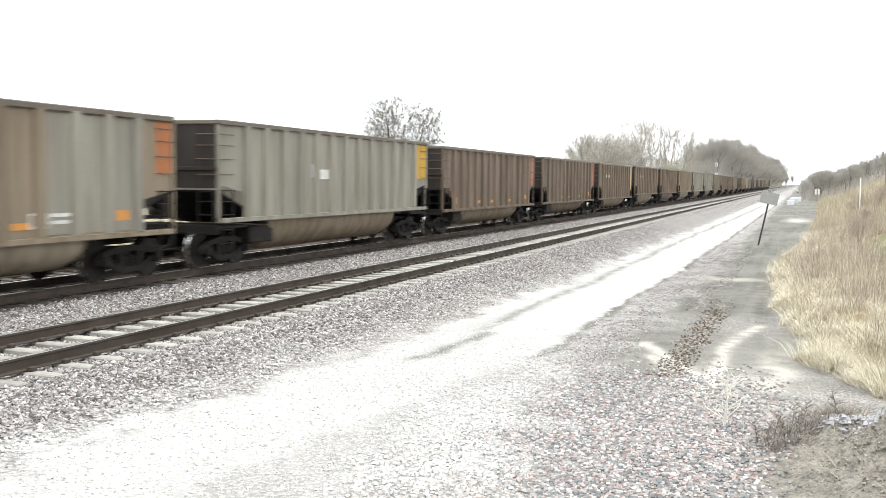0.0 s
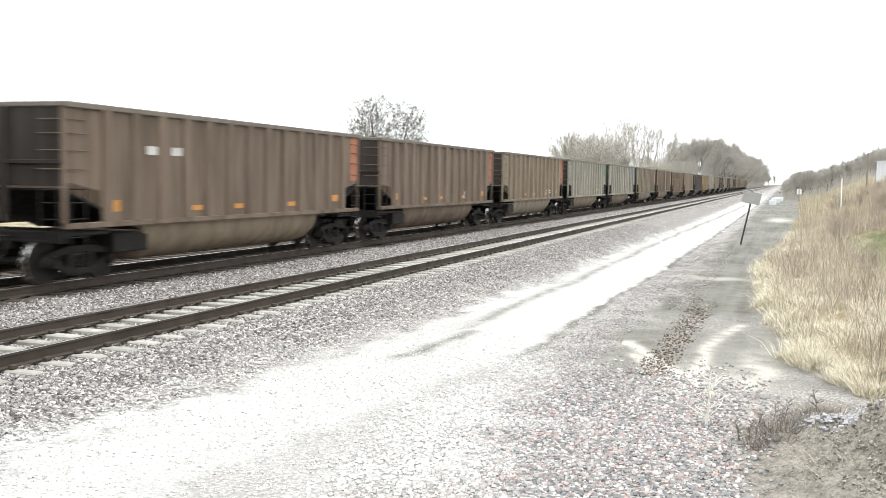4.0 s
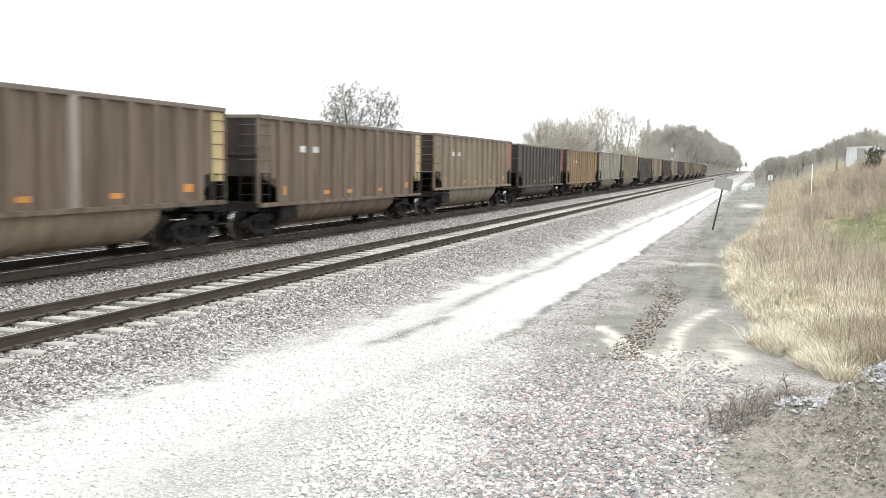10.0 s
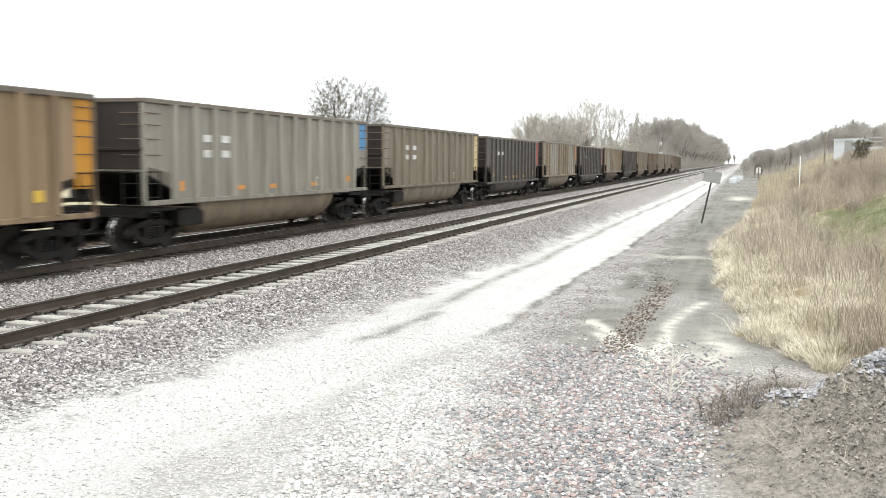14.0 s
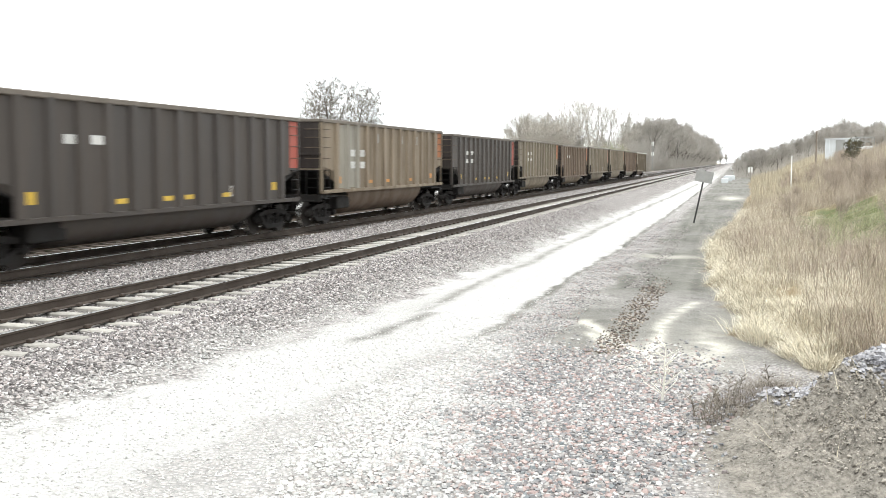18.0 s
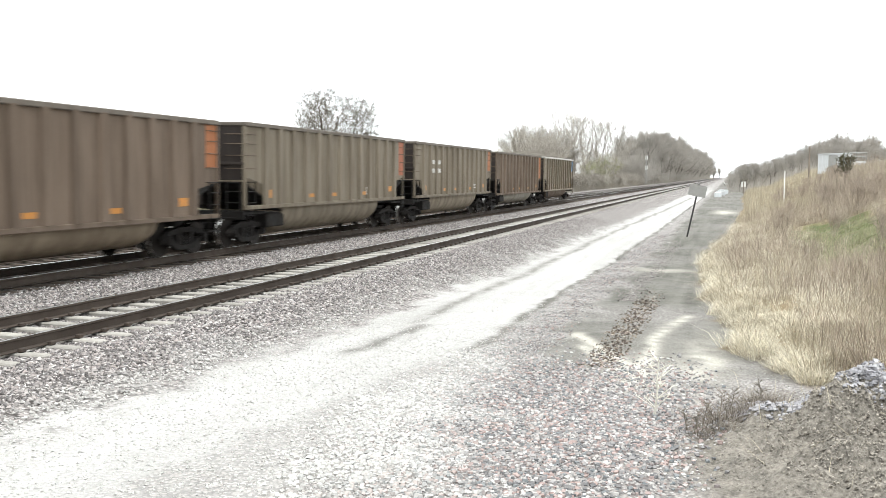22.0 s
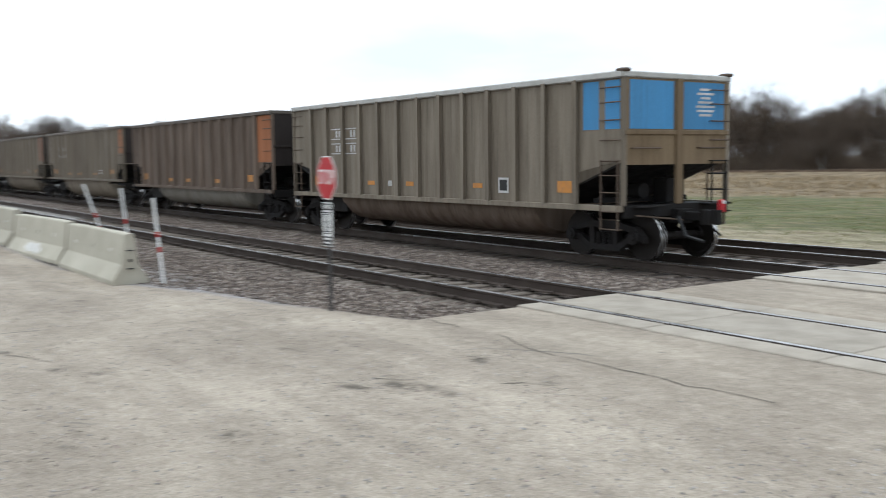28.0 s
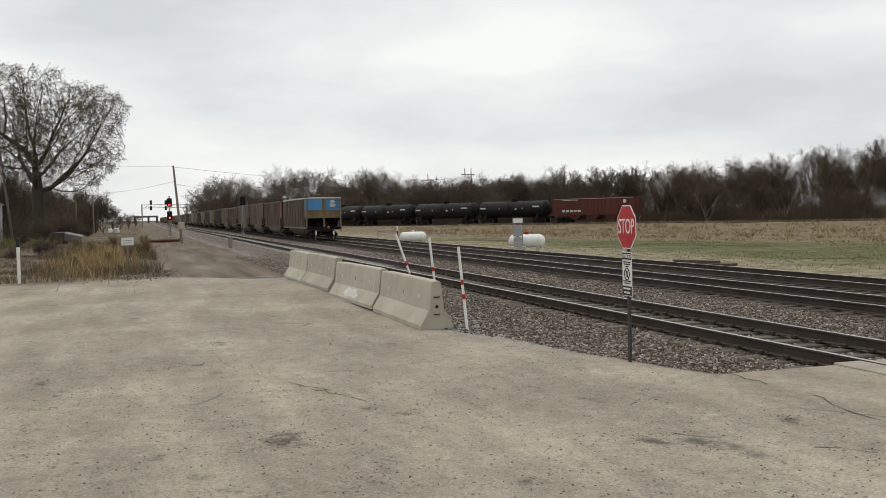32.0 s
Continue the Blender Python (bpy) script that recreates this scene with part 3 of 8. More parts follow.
STAINS = ((-17.83, 1.27, 0.42), (-8.28, 1.87, 0.22), (-10.02, 1.35, 0.34), (-10.93, 0.84, 0.17), (-7.82, 3.16, 0.24), (-8.38, 5.04, 0.3), (-15.11, 0.27, 0.2), (-7.55, 5.99, 0.24), (-8.8, 6.19, 0.2),
          (-14.6, -1.1, 0.2), (-12.55, 2.23, 0.16), (-10.8, 2.9, 0.15), (-15.4, 0.86, 0.16), (-13.6, -0.46, 0.14), (-9.8, 1.45, 0.2), (-8.6, 4.6, 0.2))
stain = sum(np.exp(-((GX - a) / (0.75 * r)) ** 2 - ((GY - b) / (0.8 * r)) ** 2) for a, b, r in STAINS)
zone("stain", 0.85 * step(0.5, 0.85, stain + 0.45 * w2))
zone("oil", np.maximum(1 - step(1.2, 1.75, np.abs(GY - T2) + 0.1 * w2), 1 - step(1.3, 1.9, np.abs(GY - T3) + 0.1 * w2)) * (0.8 + 0.2 * w1))
zone("rusty", step(6, 10, -GX) * 0.7)
zone("waste", southwest * (0.7 + 0.4 * w3))
zone("tan", (1 - step(30, 36, GY + 2.0 * w3 + 1.2 * w1)) * step(22.2, 23.2, GY + 0.3 * w1) * step(8, 12, -GX) * (0.65 + 0.3 * w1) + 0.8 * step(12, 30, GX) * step(22.8, 24.0, GY + 0.3 * w1))
zone("dirt", step(34.5, 37.5, -GX + 1.0 * w1) * (1 - step(5.8, 6.6, GY + 0.3 * w1)))


def ground_material():
    m, n, l, bsdf = nodes_of("trackside_ground")
    co = n.new("ShaderNodeNewGeometry").outputs["Position"]

    def at(name):
        a = n.new("ShaderNodeAttribute")
        a.attribute_name = name
        return a.outputs["Fac"]

    def ramp(fac, stops):
        r = n.new("ShaderNodeValToRGB")
        while len(r.color_ramp.elements) < len(stops):
            r.color_ramp.elements.new(0.5)
        for e, (p, c) in zip(r.color_ramp.elements, stops):
            e.position, e.color = p, (*c, 1)
        l.new(fac, r.inputs["Fac"])
        return r.outputs["Color"]

    def cells(scale):
        v = n.new("ShaderNodeTexVoronoi")
        v.inputs["Scale"].default_value = scale
        l.new(co, v.inputs["Vector"])
        sep = n.new("ShaderNodeSeparateColor")
        l.new(v.outputs["Color"], sep.inputs["Color"])
        return v.outputs["Distance"], sep.outputs[0], sep.outputs[1]

    big = noisy(n, l, co, 0.35, 5, 0.3, 0.7)
    mid = noisy(n, l, co, 2.2, 6, 0.3, 0.7)
    fine = noisy(n, l, co, 30, 5, 0.25, 0.75)
    tracks = noisy(n, l, co, 1.0, 5, 0.3, 0.7, (0.12, 1.6, 1))
    d1, r1, q1 = cells(17.0)
    d2, r2, q2 = cells(30.0)
    gravel = ramp(r2, [(0.0, (0.16, 0.15, 0.148)), (0.35, (0.29, 0.27, 0.26)), (0.7, (0.36, 0.325, 0.305)), (1.0, (0.48, 0.465, 0.455))])
    ballast = ramp(r1, [(0.0, (0.15, 0.138, 0.132)), (0.4, (0.30, 0.276, 0.266)), (0.75, (0.39, 0.353, 0.338)), (1.0, (0.58, 0.555, 0.535))])
    def gaps(d, lo, hi):
        """0 in the joints between stones, 1 on their tops."""
        r = n.new("ShaderNodeMapRange")
        r.inputs["From Min"].default_value, r.inputs["From Max"].default_value = lo, hi
        r.inputs["To Min"].default_value, r.inputs["To Max"].default_value = 1.0, 0.0
        l.new(d, r.inputs["Value"])
        return r.outputs["Result"]

    ballast = mixed(n, l, gaps(d1, 0.35, 0.75), (0.06, 0.053, 0.05), ballast)
    gravel = mixed(n, l, gaps(d2, 0.4, 0.8), (0.13, 0.12, 0.115), gravel)
    c = mixed(n, l, mid, gravel, (0.33, 0.315, 0.30))
    c = mixed(n, l, 0.35, gravel, c)
    mud = mixed(n, l, noisy(n, l, co, 1.6, 6, 0.36, 0.64, (0.06, 1.5, 1), 0.62), (0.062, 0.060, 0.051), (0.19, 0.183, 0.163))
    mud = mixed(n, l, 0.35, mud, mixed(n, l, fine, (0.07, 0.066, 0.056), (0.21, 0.20, 0.178)))
    mud = mixed(n, l, 0.3, mud, mixed(n, l, mid, (0.065, 0.062, 0.053), (0.235, 0.225, 0.2)))
    c = mixed(n, l, at("mud"), c, mud)
    dirt = mixed(n, l, noisy(n, l, co, 1.0, 6, 0.3, 0.7, (0.1, 1.4, 1)), (0.060, 0.045, 0.032), (0.225, 0.178, 0.128))
    c = mixed(n, l, at("dirt"), c, mixed(n, l, 0.3, dirt, mixed(n, l, fine, (0.07, 0.054, 0.040), (0.25, 0.205, 0.155))))
    dust = mixed(n, l, fine, (0.36, 0.35, 0.335), (0.64, 0.63, 0.61))
    dust = mixed(n, l, 0.35, dust, mixed(n, l, tracks, (0.25, 0.243, 0.228), (0.68, 0.67, 0.645)))
    dust = mixed(n, l, 0.3, dust, gravel)
    c = mixed(n, l, at("dust"), c, dust)
    c = mixed(n, l, at("silt"), c, mixed(n, l, fine, (0.34, 0.32, 0.275), (0.58, 0.555, 0.495)))
    lump = noisy(n, l, co, 6.0, 8, 0.36, 0.64, rough=0.75)
    soil = mixed(n, l, lump, (0.045, 0.039, 0.032), (0.33, 0.298, 0.255))
    soil = mixed(n, l, 0.5, soil, mixed(n, l, fine, (0.035, 0.03, 0.025), (0.40, 0.368, 0.325)))
    c = mixed(n, l, at("soil"), c, soil)
    mat = noisy(n, l, co, 1.1, 7, 0.36, 0.64, (0.6, 1.3, 1))
    straw = mixed(n, l, mat, (0.085, 0.064, 0.041), (0.26, 0.20, 0.125))
    green = mixed(n, l, mat, (0.030, 0.056, 0.015), (0.095, 0.125, 0.042))
    straw = mixed(n, l, at("green"), straw, mixed(n, l, mixed(n, l, 0.5, (0, 0, 0), fine), green, (0.10, 0.115, 0.045)))
    straw = mixed(n, l, 0.2, straw, mixed(n, l, fine, (0.10, 0.077, 0.046), (0.34, 0.28, 0.17)))
    litter = mixed(n, l, mat, (0.048, 0.037, 0.027), (0.15, 0.115, 0.078))
    straw = mixed(n, l, at("waste"), straw, litter)
    c = mixed(n, l, at("grass"), c, straw)
    c = mixed(n, l, at("tan"), c, mixed(n, l, mat, (0.19, 0.165, 0.105), (0.37, 0.325, 0.225)))
    ballast = mixed(n, l, at("rusty"), ballast, mixed(n, l, 0.85, (0, 0, 0), mixed(n, l, 1.0, ballast, (0.70, 0.57, 0.46), "MULTIPLY")))
    ballast = mixed(n, l, at("oil"), ballast, mixed(n, l, r1, (0.022, 0.018, 0.016), (0.085, 0.072, 0.062)))
    c = mixed(n, l, at("ballast"), c, ballast)
    pave = mixed(n, l, big, (0.30, 0.263, 0.2), (0.44, 0.392, 0.308))
    lanes = noisy(n, l, co, 0.8, 6, 0.36, 0.64, (0.22, 1.3, 1), 0.6)
    pave = mixed(n, l, 0.5, pave, mixed(n, l, lanes, (0.225, 0.196, 0.148), (0.53, 0.474, 0.375)))
    blotch = noisy(n, l, co, 5.0, 7, 0.34, 0.66, rough=0.7)
    pave = mixed(n, l, 0.35, pave, mixed(n, l, blotch, (0.22, 0.192, 0.145), (0.50, 0.448, 0.358)))
    pave = mixed(n, l, 0.46, pave, mixed(n, l, noisy(n, l, co, 42, 6, 0.28, 0.72, rough=0.7), (0.06, 0.052, 0.039), (0.63, 0.567, 0.462)))
    pave = mixed(n, l, 0.18, pave, gravel)
    wear = mixed(n, l, lanes, (0.91, 0.90, 0.885), (1.07, 1.07, 1.055))
    pave = mixed(n, l, 1.0, pave, wear, "MULTIPLY")
    pave = mixed(n, l, 1.0, pave, mixed(n, l, blotch, (0.925, 0.895, 0.885), (1.09, 1.062, 1.065)), "MULTIPLY")
    crumb = noisy(n, l, co, 13.0, 3, 0.62, 0.70, rough=0.8)
    pave = mixed(n, l, mixed(n, l, 0.45, (0, 0, 0), crumb), pave, (0.16, 0.138, 0.108))
    pave = mixed(n, l, 1.0, pave, mixed(n, l, big, (0.82, 0.81, 0.80), (1.10, 1.10, 1.09)), "MULTIPLY")
    # cracks and small pot-holes
    cr = n.new("ShaderNodeTexVoronoi")
    cr.feature = "DISTANCE_TO_EDGE"
    cr.inputs["Scale"].default_value = 0.22
    wv = n.new("ShaderNodeTexNoise")
    wv.inputs["Scale"].default_value, wv.inputs["Detail"].default_value = 0.8, 6
    l.new(co, wv.inputs["Vector"])
    wc = mixed(n, l, 0.5, (0, 0, 0), wv.outputs["Color"])
    ad = n.new("ShaderNodeVectorMath")
    ad.operation = "MULTIPLY_ADD"
    ad.inputs[1].default_value = (1, 1, 0)
    l.new(co, ad.inputs[0])
    l.new(wc, ad.inputs[2])
    l.new(ad.outputs[0], cr.inputs["Vector"])
    edge = n.new("ShaderNodeMapRange")
    edge.inputs["From Min"].default_value, edge.inputs["From Max"].default_value = 0.002, 0.008
    edge.inputs["To Min"].default_value, edge.inputs["To Max"].default_value = 1, 0
    l.new(cr.outputs["Distance"], edge.inputs["Value"])
    gap = n.new("ShaderNodeMath")
    gap.operation = "MULTIPLY"
    l.new(edge.outputs["Result"], gap.inputs[0])
    l.new(noisy(n, l, co, 0.5, 3, 0.56, 0.66), gap.inputs[1])
    hole = noisy(n, l, co, 3.0, 4, 0.68, 0.76)
    pave = mixed(n, l, gap.outputs[0], pave, (0.17, 0.155, 0.13))
    pave = mixed(n, l, hole, pave, (0.19, 0.17, 0.145))
    spot = n.new("ShaderNodeMath")
    spot.operation = "MULTIPLY"
    l.new(at("stain"), spot.inputs[0])
    l.new(noisy(n, l, co, 7.0, 6, 0.36, 0.56, rough=0.7), spot.inputs[1])
    pave = mixed(n, l, spot.outputs[0], pave, mixed(n, l, fine, (0.045, 0.038, 0.031), (0.13, 0.112, 0.09)))
    c = mixed(n, l, at("pave"), c, pave)
    l.new(c, bsdf.inputs["Base Color"])
    bsdf.inputs["Roughness"].default_value = 0.95
    bsdf.inputs["Specular IOR Level"].default_value = 0.2
    h = mixed(n, l, at("ballast"), mixed(n, l, 0.5, d2, fine), d1)
    h = mixed(n, l, at("pave"), h, mixed(n, l, 0.6, fine, d2))
    h = mixed(n, l, at("soil"), h, mixed(n, l, 0.35, noisy(n, l, co, 13.0, 8, 0.3, 0.7, rough=0.7), fine))
    bumped(n, l, bsdf, h, 0.7, 0.035)
    return m


ground_mesh.materials.append(ground_material())
ground = tagged(new("ground", ground_mesh), "gravel, dust, paving and dry grass beside the tracks", "ground", kind="structure")

# ---- tracks ----
RAIL_PROFILE = [(-0.075, -0.185), (0.075, -0.185), (0.075, -0.172), (0.012, -0.155), (0.010, -0.05), (0.036, -0.036), (0.036, -0.004)]
RAIL_PROFILE = RAIL_PROFILE + [(-u, w) for u, w in reversed(RAIL_PROFILE[2:])]
GAUGE = 0.755


def rail_shape(line):
    """A rail along a list of (x, y) points."""
    s, h = Shape(), Shape()
    s.loft([[(x, y + u, w) for u, w in RAIL_PROFILE] for x, y in line])
    h.loft([[(x, y + u, w) for u, w in ((-0.036, -0.004), (0.036, -0.004), (0.028, 0.0), (-0.028, 0.0))] for x, y in line])
    return s, h


def railway(name, label, lines):
    track = thing(name, label, "railway track", kind="structure")
    for line in lines:
        s, h = rail_shape(line)
        r = part("rail", s, RAIL_SIDE, track)
        part("rail_head", h, RAIL_HEAD, r, "polished running surface")
    return track


xs_rail = [-900, -300, -100, -40, 0, 40, 100, 300, 1200]
track_near = railway("track_near", "railway track on concrete ties with rusty rails", [[(x, T1 + s * GAUGE) for x in xs_rail] for s in (-1, 1)])
track_main = railway("track_main", "main railway track under the coal train", [[(x, T2 + s * GAUGE) for x in xs_rail] for s in (-1, 1)])


def siding_y(x):
    return T2 + (T3 - T2) * (1 - float(step(70, 150, x)))


xs_side = [-900, -300, -100, -40, 0, 40, 70, 80, 90, 100, 110, 120, 130, 138]
railway("track_siding", "dark siding track that joins the main track", [[(x, siding_y(x) + s * GAUGE) for x in xs_side] for s in (-1, 1)])

# ties: the nearest as pieces of their own, the rest joined
tie_shape = Shape().box(-0.10, 0.10, -1.29, 1.29, -0.36, -0.192, 0.02)
tie_mesh = tie_shape.mesh("tie")
wood_mesh = Shape().box(-0.115, 0.115, -1.30, 1.30, -0.36, -0.205, 0.012).mesh("tie")
far_near, far_main, clips = Shape(), Shape(), Shape()
rng = random.Random(4)
for k in range(-260, 420):
    x = k * 0.61
    if CROSS_A < x < CROSS_B:
        continue
    if -42 < x < 62:
        part("tie", tie_mesh, TIE if x > 0 else TIE_STAINED, track_near, m=pose(x, T1, rng.uniform(-0.016, -0.004) - (0.008 if x < 0 else 0), 0, 0, rng.uniform(-1, 1)))
    else:
        far_near.box(x - 0.115, x + 0.115, T1 - 1.29, T1 + 1.29, -0.36, -0.2)
    if -38 < x < 50:
        for s in (-1, 1):
            for e in (-1, 1):
                y = T1 + s * GAUGE + e * 0.105
                clips.box(x - 0.055, x + 0.055, y - 0.04, y + 0.04, -0.195, -0.135, 0.012)
    if -30 < x < 40:
        part("tie", wood_mesh, TIE_WOOD, track_main, m=pose(x, T2, rng.uniform(-0.012, 0.0), 0, 0, rng.uniform(-1.5, 1.5)))
    else:
        far_main.box(x - 0.115, x + 0.115, T2 - 1.3, T2 + 1.3, -0.36, -0.205)
    if -120 < x < 68:
        far_main.box(x - 0.115, x + 0.115, T3 - 1.3, T3 + 1.3, -0.36, -0.205)
tagged(part("distant_ties", far_near, TIE, track_near), kind="stuff")
tagged(part("distant_ties", far_main, TIE_WOOD, track_main), kind="stuff")
tagged(part("rail_clips", clips, CLIP, track_near), kind="stuff")

# crossing panels between and beside the rails
crossing = thing("level_crossing", "pale concrete level crossing panels set between rails", "level crossing", kind="structure")
n_panels = 6
length = (CROSS_B - CROSS_A) / n_panels
for tc in (T1, T2, T3):
    for a, b in ((-1.27, -0.84), (-0.66, 0.66), (0.84, 1.27)):
        panel_mesh = Shape().box(-length / 2 + 0.012, length / 2 - 0.012, a, b, -0.2, -0.006, 0.012).mesh("panel")
        for k in range(n_panels):
            part("panel", panel_mesh, PANEL, crossing, m=pose(CROSS_A + (k + 0.5) * length, tc, rng.uniform(-0.004, 0.002)))


# ---- loose stones ----
def stones(name, label, count, place, size, material, seed, blocky=False):
    """Many small broken stones, joined; place(rng, n) gives x and y."""
    r = np.random.RandomState(seed)
    x, y = place(r, count)
    z = ground_z(x, y)
    s = size[0] + (size[1] - size[0]) * r.rand(len(x)) ** 2
    base = np.array([(1, 0, 0), (-0.5, 0.87, 0.1), (-0.5, -0.87, -0.1), (0.2, 0.1, 0.8), (0.0, -0.2, -0.7)])
    tri = np.array([(0, 1, 3), (1, 2, 3), (2, 0, 3), (1, 0, 4), (2, 1, 4), (0, 2, 4)])
    if blocky:
        base = np.array([(1, 0.1, -0.6), (0, 1, -0.6), (-1, 0, -0.6), (0.1, -1, -0.6), (0.72, 0.1, 0.5), (0.05, 0.7, 0.55), (-0.7, -0.1, 0.5), (0, -0.72, 0.45)])
        tri = np.array([(0, 1, 5, 4), (1, 2, 6, 5), (2, 3, 7, 6), (3, 0, 4, 7), (4, 5, 6, 7)])
    v = base[None] * (0.7 + 0.6 * r.rand(len(x), len(base), 3))
    a = r.rand(len(x)) * math.tau
    b = (r.rand(len(x)) - 0.5) * (1.5 if blocky else 2.0)
    ca, sa, cb, sb = np.cos(a), np.sin(a), np.cos(b), np.sin(b)
    vx = v[..., 0] * ca[:, None] - v[..., 1] * sa[:, None]
    vy = v[..., 0] * sa[:, None] + v[..., 1] * ca[:, None]
    vz = v[..., 2] * cb[:, None] + vx * sb[:, None]
    vx = vx * cb[:, None] - v[..., 2] * sb[:, None]
    p = np.stack([vx * s[:, None] + x[:, None], vy * s[:, None] + y[:, None], vz * s[:, None] * 0.8 + (z + 0.25 * s)[:, None]], -1)
    f = (tri[None] + len(base) * np.arange(len(x))[:, None, None]).reshape(-1, tri.shape[1])
    mesh = flat_mesh(name, p.reshape(-1, 3), f, True)
    mesh.attributes.new("coat", "FLOAT", "POINT").data.foreach_set("value", np.repeat(road_dust(x, y) * (0.6 + 0.4 * r.rand(len(x))), len(base)).astype(np.float32))
    mesh.materials.append(material)
    return tagged(new(name, mesh), label, "stones", kind="stuff")


def spread(x0, x1, y0, y1, power=1.0, soft=0.5):
    """Places between two x and two y, thinning out unevenly towards the far end and the sides."""
    def place(r, n):
        u = r.rand(n) ** power
        x, y = x0 + (x1 - x0) * u, y0 - soft + (y1 - y0 + 2 * soft) * r.rand(n)
        w = 0.5 * wobble(x, y, 1.7, 91)
        side = np.minimum(y - y0, y1 - y) / soft + w
        keep = r.rand(n) < np.clip(0.5 + 0.5 * side, 0, 1) * (1 - step(0.55, 1.0, u))
        return x[keep], y[keep]
    return place


def off_crossing(p):
    def place(r, n):
        x, y = p(r, n)
        on_tie = (np.abs((x / 0.61 + 0.5) % 1 - 0.5) < 0.27) & (np.abs(y - T1) < 1.32)
        keep = (~on_tie | (r.rand(len(x)) < np.where(x < 0, 0.45, 0.16))) & ~((np.abs(y - T1 - GAUGE) < 0.1) | (np.abs(y - T1 + GAUGE) < 0.1) | (np.abs(y - T2 + GAUGE) < 0.1)) & ~((x > CROSS_A - 0.1) & (x < CROSS_B + 0.1)) & ~((y < pave_edge(x) + 0.1) & (x < 4) & (x > -37))
        return x[keep], y[keep]
    return place


stones("ballast_stones", "grey crushed stone ballast on the shoulder beside the track", 120000, off_crossing(spread(4, 64, 6.95, 9.3, 1.9, 0.6)), (0.018, 0.044), STONE, 31)
stones("ballast_stones", "grey crushed stone ballast between the two tracks", 80000, off_crossing(spread(5, 64, 9.3, 13.8, 1.7, 0.2)), (0.018, 0.044), STONE, 32)
stones("ballast_stones", "brownish crushed stone ballast beyond the paving edge", 100000, off_crossing(spread(-11, -66, 5.4, 13.8, 1.7, 0.3)), (0.018, 0.044), STONE_BROWN, 33)
stones("loose_gravel", "pink, white and blue-grey loose gravel on the verge", 66000, spread(4.0, 15.2, 0.5, 3.4, 1.0, 0.6), (0.011, 0.034), STONE_PINK, 34, True)
stones("loose_gravel", "sparse grey gravel over the dusty road", 22000, spread(4.0, 20, 2.6, 6.6, 1.2, 0.5), (0.007, 0.022), STONE_PINK, 35)
stones("loose_gravel", "strip of gravel between the road and the mud", 22000, spread(13, 60, 2.75, 3.5, 1.5, 0.3), (0.010, 0.03), STONE_PINK, 36)
stones("stone_heap", "grey stones tipped beside the soil mound", 13000, lambda r, n: (lambda u: (10.75 - 0.75 * u + r.randn(n) * 0.30, -0.20 - 1.9 * u + r.randn(n) * 0.19))(r.rand(n)), (0.014, 0.038), STONE_BLUE, 37, True)
stones("soil_clods", "pale clods of dug soil on the mound", 22000, lambda r, n: (9.0 + r.randn(n) * 1.7, -1.6 + r.randn(n) * 0.75), (0.004, 0.017),
       surface("clod_soil", (0.31, 0.283, 0.248), (0.09, 0.078, 0.066), 0.8, 2, 40, 0.95, vary=0.5, island=True, bump=0), 38)
def clods(name, label, count, place, size, material, seed):
    """Rounded lumps of soil, half sunk, joined."""
    r = np.random.RandomState(seed)
    x, y = place(r, count)
    count = len(x)
    g = (1 + 5 ** 0.5) / 2
    ico = np.array([(-1, g, 0), (1, g, 0), (-1, -g, 0), (1, -g, 0), (0, -1, g), (0, 1, g), (0, -1, -g), (0, 1, -g), (g, 0, -1), (g, 0, 1), (-g, 0, -1), (-g, 0, 1)]) / 1.9
    tri = np.array([(0, 11, 5), (0, 5, 1), (0, 1, 7), (0, 7, 10), (0, 10, 11), (1, 5, 9), (5, 11, 4), (11, 10, 2), (10, 7, 6), (7, 1, 8),
                    (3, 9, 4), (3, 4, 2), (3, 2, 6), (3, 6, 8), (3, 8, 9), (4, 9, 5), (2, 4, 11), (6, 2, 10), (8, 6, 7), (9, 8, 1)])
    s = size[0] + (size[1] - size[0]) * r.rand(count) ** 2.2
    v = ico[None] * (0.45 + 0.9 * r.rand(count, 12, 1)) * (0.75 + 0.5 * r.rand(count, 1, 3)) * s[:, None, None]
    v = v + np.stack([x, y, ground_z(x, y) + 0.15 * s], -1)[:, None]
    m = flat_mesh(name, v.reshape(-1, 3), (tri[None] + 12 * np.arange(count)[:, None, None]).reshape(-1, 3))
    m.shade_flat()
    m.materials.append(material)
    return tagged(new(name, m), label, "soil", kind="stuff")


def on_mound(r, n):
    x, y = 9.5 + r.randn(n) * 1.6, -1.9 + r.randn(n) * 1.0
    high = ground_z(x, y) > 0.0
    return x[high], y[high]


clods("soil_lumps", "rounded grey-brown lumps of dug soil", 34000, on_mound, (0.004, 0.02),
      surface("lump_soil", (0.33, 0.30, 0.26), (0.10, 0.088, 0.074), 0.85, 7, 60, 0.95, vary=0.35, island=True, bump=0.8, bump_dist=0.01), 43)
stones("lot_grit", "small loose grit on the paved lot", 34000, spread(-4.0, -36, -6, 6.4, 1.6, 0.5), (0.004, 0.016), STONE_PINK, 39)
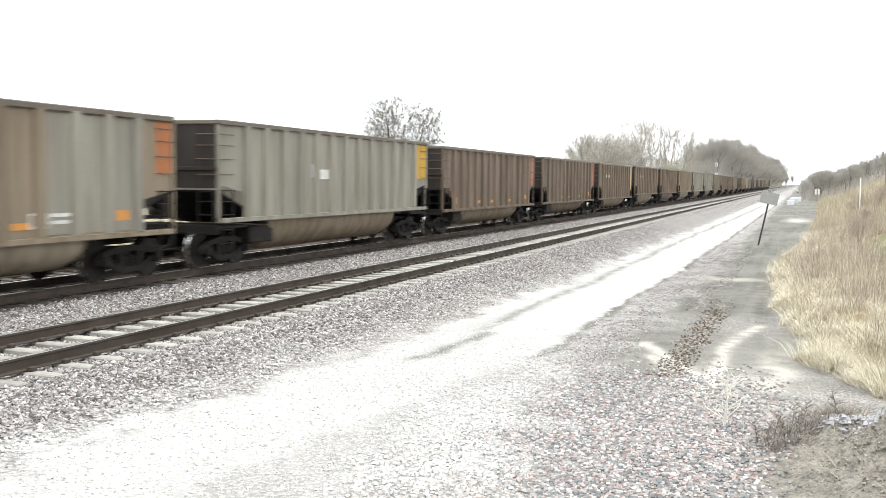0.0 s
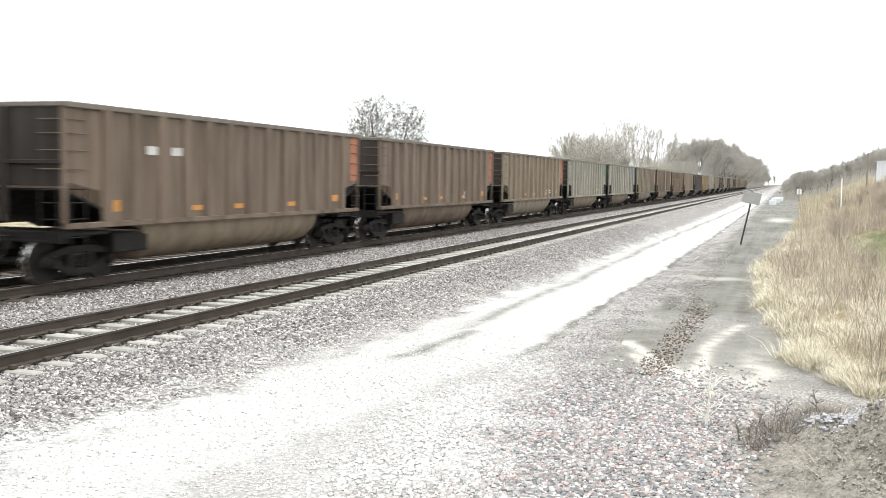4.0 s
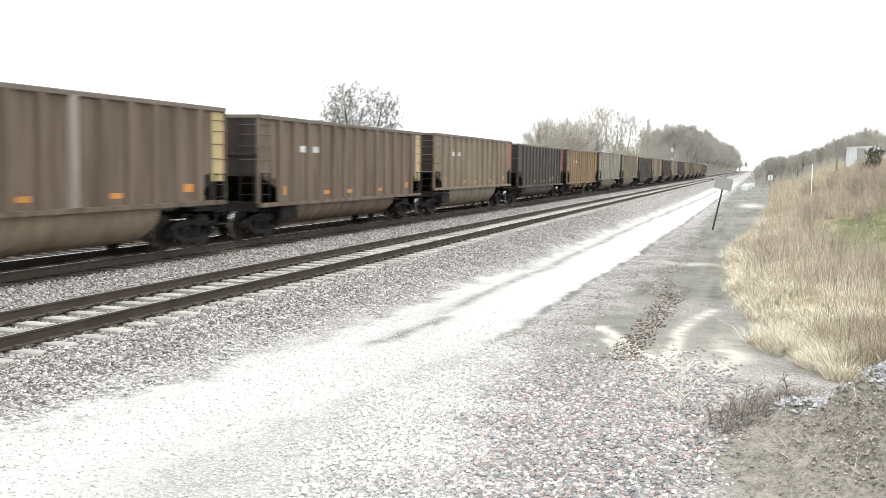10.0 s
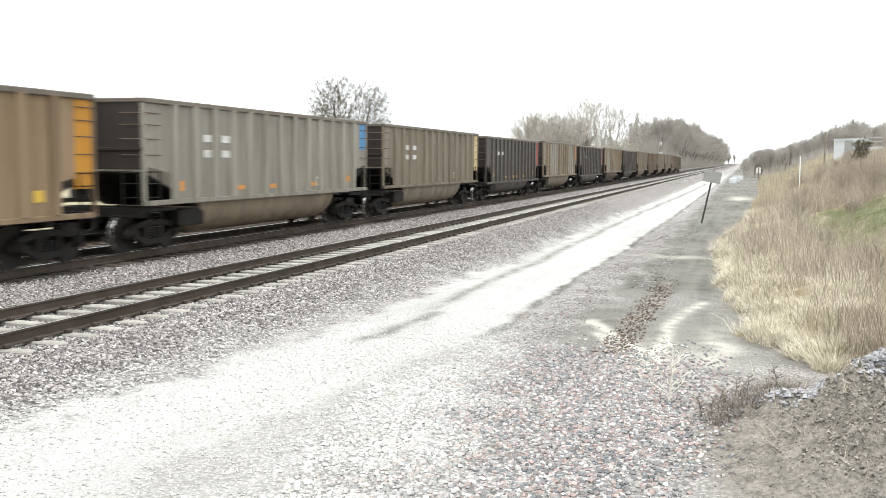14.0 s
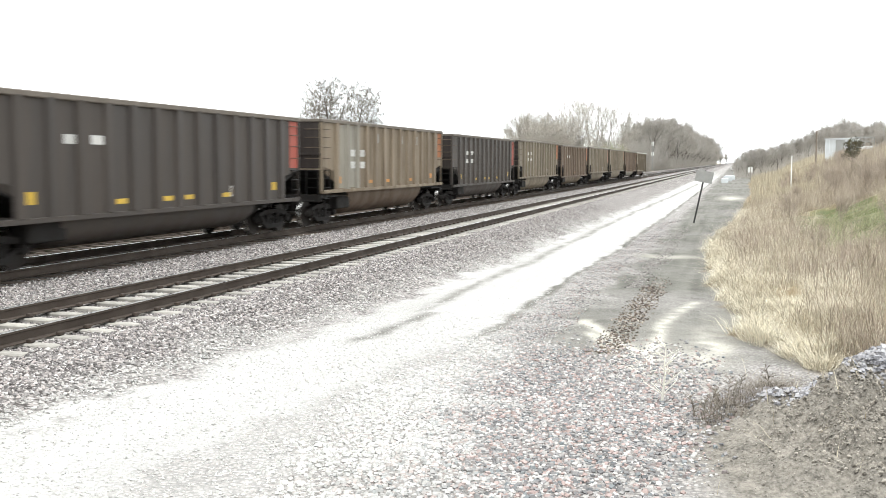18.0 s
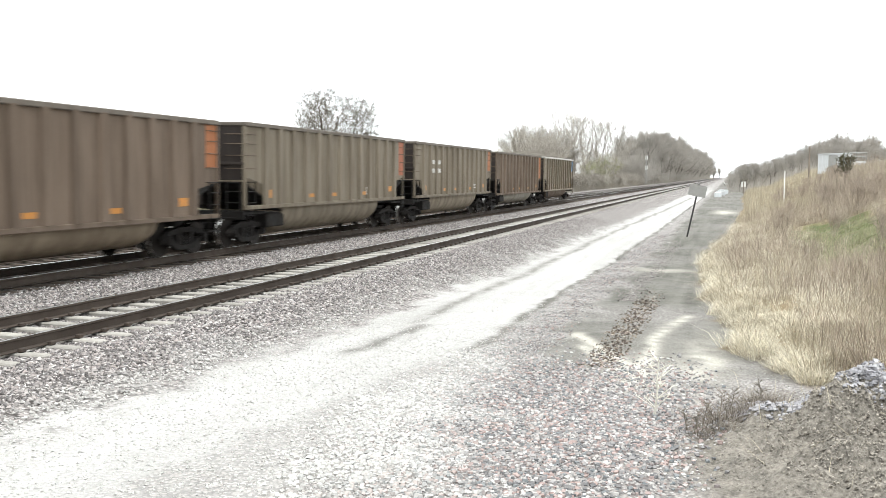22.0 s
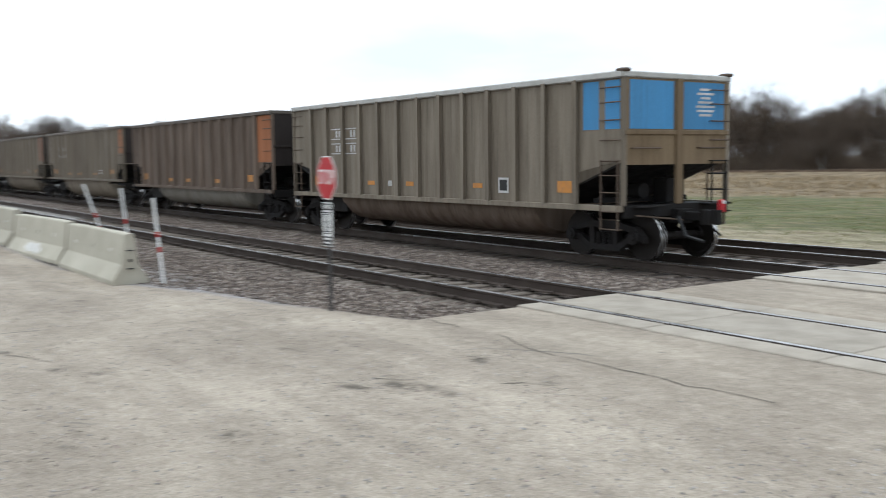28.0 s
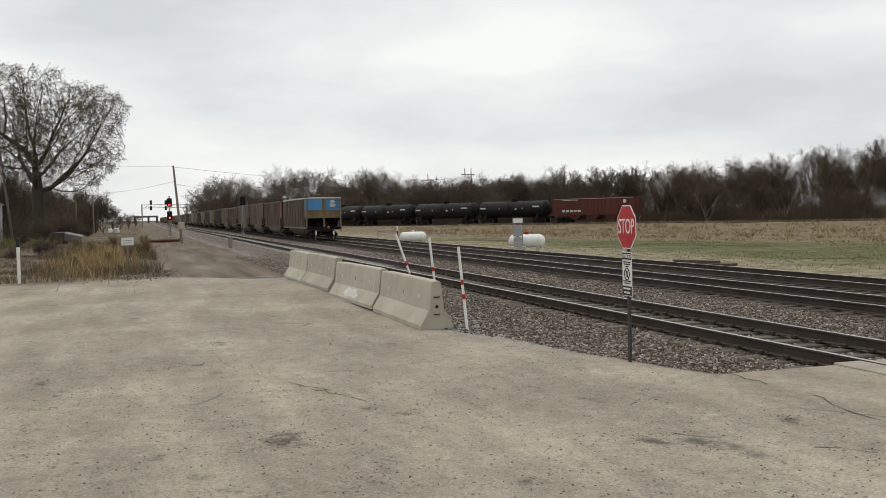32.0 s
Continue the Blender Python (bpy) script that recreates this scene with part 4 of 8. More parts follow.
stones("lot_crumbs", "dark crumbs of broken paving round the pot-holes", 900, lambda r, n: (lambda k: (np.array([a for a, b, c in STAINS])[k] + 0.26 * r.randn(n), np.array([b for a, b, c in STAINS])[k] + 0.22 * r.randn(n)))(r.randint(0, len(STAINS), n)), (0.003, 0.012),
       surface("crumbled_paving", (0.10, 0.086, 0.068), (0.05, 0.043, 0.035), 0.6, 9, 60, 0.95, vary=0.4, island=True, bump=0), 44)
stones("gravel_heap", "small spread of gravel at the foot of the sign", 5000, lambda r, n: (-42.5 + 1.8 * r.randn(n), -0.1 + 0.55 * r.randn(n)), (0.02, 0.06), STONE_BROWN, 40)
stones("loose_gravel", "dark reddish gravel pressed into the mud between ruts", 3000, spread(13.4, 26, 1.45, 1.85, 1.2, 0.12), (0.012, 0.035), STONE_BROWN, 41)
stones("loose_gravel", "thin rows of grey gravel along the ruts", 5000, spread(22, 50, 1.95, 2.3, 1.3, 0.2), (0.010, 0.03), STONE, 42)


def crack(points, width, seed):
    """A jagged crack lying in the paving."""
    r = random.Random(seed)
    s = Shape()
    line = []
    for (xa, ya), (xb, yb) in zip(points, points[1:]):
        n = max(2, int(math.hypot(xb - xa, yb - ya) / 0.18))
        for i in range(n):
            f = i / n
            line.append((xa + (xb - xa) * f + r.gauss(0, 0.035), ya + (yb - ya) * f + r.gauss(0, 0.035)))
    for (xa, ya), (xb, yb) in zip(line, line[1:]):
        d = math.hypot(xb - xa, yb - ya)
        w = width * r.uniform(0.3, 1.0)
        nx, ny = -(yb - ya) / d * w, (xb - xa) / d * w
        za, zb = float(ground_z(xa, ya)) + 0.006, float(ground_z(xb, yb)) + 0.006
        s.add([(xa - nx, ya - ny, za), (xb - nx, yb - ny, zb), (xb + nx, yb + ny, zb), (xa + nx, ya + ny, za)], [(0, 1, 2, 3)])
    return tagged(part("pavement_crack", s, CRACK), "dark jagged crack in the worn paving", "crack", kind="structure")


CRACK = surface("dirt_filled_crack", (0.11, 0.096, 0.078), (0.06, 0.052, 0.043), 0.6, 5, 60, 0.95, vary=0)
for seed, pts in enumerate((((-11.3, 7.15), (-11.15, 7.05), (-10.6, 7.02), (-10.17, 7.04)), ((-9.6, 7.04), (-9.37, 6.99), (-8.9, 6.88), (-8.38, 6.85), (-7.9, 6.9), (-7.41, 6.87), (-6.88, 6.87), (-6.42, 6.89), (-5.6, 7.0)),
                            ((-8.85, 4.9), (-8.6, 5.12), (-8.45, 5.34)), ((-7.8, 5.78), (-7.55, 6.0), (-7.33, 6.2)), ((-13.3, 1.94), (-12.4, 2.3), (-11.4, 2.66)))):
    crack(pts, 0.010, 50 + seed)

# ---- the coal train ----
BODY, PITCH = 14.16, 16.18
HALF = 1.46
ARCH = {}


def shared(key, build):
    if key not in ARCH:
        ARCH[key] = build().mesh(key.split(":")[0])
    return ARCH[key]


def side_sheet():
    return Shape().box(1.28, BODY - 1.28, -0.015, 0.015, 1.08, 3.56)


def end_bay():
    return Shape().prism([(0.03, 1.97), (1.28, 1.74), (1.28, 3.56), (0.03, 3.56)], "y", -0.013, 0.013)


def end_wall():
    return Shape().box(-0.02, 0.02, -HALF, HALF, 1.88, 3.56)


def slope_sheet():
    return Shape().prism([(0.02, 1.97), (2.45, 1.08), (2.45, 1.04), (0.02, 1.93)], "y", -HALF + 0.02, HALF - 0.02)


def tub():
    prof = [(HALF - 0.05, 1.04)]
    for i in range(9):
        a = math.pi / 2 * i / 8
        prof.append((0.55 + 0.80 * math.cos(a), 0.98 - 0.64 * math.sin(a)))
    prof = prof + [(-y, z) for y, z in reversed(prof)]
    s = Shape()
    loops = []
    for x, k in ((2.75, 0.86), (2.95, 0.97), (3.2, 1.0), (BODY - 3.2, 1.0), (BODY - 2.95, 0.97), (BODY - 2.75, 0.86)):
        loops.append([(x, y * (0.9 + 0.1 * k), 1.04 + (z - 1.04) * k) for y, z in prof])
    s.loft(loops)
    s.smooth = True
    return s


def side_post():
    return Shape().prism([(-0.15, 0.0), (-0.10, -0.10), (0.10, -0.10), (0.15, 0.0)], "z", 1.10, 3.56)


def slim_post():
    return Shape().box(-0.022, 0.022, -0.10, 0.0, 1.10, 3.56).box(-0.06, 0.06, -0.112, -0.10, 1.10, 3.56)


def side_sill():
    return Shape().box(0.0, BODY, -0.09, 0.06, 0.985, 1.10, 0.01)


def top_chord():
    return Shape().box(-0.03, BODY + 0.03, -0.10, 0.04, 3.53, 3.66, 0.02)


def end_chord():
    return Shape().box(-0.06, 0.06, -HALF - 0.06, HALF + 0.06, 3.54, 3.655, 0.02)


def corner_post():
    return Shape().box(-0.04, 0.055, -0.055, 0.04, 1.10, 3.54, 0.01)


def end_post():
    return Shape().box(-0.09, 0.0, -0.09, 0.09, 1.10, 3.55, 0.015)


def end_rail():
    return Shape().box(-0.06, 0.0, -HALF, HALF, 2.46, 2.55, 0.012)


def platform():
    return Shape().box(-0.05, 1.4, -HALF + 0.02, HALF - 0.02, 1.0, 1.075, 0.01).box(-0.06, 0.06, -HALF, HALF, 0.86, 1.10, 0.01)


def centre_sill():
    return Shape().box(-0.25, BODY + 0.25, -0.2, 0.2, 0.72, 1.0, 0.01)


def coupler():
    s = Shape().box(-0.72, -0.2, -0.07, 0.07, 0.78, 0.95, 0.015)
    s.prism([(-1.03, -0.14), (-0.86, -0.17), (-0.68, -0.1), (-0.68, 0.1), (-0.82, 0.17), (-0.95, 0.15), (-0.93, 0.03), (-1.03, -0.02)], "z", 0.72, 1.0)
    s.rod((-0.3, -0.35, 0.95), (-0.55, -0.42, 0.62), 0.025).rod((-0.55, -0.42, 0.62), (-0.85, -0.30, 0.5), 0.025)
    s.rod((-0.28, -1.3, 0.92), (-0.28, 0.0, 0.92), 0.016)
    return s


def side_ladder():
    """Ladder on the side of the end bay: two stiles and rungs down to the stirrup."""
    s = Shape()
    for x in (0.09, 0.55):
        s.rod((x, -0.08, 0.62), (x, -0.08, 1.98), 0.02, n=5)
    for z in (0.64, 0.98, 1.35, 1.68, 1.96):
        s.rod((0.05, -0.085, z), (0.58, -0.085, z), 0.014, n=5)
        for x in (0.05, 0.58):
            s.rod((x, -0.085, z), (x, 0.0, z), 0.014, n=4)
    return s


def end_ladder():
    s = Shape()
    for y in (-HALF + 0.08, -HALF + 0.52):
        s.rod((-0.08, y, 1.1), (-0.08, y, 1.95), 0.02, n=5)
    for z in (1.35, 1.68, 1.94):
        s.rod((-0.085, -HALF + 0.05, z), (-0.085, -HALF + 0.55, z), 0.014, n=5)
        for y in (-HALF + 0.05, -HALF + 0.55):
            s.rod((-0.085, y, z), (0.0, y, z), 0.014, n=4)
    return s


def hand_iron():
    """One rung that stands off the sheet on two feet."""
    s = Shape().rod((0.05, -0.085, 0), (0.58, -0.085, 0), 0.014, n=5)
    for x in (0.06, 0.57):
        s.rod((x, -0.085, 0), (x, 0.0, 0), 0.014, n=4)
    return s


IRON_HEIGHTS = (2.36, 2.74, 3.08, 3.36)


def brake_gear():
    s = Shape().rod((0.55, 0.35, 1.35), (1.25, 0.35, 1.35), 0.16, n=10)
    s.box(0.35, 0.75, -0.4, -0.1, 1.1, 1.6, 0.02).rod((0.35, -0.6, 1.1), (0.75, -0.2, 1.95), 0.02)
    s.box(0.9, 1.0, -1.3, 1.3, 1.12, 1.22).rod((1.15, -0.9, 1.08), (1.15, -0.9, 1.75), 0.03).rod((1.15, 0.9, 1.08), (1.15, 0.9, 1.75), 0.03)
    return s


def side_frame():
    """Cast truck side frame with two window openings and journal ends."""
    s = Shape()
    s.prism([(-1.08, 0.40), (-0.72, 0.36), (-0.45, 0.17), (0.45, 0.17), (0.72, 0.36), (1.08, 0.40), (1.08, 0.50), (0.66, 0.46), (0.38, 0.29), (-0.38, 0.29), (-0.66, 0.46), (-1.08, 0.50)], "y", -0.08, 0.08)
    s.prism([(-1.1, 0.46), (-0.9, 0.66), (-0.4, 0.76), (0.4, 0.76), (0.9, 0.66), (1.1, 0.46), (1.1, 0.36), (0.78, 0.55), (0.35, 0.63), (-0.35, 0.63), (-0.78, 0.55), (-1.1, 0.36)], "y", -0.08, 0.08)
    for x in (-0.33, 0.33):
        s.box(x - 0.07, x + 0.07, -0.08, 0.08, 0.25, 0.68, 0.01)
    for x in (-0.89, 0.89):
        s.rod((x, -0.16, 0.457), (x, 0.06, 0.457), 0.13, n=10).rod((x, -0.19, 0.457), (x, -0.16, 0.457), 0.08, n=8)
    return s


def springs():
    s = Shape()
    for x in (-0.17, 0.0, 0.17):
        s.turned([(0.02 * i, 0.075 if i % 2 else 0.062) for i in range(13)], (x, 0, 0.29), (x, 0, 1), 8)
    return s


def bolster():
    return Shape().box(-0.2, 0.2, -0.95, 0.95, 0.5, 0.72, 0.03).rod((0, 0, 0.7), (0, 0, 0.84), 0.2, n=12).box(-1.0, 1.0, -0.75, -0.68, 0.42, 0.5).box(-1.0, 1.0, 0.68, 0.75, 0.42, 0.5)


def wheelset():
    """Two wheels and their axle about the origin."""
    s = Shape().rod((0, -1.0, 0), (0, 1.0, 0), 0.08, n=10)
    for e in (-1, 1):
        s.turned([(0.0, 0.30), (0.0, 0.455), (0.10, 0.45), (0.103, 0.482), (0.135, 0.475), (0.135, 0.40), (0.09, 0.36), (0.085, 0.16), (0.11, 0.13), (0.02, 0.12), (0.03, 0.18)],
                 (0, e * 0.825, 0), (0, 0, 0), 24)
    s.smooth = True
    return s


FLIP = pose(BODY, 0, 0, 0, 0, 180)
WHEELSETS = []


def add_truck(car, x, keyed):
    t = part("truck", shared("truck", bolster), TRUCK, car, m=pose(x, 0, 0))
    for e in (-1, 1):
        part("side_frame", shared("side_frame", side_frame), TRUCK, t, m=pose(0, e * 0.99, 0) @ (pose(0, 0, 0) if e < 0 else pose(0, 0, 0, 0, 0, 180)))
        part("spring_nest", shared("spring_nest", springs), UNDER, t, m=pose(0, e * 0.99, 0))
    for e in (-1, 1):
        w = part("wheelset", shared("wheelset", wheelset), WHEEL, t, m=pose(e * 0.89, 0, 0.457))
        if len(w.data.materials) == 1:      # the rims run bright
            w.data.materials.append(TREAD)
            for f in w.data.polygons:
                if math.hypot(f.center.x, f.center.z) > 0.43 and abs(f.normal.y) < 0.5 and abs(f.center.y) > 0.6:
                    f.material_index = 1
        if keyed:
            WHEELSETS.append(w)
    return t


END_LOW = {"salmon": 2.05, "red": 2.05, "amber": 1.62, "cream": 1.62, "orange": 2.35, "yellow": 2.2}
LONG_CARS = (1, 2, 3, 5)
DEEP_CARS = (2, 3, 5, 7, 9, 11, 12, 15, 17, 18, 19, 20, 21, 22, 23, 27)      # deeper tubs below a higher sill


def deepened(ob):
    """Gives a car's part the deeper tub and higher sill; alike parts share the new mesh."""
    key = "deep:" + ob.data.name
    if key not in ARCH:
        m = ob.data.copy()
        for v in m.vertices:
            v.co.z = float(np.interp(v.co.z, (0.0, 0.34, 1.0, 1.08, 3.66, 4.0), (0.0, 0.29, 1.17, 1.25, 3.72, 4.06)))
        ARCH[key] = m
    keep = [(t.link, t.material) for t in ob.material_slots]
    ob.data = ARCH[key]
    for t, (how, mat) in zip(ob.material_slots, keep):
        t.link = how
        t.material = mat


# added dark block that stands in for the shaded void between truck and tub
def end_skirt():
    return Shape().box(1.75, 2.95, -1.3, 1.3, 0.55, 1.0, 0.03)


def coal_car(k, paint, end, chord, marks=(), stripes=(), tub_paint=None, light=False, keyed=False, label=""):
    """One bathtub coal gondola; its leading end is at x = 0 and it reaches to x = BODY."""
    body_paint, end_paint = PAINT[paint], PAINT[end]
    car = thing("coal_car", label, "railway wagon", group="coal cars of the train")
    for e in (-1, 1):
        s = part("side_wall", shared("side_wall", side_sheet), body_paint, car, m=pose(0, e * HALF, 0))
        part("side_sill", shared("side_sill", side_sill), body_paint, car, m=pose(0, -HALF, 0) if e < 0 else FLIP @ pose(0, -HALF, 0))
        part("top_chord", shared("top_chord", top_chord), chord, car, m=pose(0, -HALF, 0) if e < 0 else FLIP @ pose(0, -HALF, 0))
        split = not light and k > 0
        part("end_bay_panel", shared("end_bay_panel", end_bay), body_paint if split else end_paint, car, "" if split else "painted end panel", m=FLIP @ pose(0, e * HALF, 0))
        if split:
            low = 2.0 if k == 1 else END_LOW.get(end, 2.55)
            for a, b in ((0.04, 0.62), (0.70, 1.2)) if end == "yellow" else (((0.04, 1.2),) if k == 1 else ((0.04, 0.62),)):
                part("end_paint_panel", shared("end_paint_panel:%g:%g:%g" % (a, b, low), lambda: Shape().box(a, b, -0.019, 0.019, low, 3.52)), end_paint, car, "painted end panel", m=FLIP @ pose(0, e * HALF, 0))
        part("end_bay_panel", shared("end_bay_panel", end_bay), body_paint, car, m=pose(0, e * HALF, 0))
        if light:
            ribs = shared("side_posts:far", lambda: joined_posts())
            part("side_posts", ribs, body_paint, car, m=pose(0, -HALF, 0) if e < 0 else FLIP @ pose(0, -HALF, 0))
        else:
            for i in stripes if len(stripes) > 1 and e < 0 else ():
                part("pale_patch", Shape().box(bay(i - 1) - 0.42, bay(i - 1) + 0.42, -0.006, 0.006, 1.14, 3.5), PAINT["grey"], car, "pale repainted side panel", m=pose(0, -HALF - 0.015, 0))
            for i in range(13):
                x = 1.28 + i * (BODY - 2.56) / 12
                rib = PAINT["grey"] if i in stripes else body_paint
                part("side_post", shared("side_post", side_post) if k else shared("side_post:slim", slim_post), rib, car, m=pose(x, -HALF - 0.012, 0) if e < 0 else pose(x, HALF + 0.012, 0, 0, 0, 180))
    for m, p in ((pose(0, 0, 0), body_paint), (FLIP, body_paint)):
        # ends that face a gap carry its shade in their paint
        part("end_wall", shared("end_wall", end_wall), PAINT["ochre"] if k == 0 and m is FLIP else PAINT["gap_shade"], car, m=m)
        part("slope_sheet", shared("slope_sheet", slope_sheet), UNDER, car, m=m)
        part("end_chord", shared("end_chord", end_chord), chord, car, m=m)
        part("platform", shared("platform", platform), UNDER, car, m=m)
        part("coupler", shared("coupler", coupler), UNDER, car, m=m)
        if not light:
            part("end_post", shared("end_post", end_post), PAINT["ochre"] if k == 0 and m is FLIP else PAINT["gap_shade"], car, m=m)
            part("end_rail", shared("end_rail", end_rail), PAINT["ochre"] if k == 0 and m is FLIP else PAINT["gap_shade"], car, m=m)
            part("end_ladder", shared("end_ladder", end_ladder), UNDER, car, m=m)
            for z in IRON_HEIGHTS:
                part("hand_iron", shared("hand_iron", hand_iron), PAINT["umber"], car, m=m @ pose(0, -HALF + 0.6, z, 0, 0, -90))
                near = pose(0, -HALF, z) if m is not FLIP else Matrix.Diagonal((1, -1, 1, 1)) @ pose(0, -HALF, z)
                part("hand_iron", shared("hand_iron", hand_iron), PAINT["umber"], car, m=m @ near)
            for e in (-1, 1):
                mirror = pose(0, -HALF, 0) if e < 0 else Matrix.Diagonal((1, -1, 1, 1)) @ pose(0, -HALF, 0)
                part("corner_post", shared("corner_post", corner_post), p, car, m=m @ mirror)
                part("side_ladder", shared("side_ladder", side_ladder), UNDER if k else PAINT["umber"], car, m=m @ mirror)
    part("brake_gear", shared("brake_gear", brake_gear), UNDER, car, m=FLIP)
    # grey cars take a darker tub: dirt and its downward-facing shade, put into the paint
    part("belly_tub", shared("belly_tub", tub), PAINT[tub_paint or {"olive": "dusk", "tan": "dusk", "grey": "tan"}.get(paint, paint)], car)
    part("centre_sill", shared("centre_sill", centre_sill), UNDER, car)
    # no real part: blocks the light seen between truck and tub
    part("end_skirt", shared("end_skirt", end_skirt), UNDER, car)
    for x in (0.98, BODY - 0.98):
        add_truck(car, x, keyed)
    y = -HALF - 0.021
    for j, (x, z, w, h, mat) in enumerate(marks):
        part("marking", Shape().box(x - w / 2, x + w / 2, y - 0.003 - 0.0005 * j, y + 0.004, z - h / 2, z + h / 2), mat, car)
    if k in DEEP_CARS:
        for o in car.children:
            if o.name.split(".")[0] in ("side_wall", "side_sill", "side_post", "belly_tub", "top_chord", "end_chord", "end_bay_panel", "end_wall", "end_post", "corner_post", "pale_patch", "end_paint_panel", "marking"):
                deepened(o)
    if k:
        # these cars are a little longer than the last one
        start = 0.0 if k in LONG_CARS else 0.3
        stretch = (14.6 - start) / BODY
        for o in car.children:
            if o.name.startswith("truck"):
                o.location.x = start + stretch * o.location.x
            else:
                o.matrix_basis = Matrix.Translation((start, 0, 0)) @ Matrix.Diagonal((stretch, 1, 1, 1)) @ o.matrix_basis
    return car


def joined_posts():
    s = Shape()
    for i in range(13):
        x = 1.28 + i * (BODY - 2.56) / 12
        s.prism([(x - 0.15, -0.012), (x - 0.10, -0.132), (x + 0.10, -0.132), (x + 0.15, -0.012)], "z", 1.10, 3.56)
    return s


def hopper_chutes():
    s = Shape()
    for x in (3.6, 6.1, 8.0, 10.5):
        s.prism([(x - 1.05, 1.06), (x + 1.05, 1.06), (x + 0.42, 0.66), (x - 0.42, 0.66)], "y", -1.2, 1.2)
    return s


def bay(i):
    """The middle of bay i between two side posts, from the leading end."""
    return 1.28 + (i + 0.5) * (BODY - 2.56) / 12


OR_ROW = [(bay(i), 1.33, 0.42, 0.13, MARK_ORANGE) for i in (3, 5, 8)] + [(1.55, 1.44, 0.34, 0.26, MARK_ORANGE), (bay(11), 1.46, 0.42, 0.22, MARK_ORANGE)]
YE_ROW = [(bay(i), 1.33, 0.42, 0.12, MARK_YELLOW) for i in (3, 5, 6, 8)] + [(1.6, 1.5, 0.34, 0.26, MARK_YELLOW), (bay(11), 1.5, 0.3, 0.24, MARK_YELLOW)]
LETTERS = [(bay(2) - 0.70, 2.72, 0.62, 0.2, MARK_WHITE), (bay(3) - 0.74, 2.72, 0.62, 0.2, MARK_WHITE)]
LETTERS2 = LETTERS + [(bay(2) - 0.70, 2.3, 0.62, 0.2, MARK_WHITE), (bay(3) - 0.74, 2.3, 0.62, 0.2, MARK_WHITE)]
BOX = [(bay(9) - 0.5, 1.42, 0.5, 0.3, MARK_WHITE), (bay(9) - 0.5, 1.42, 0.40, 0.2, PAINT["tan"])]
LETTERS_LOW = [(bay(i) - 0.72, z, 0.68, 0.26, MARK_WHITE) for i in (2, 3) for z in (2.46, 2.0)]
SQUARES = [(bay(i) - 0.2, 3.08, 0.24, 0.34, GREY_BOX) for i in (4, 7, 9)]
DATA = [(bay(9) + 0.1, z, 0.6, 0.07, MARK_WHITE) for z in (1.38, 1.52)]
A, D = ALUMINIUM, CHORD_DARK
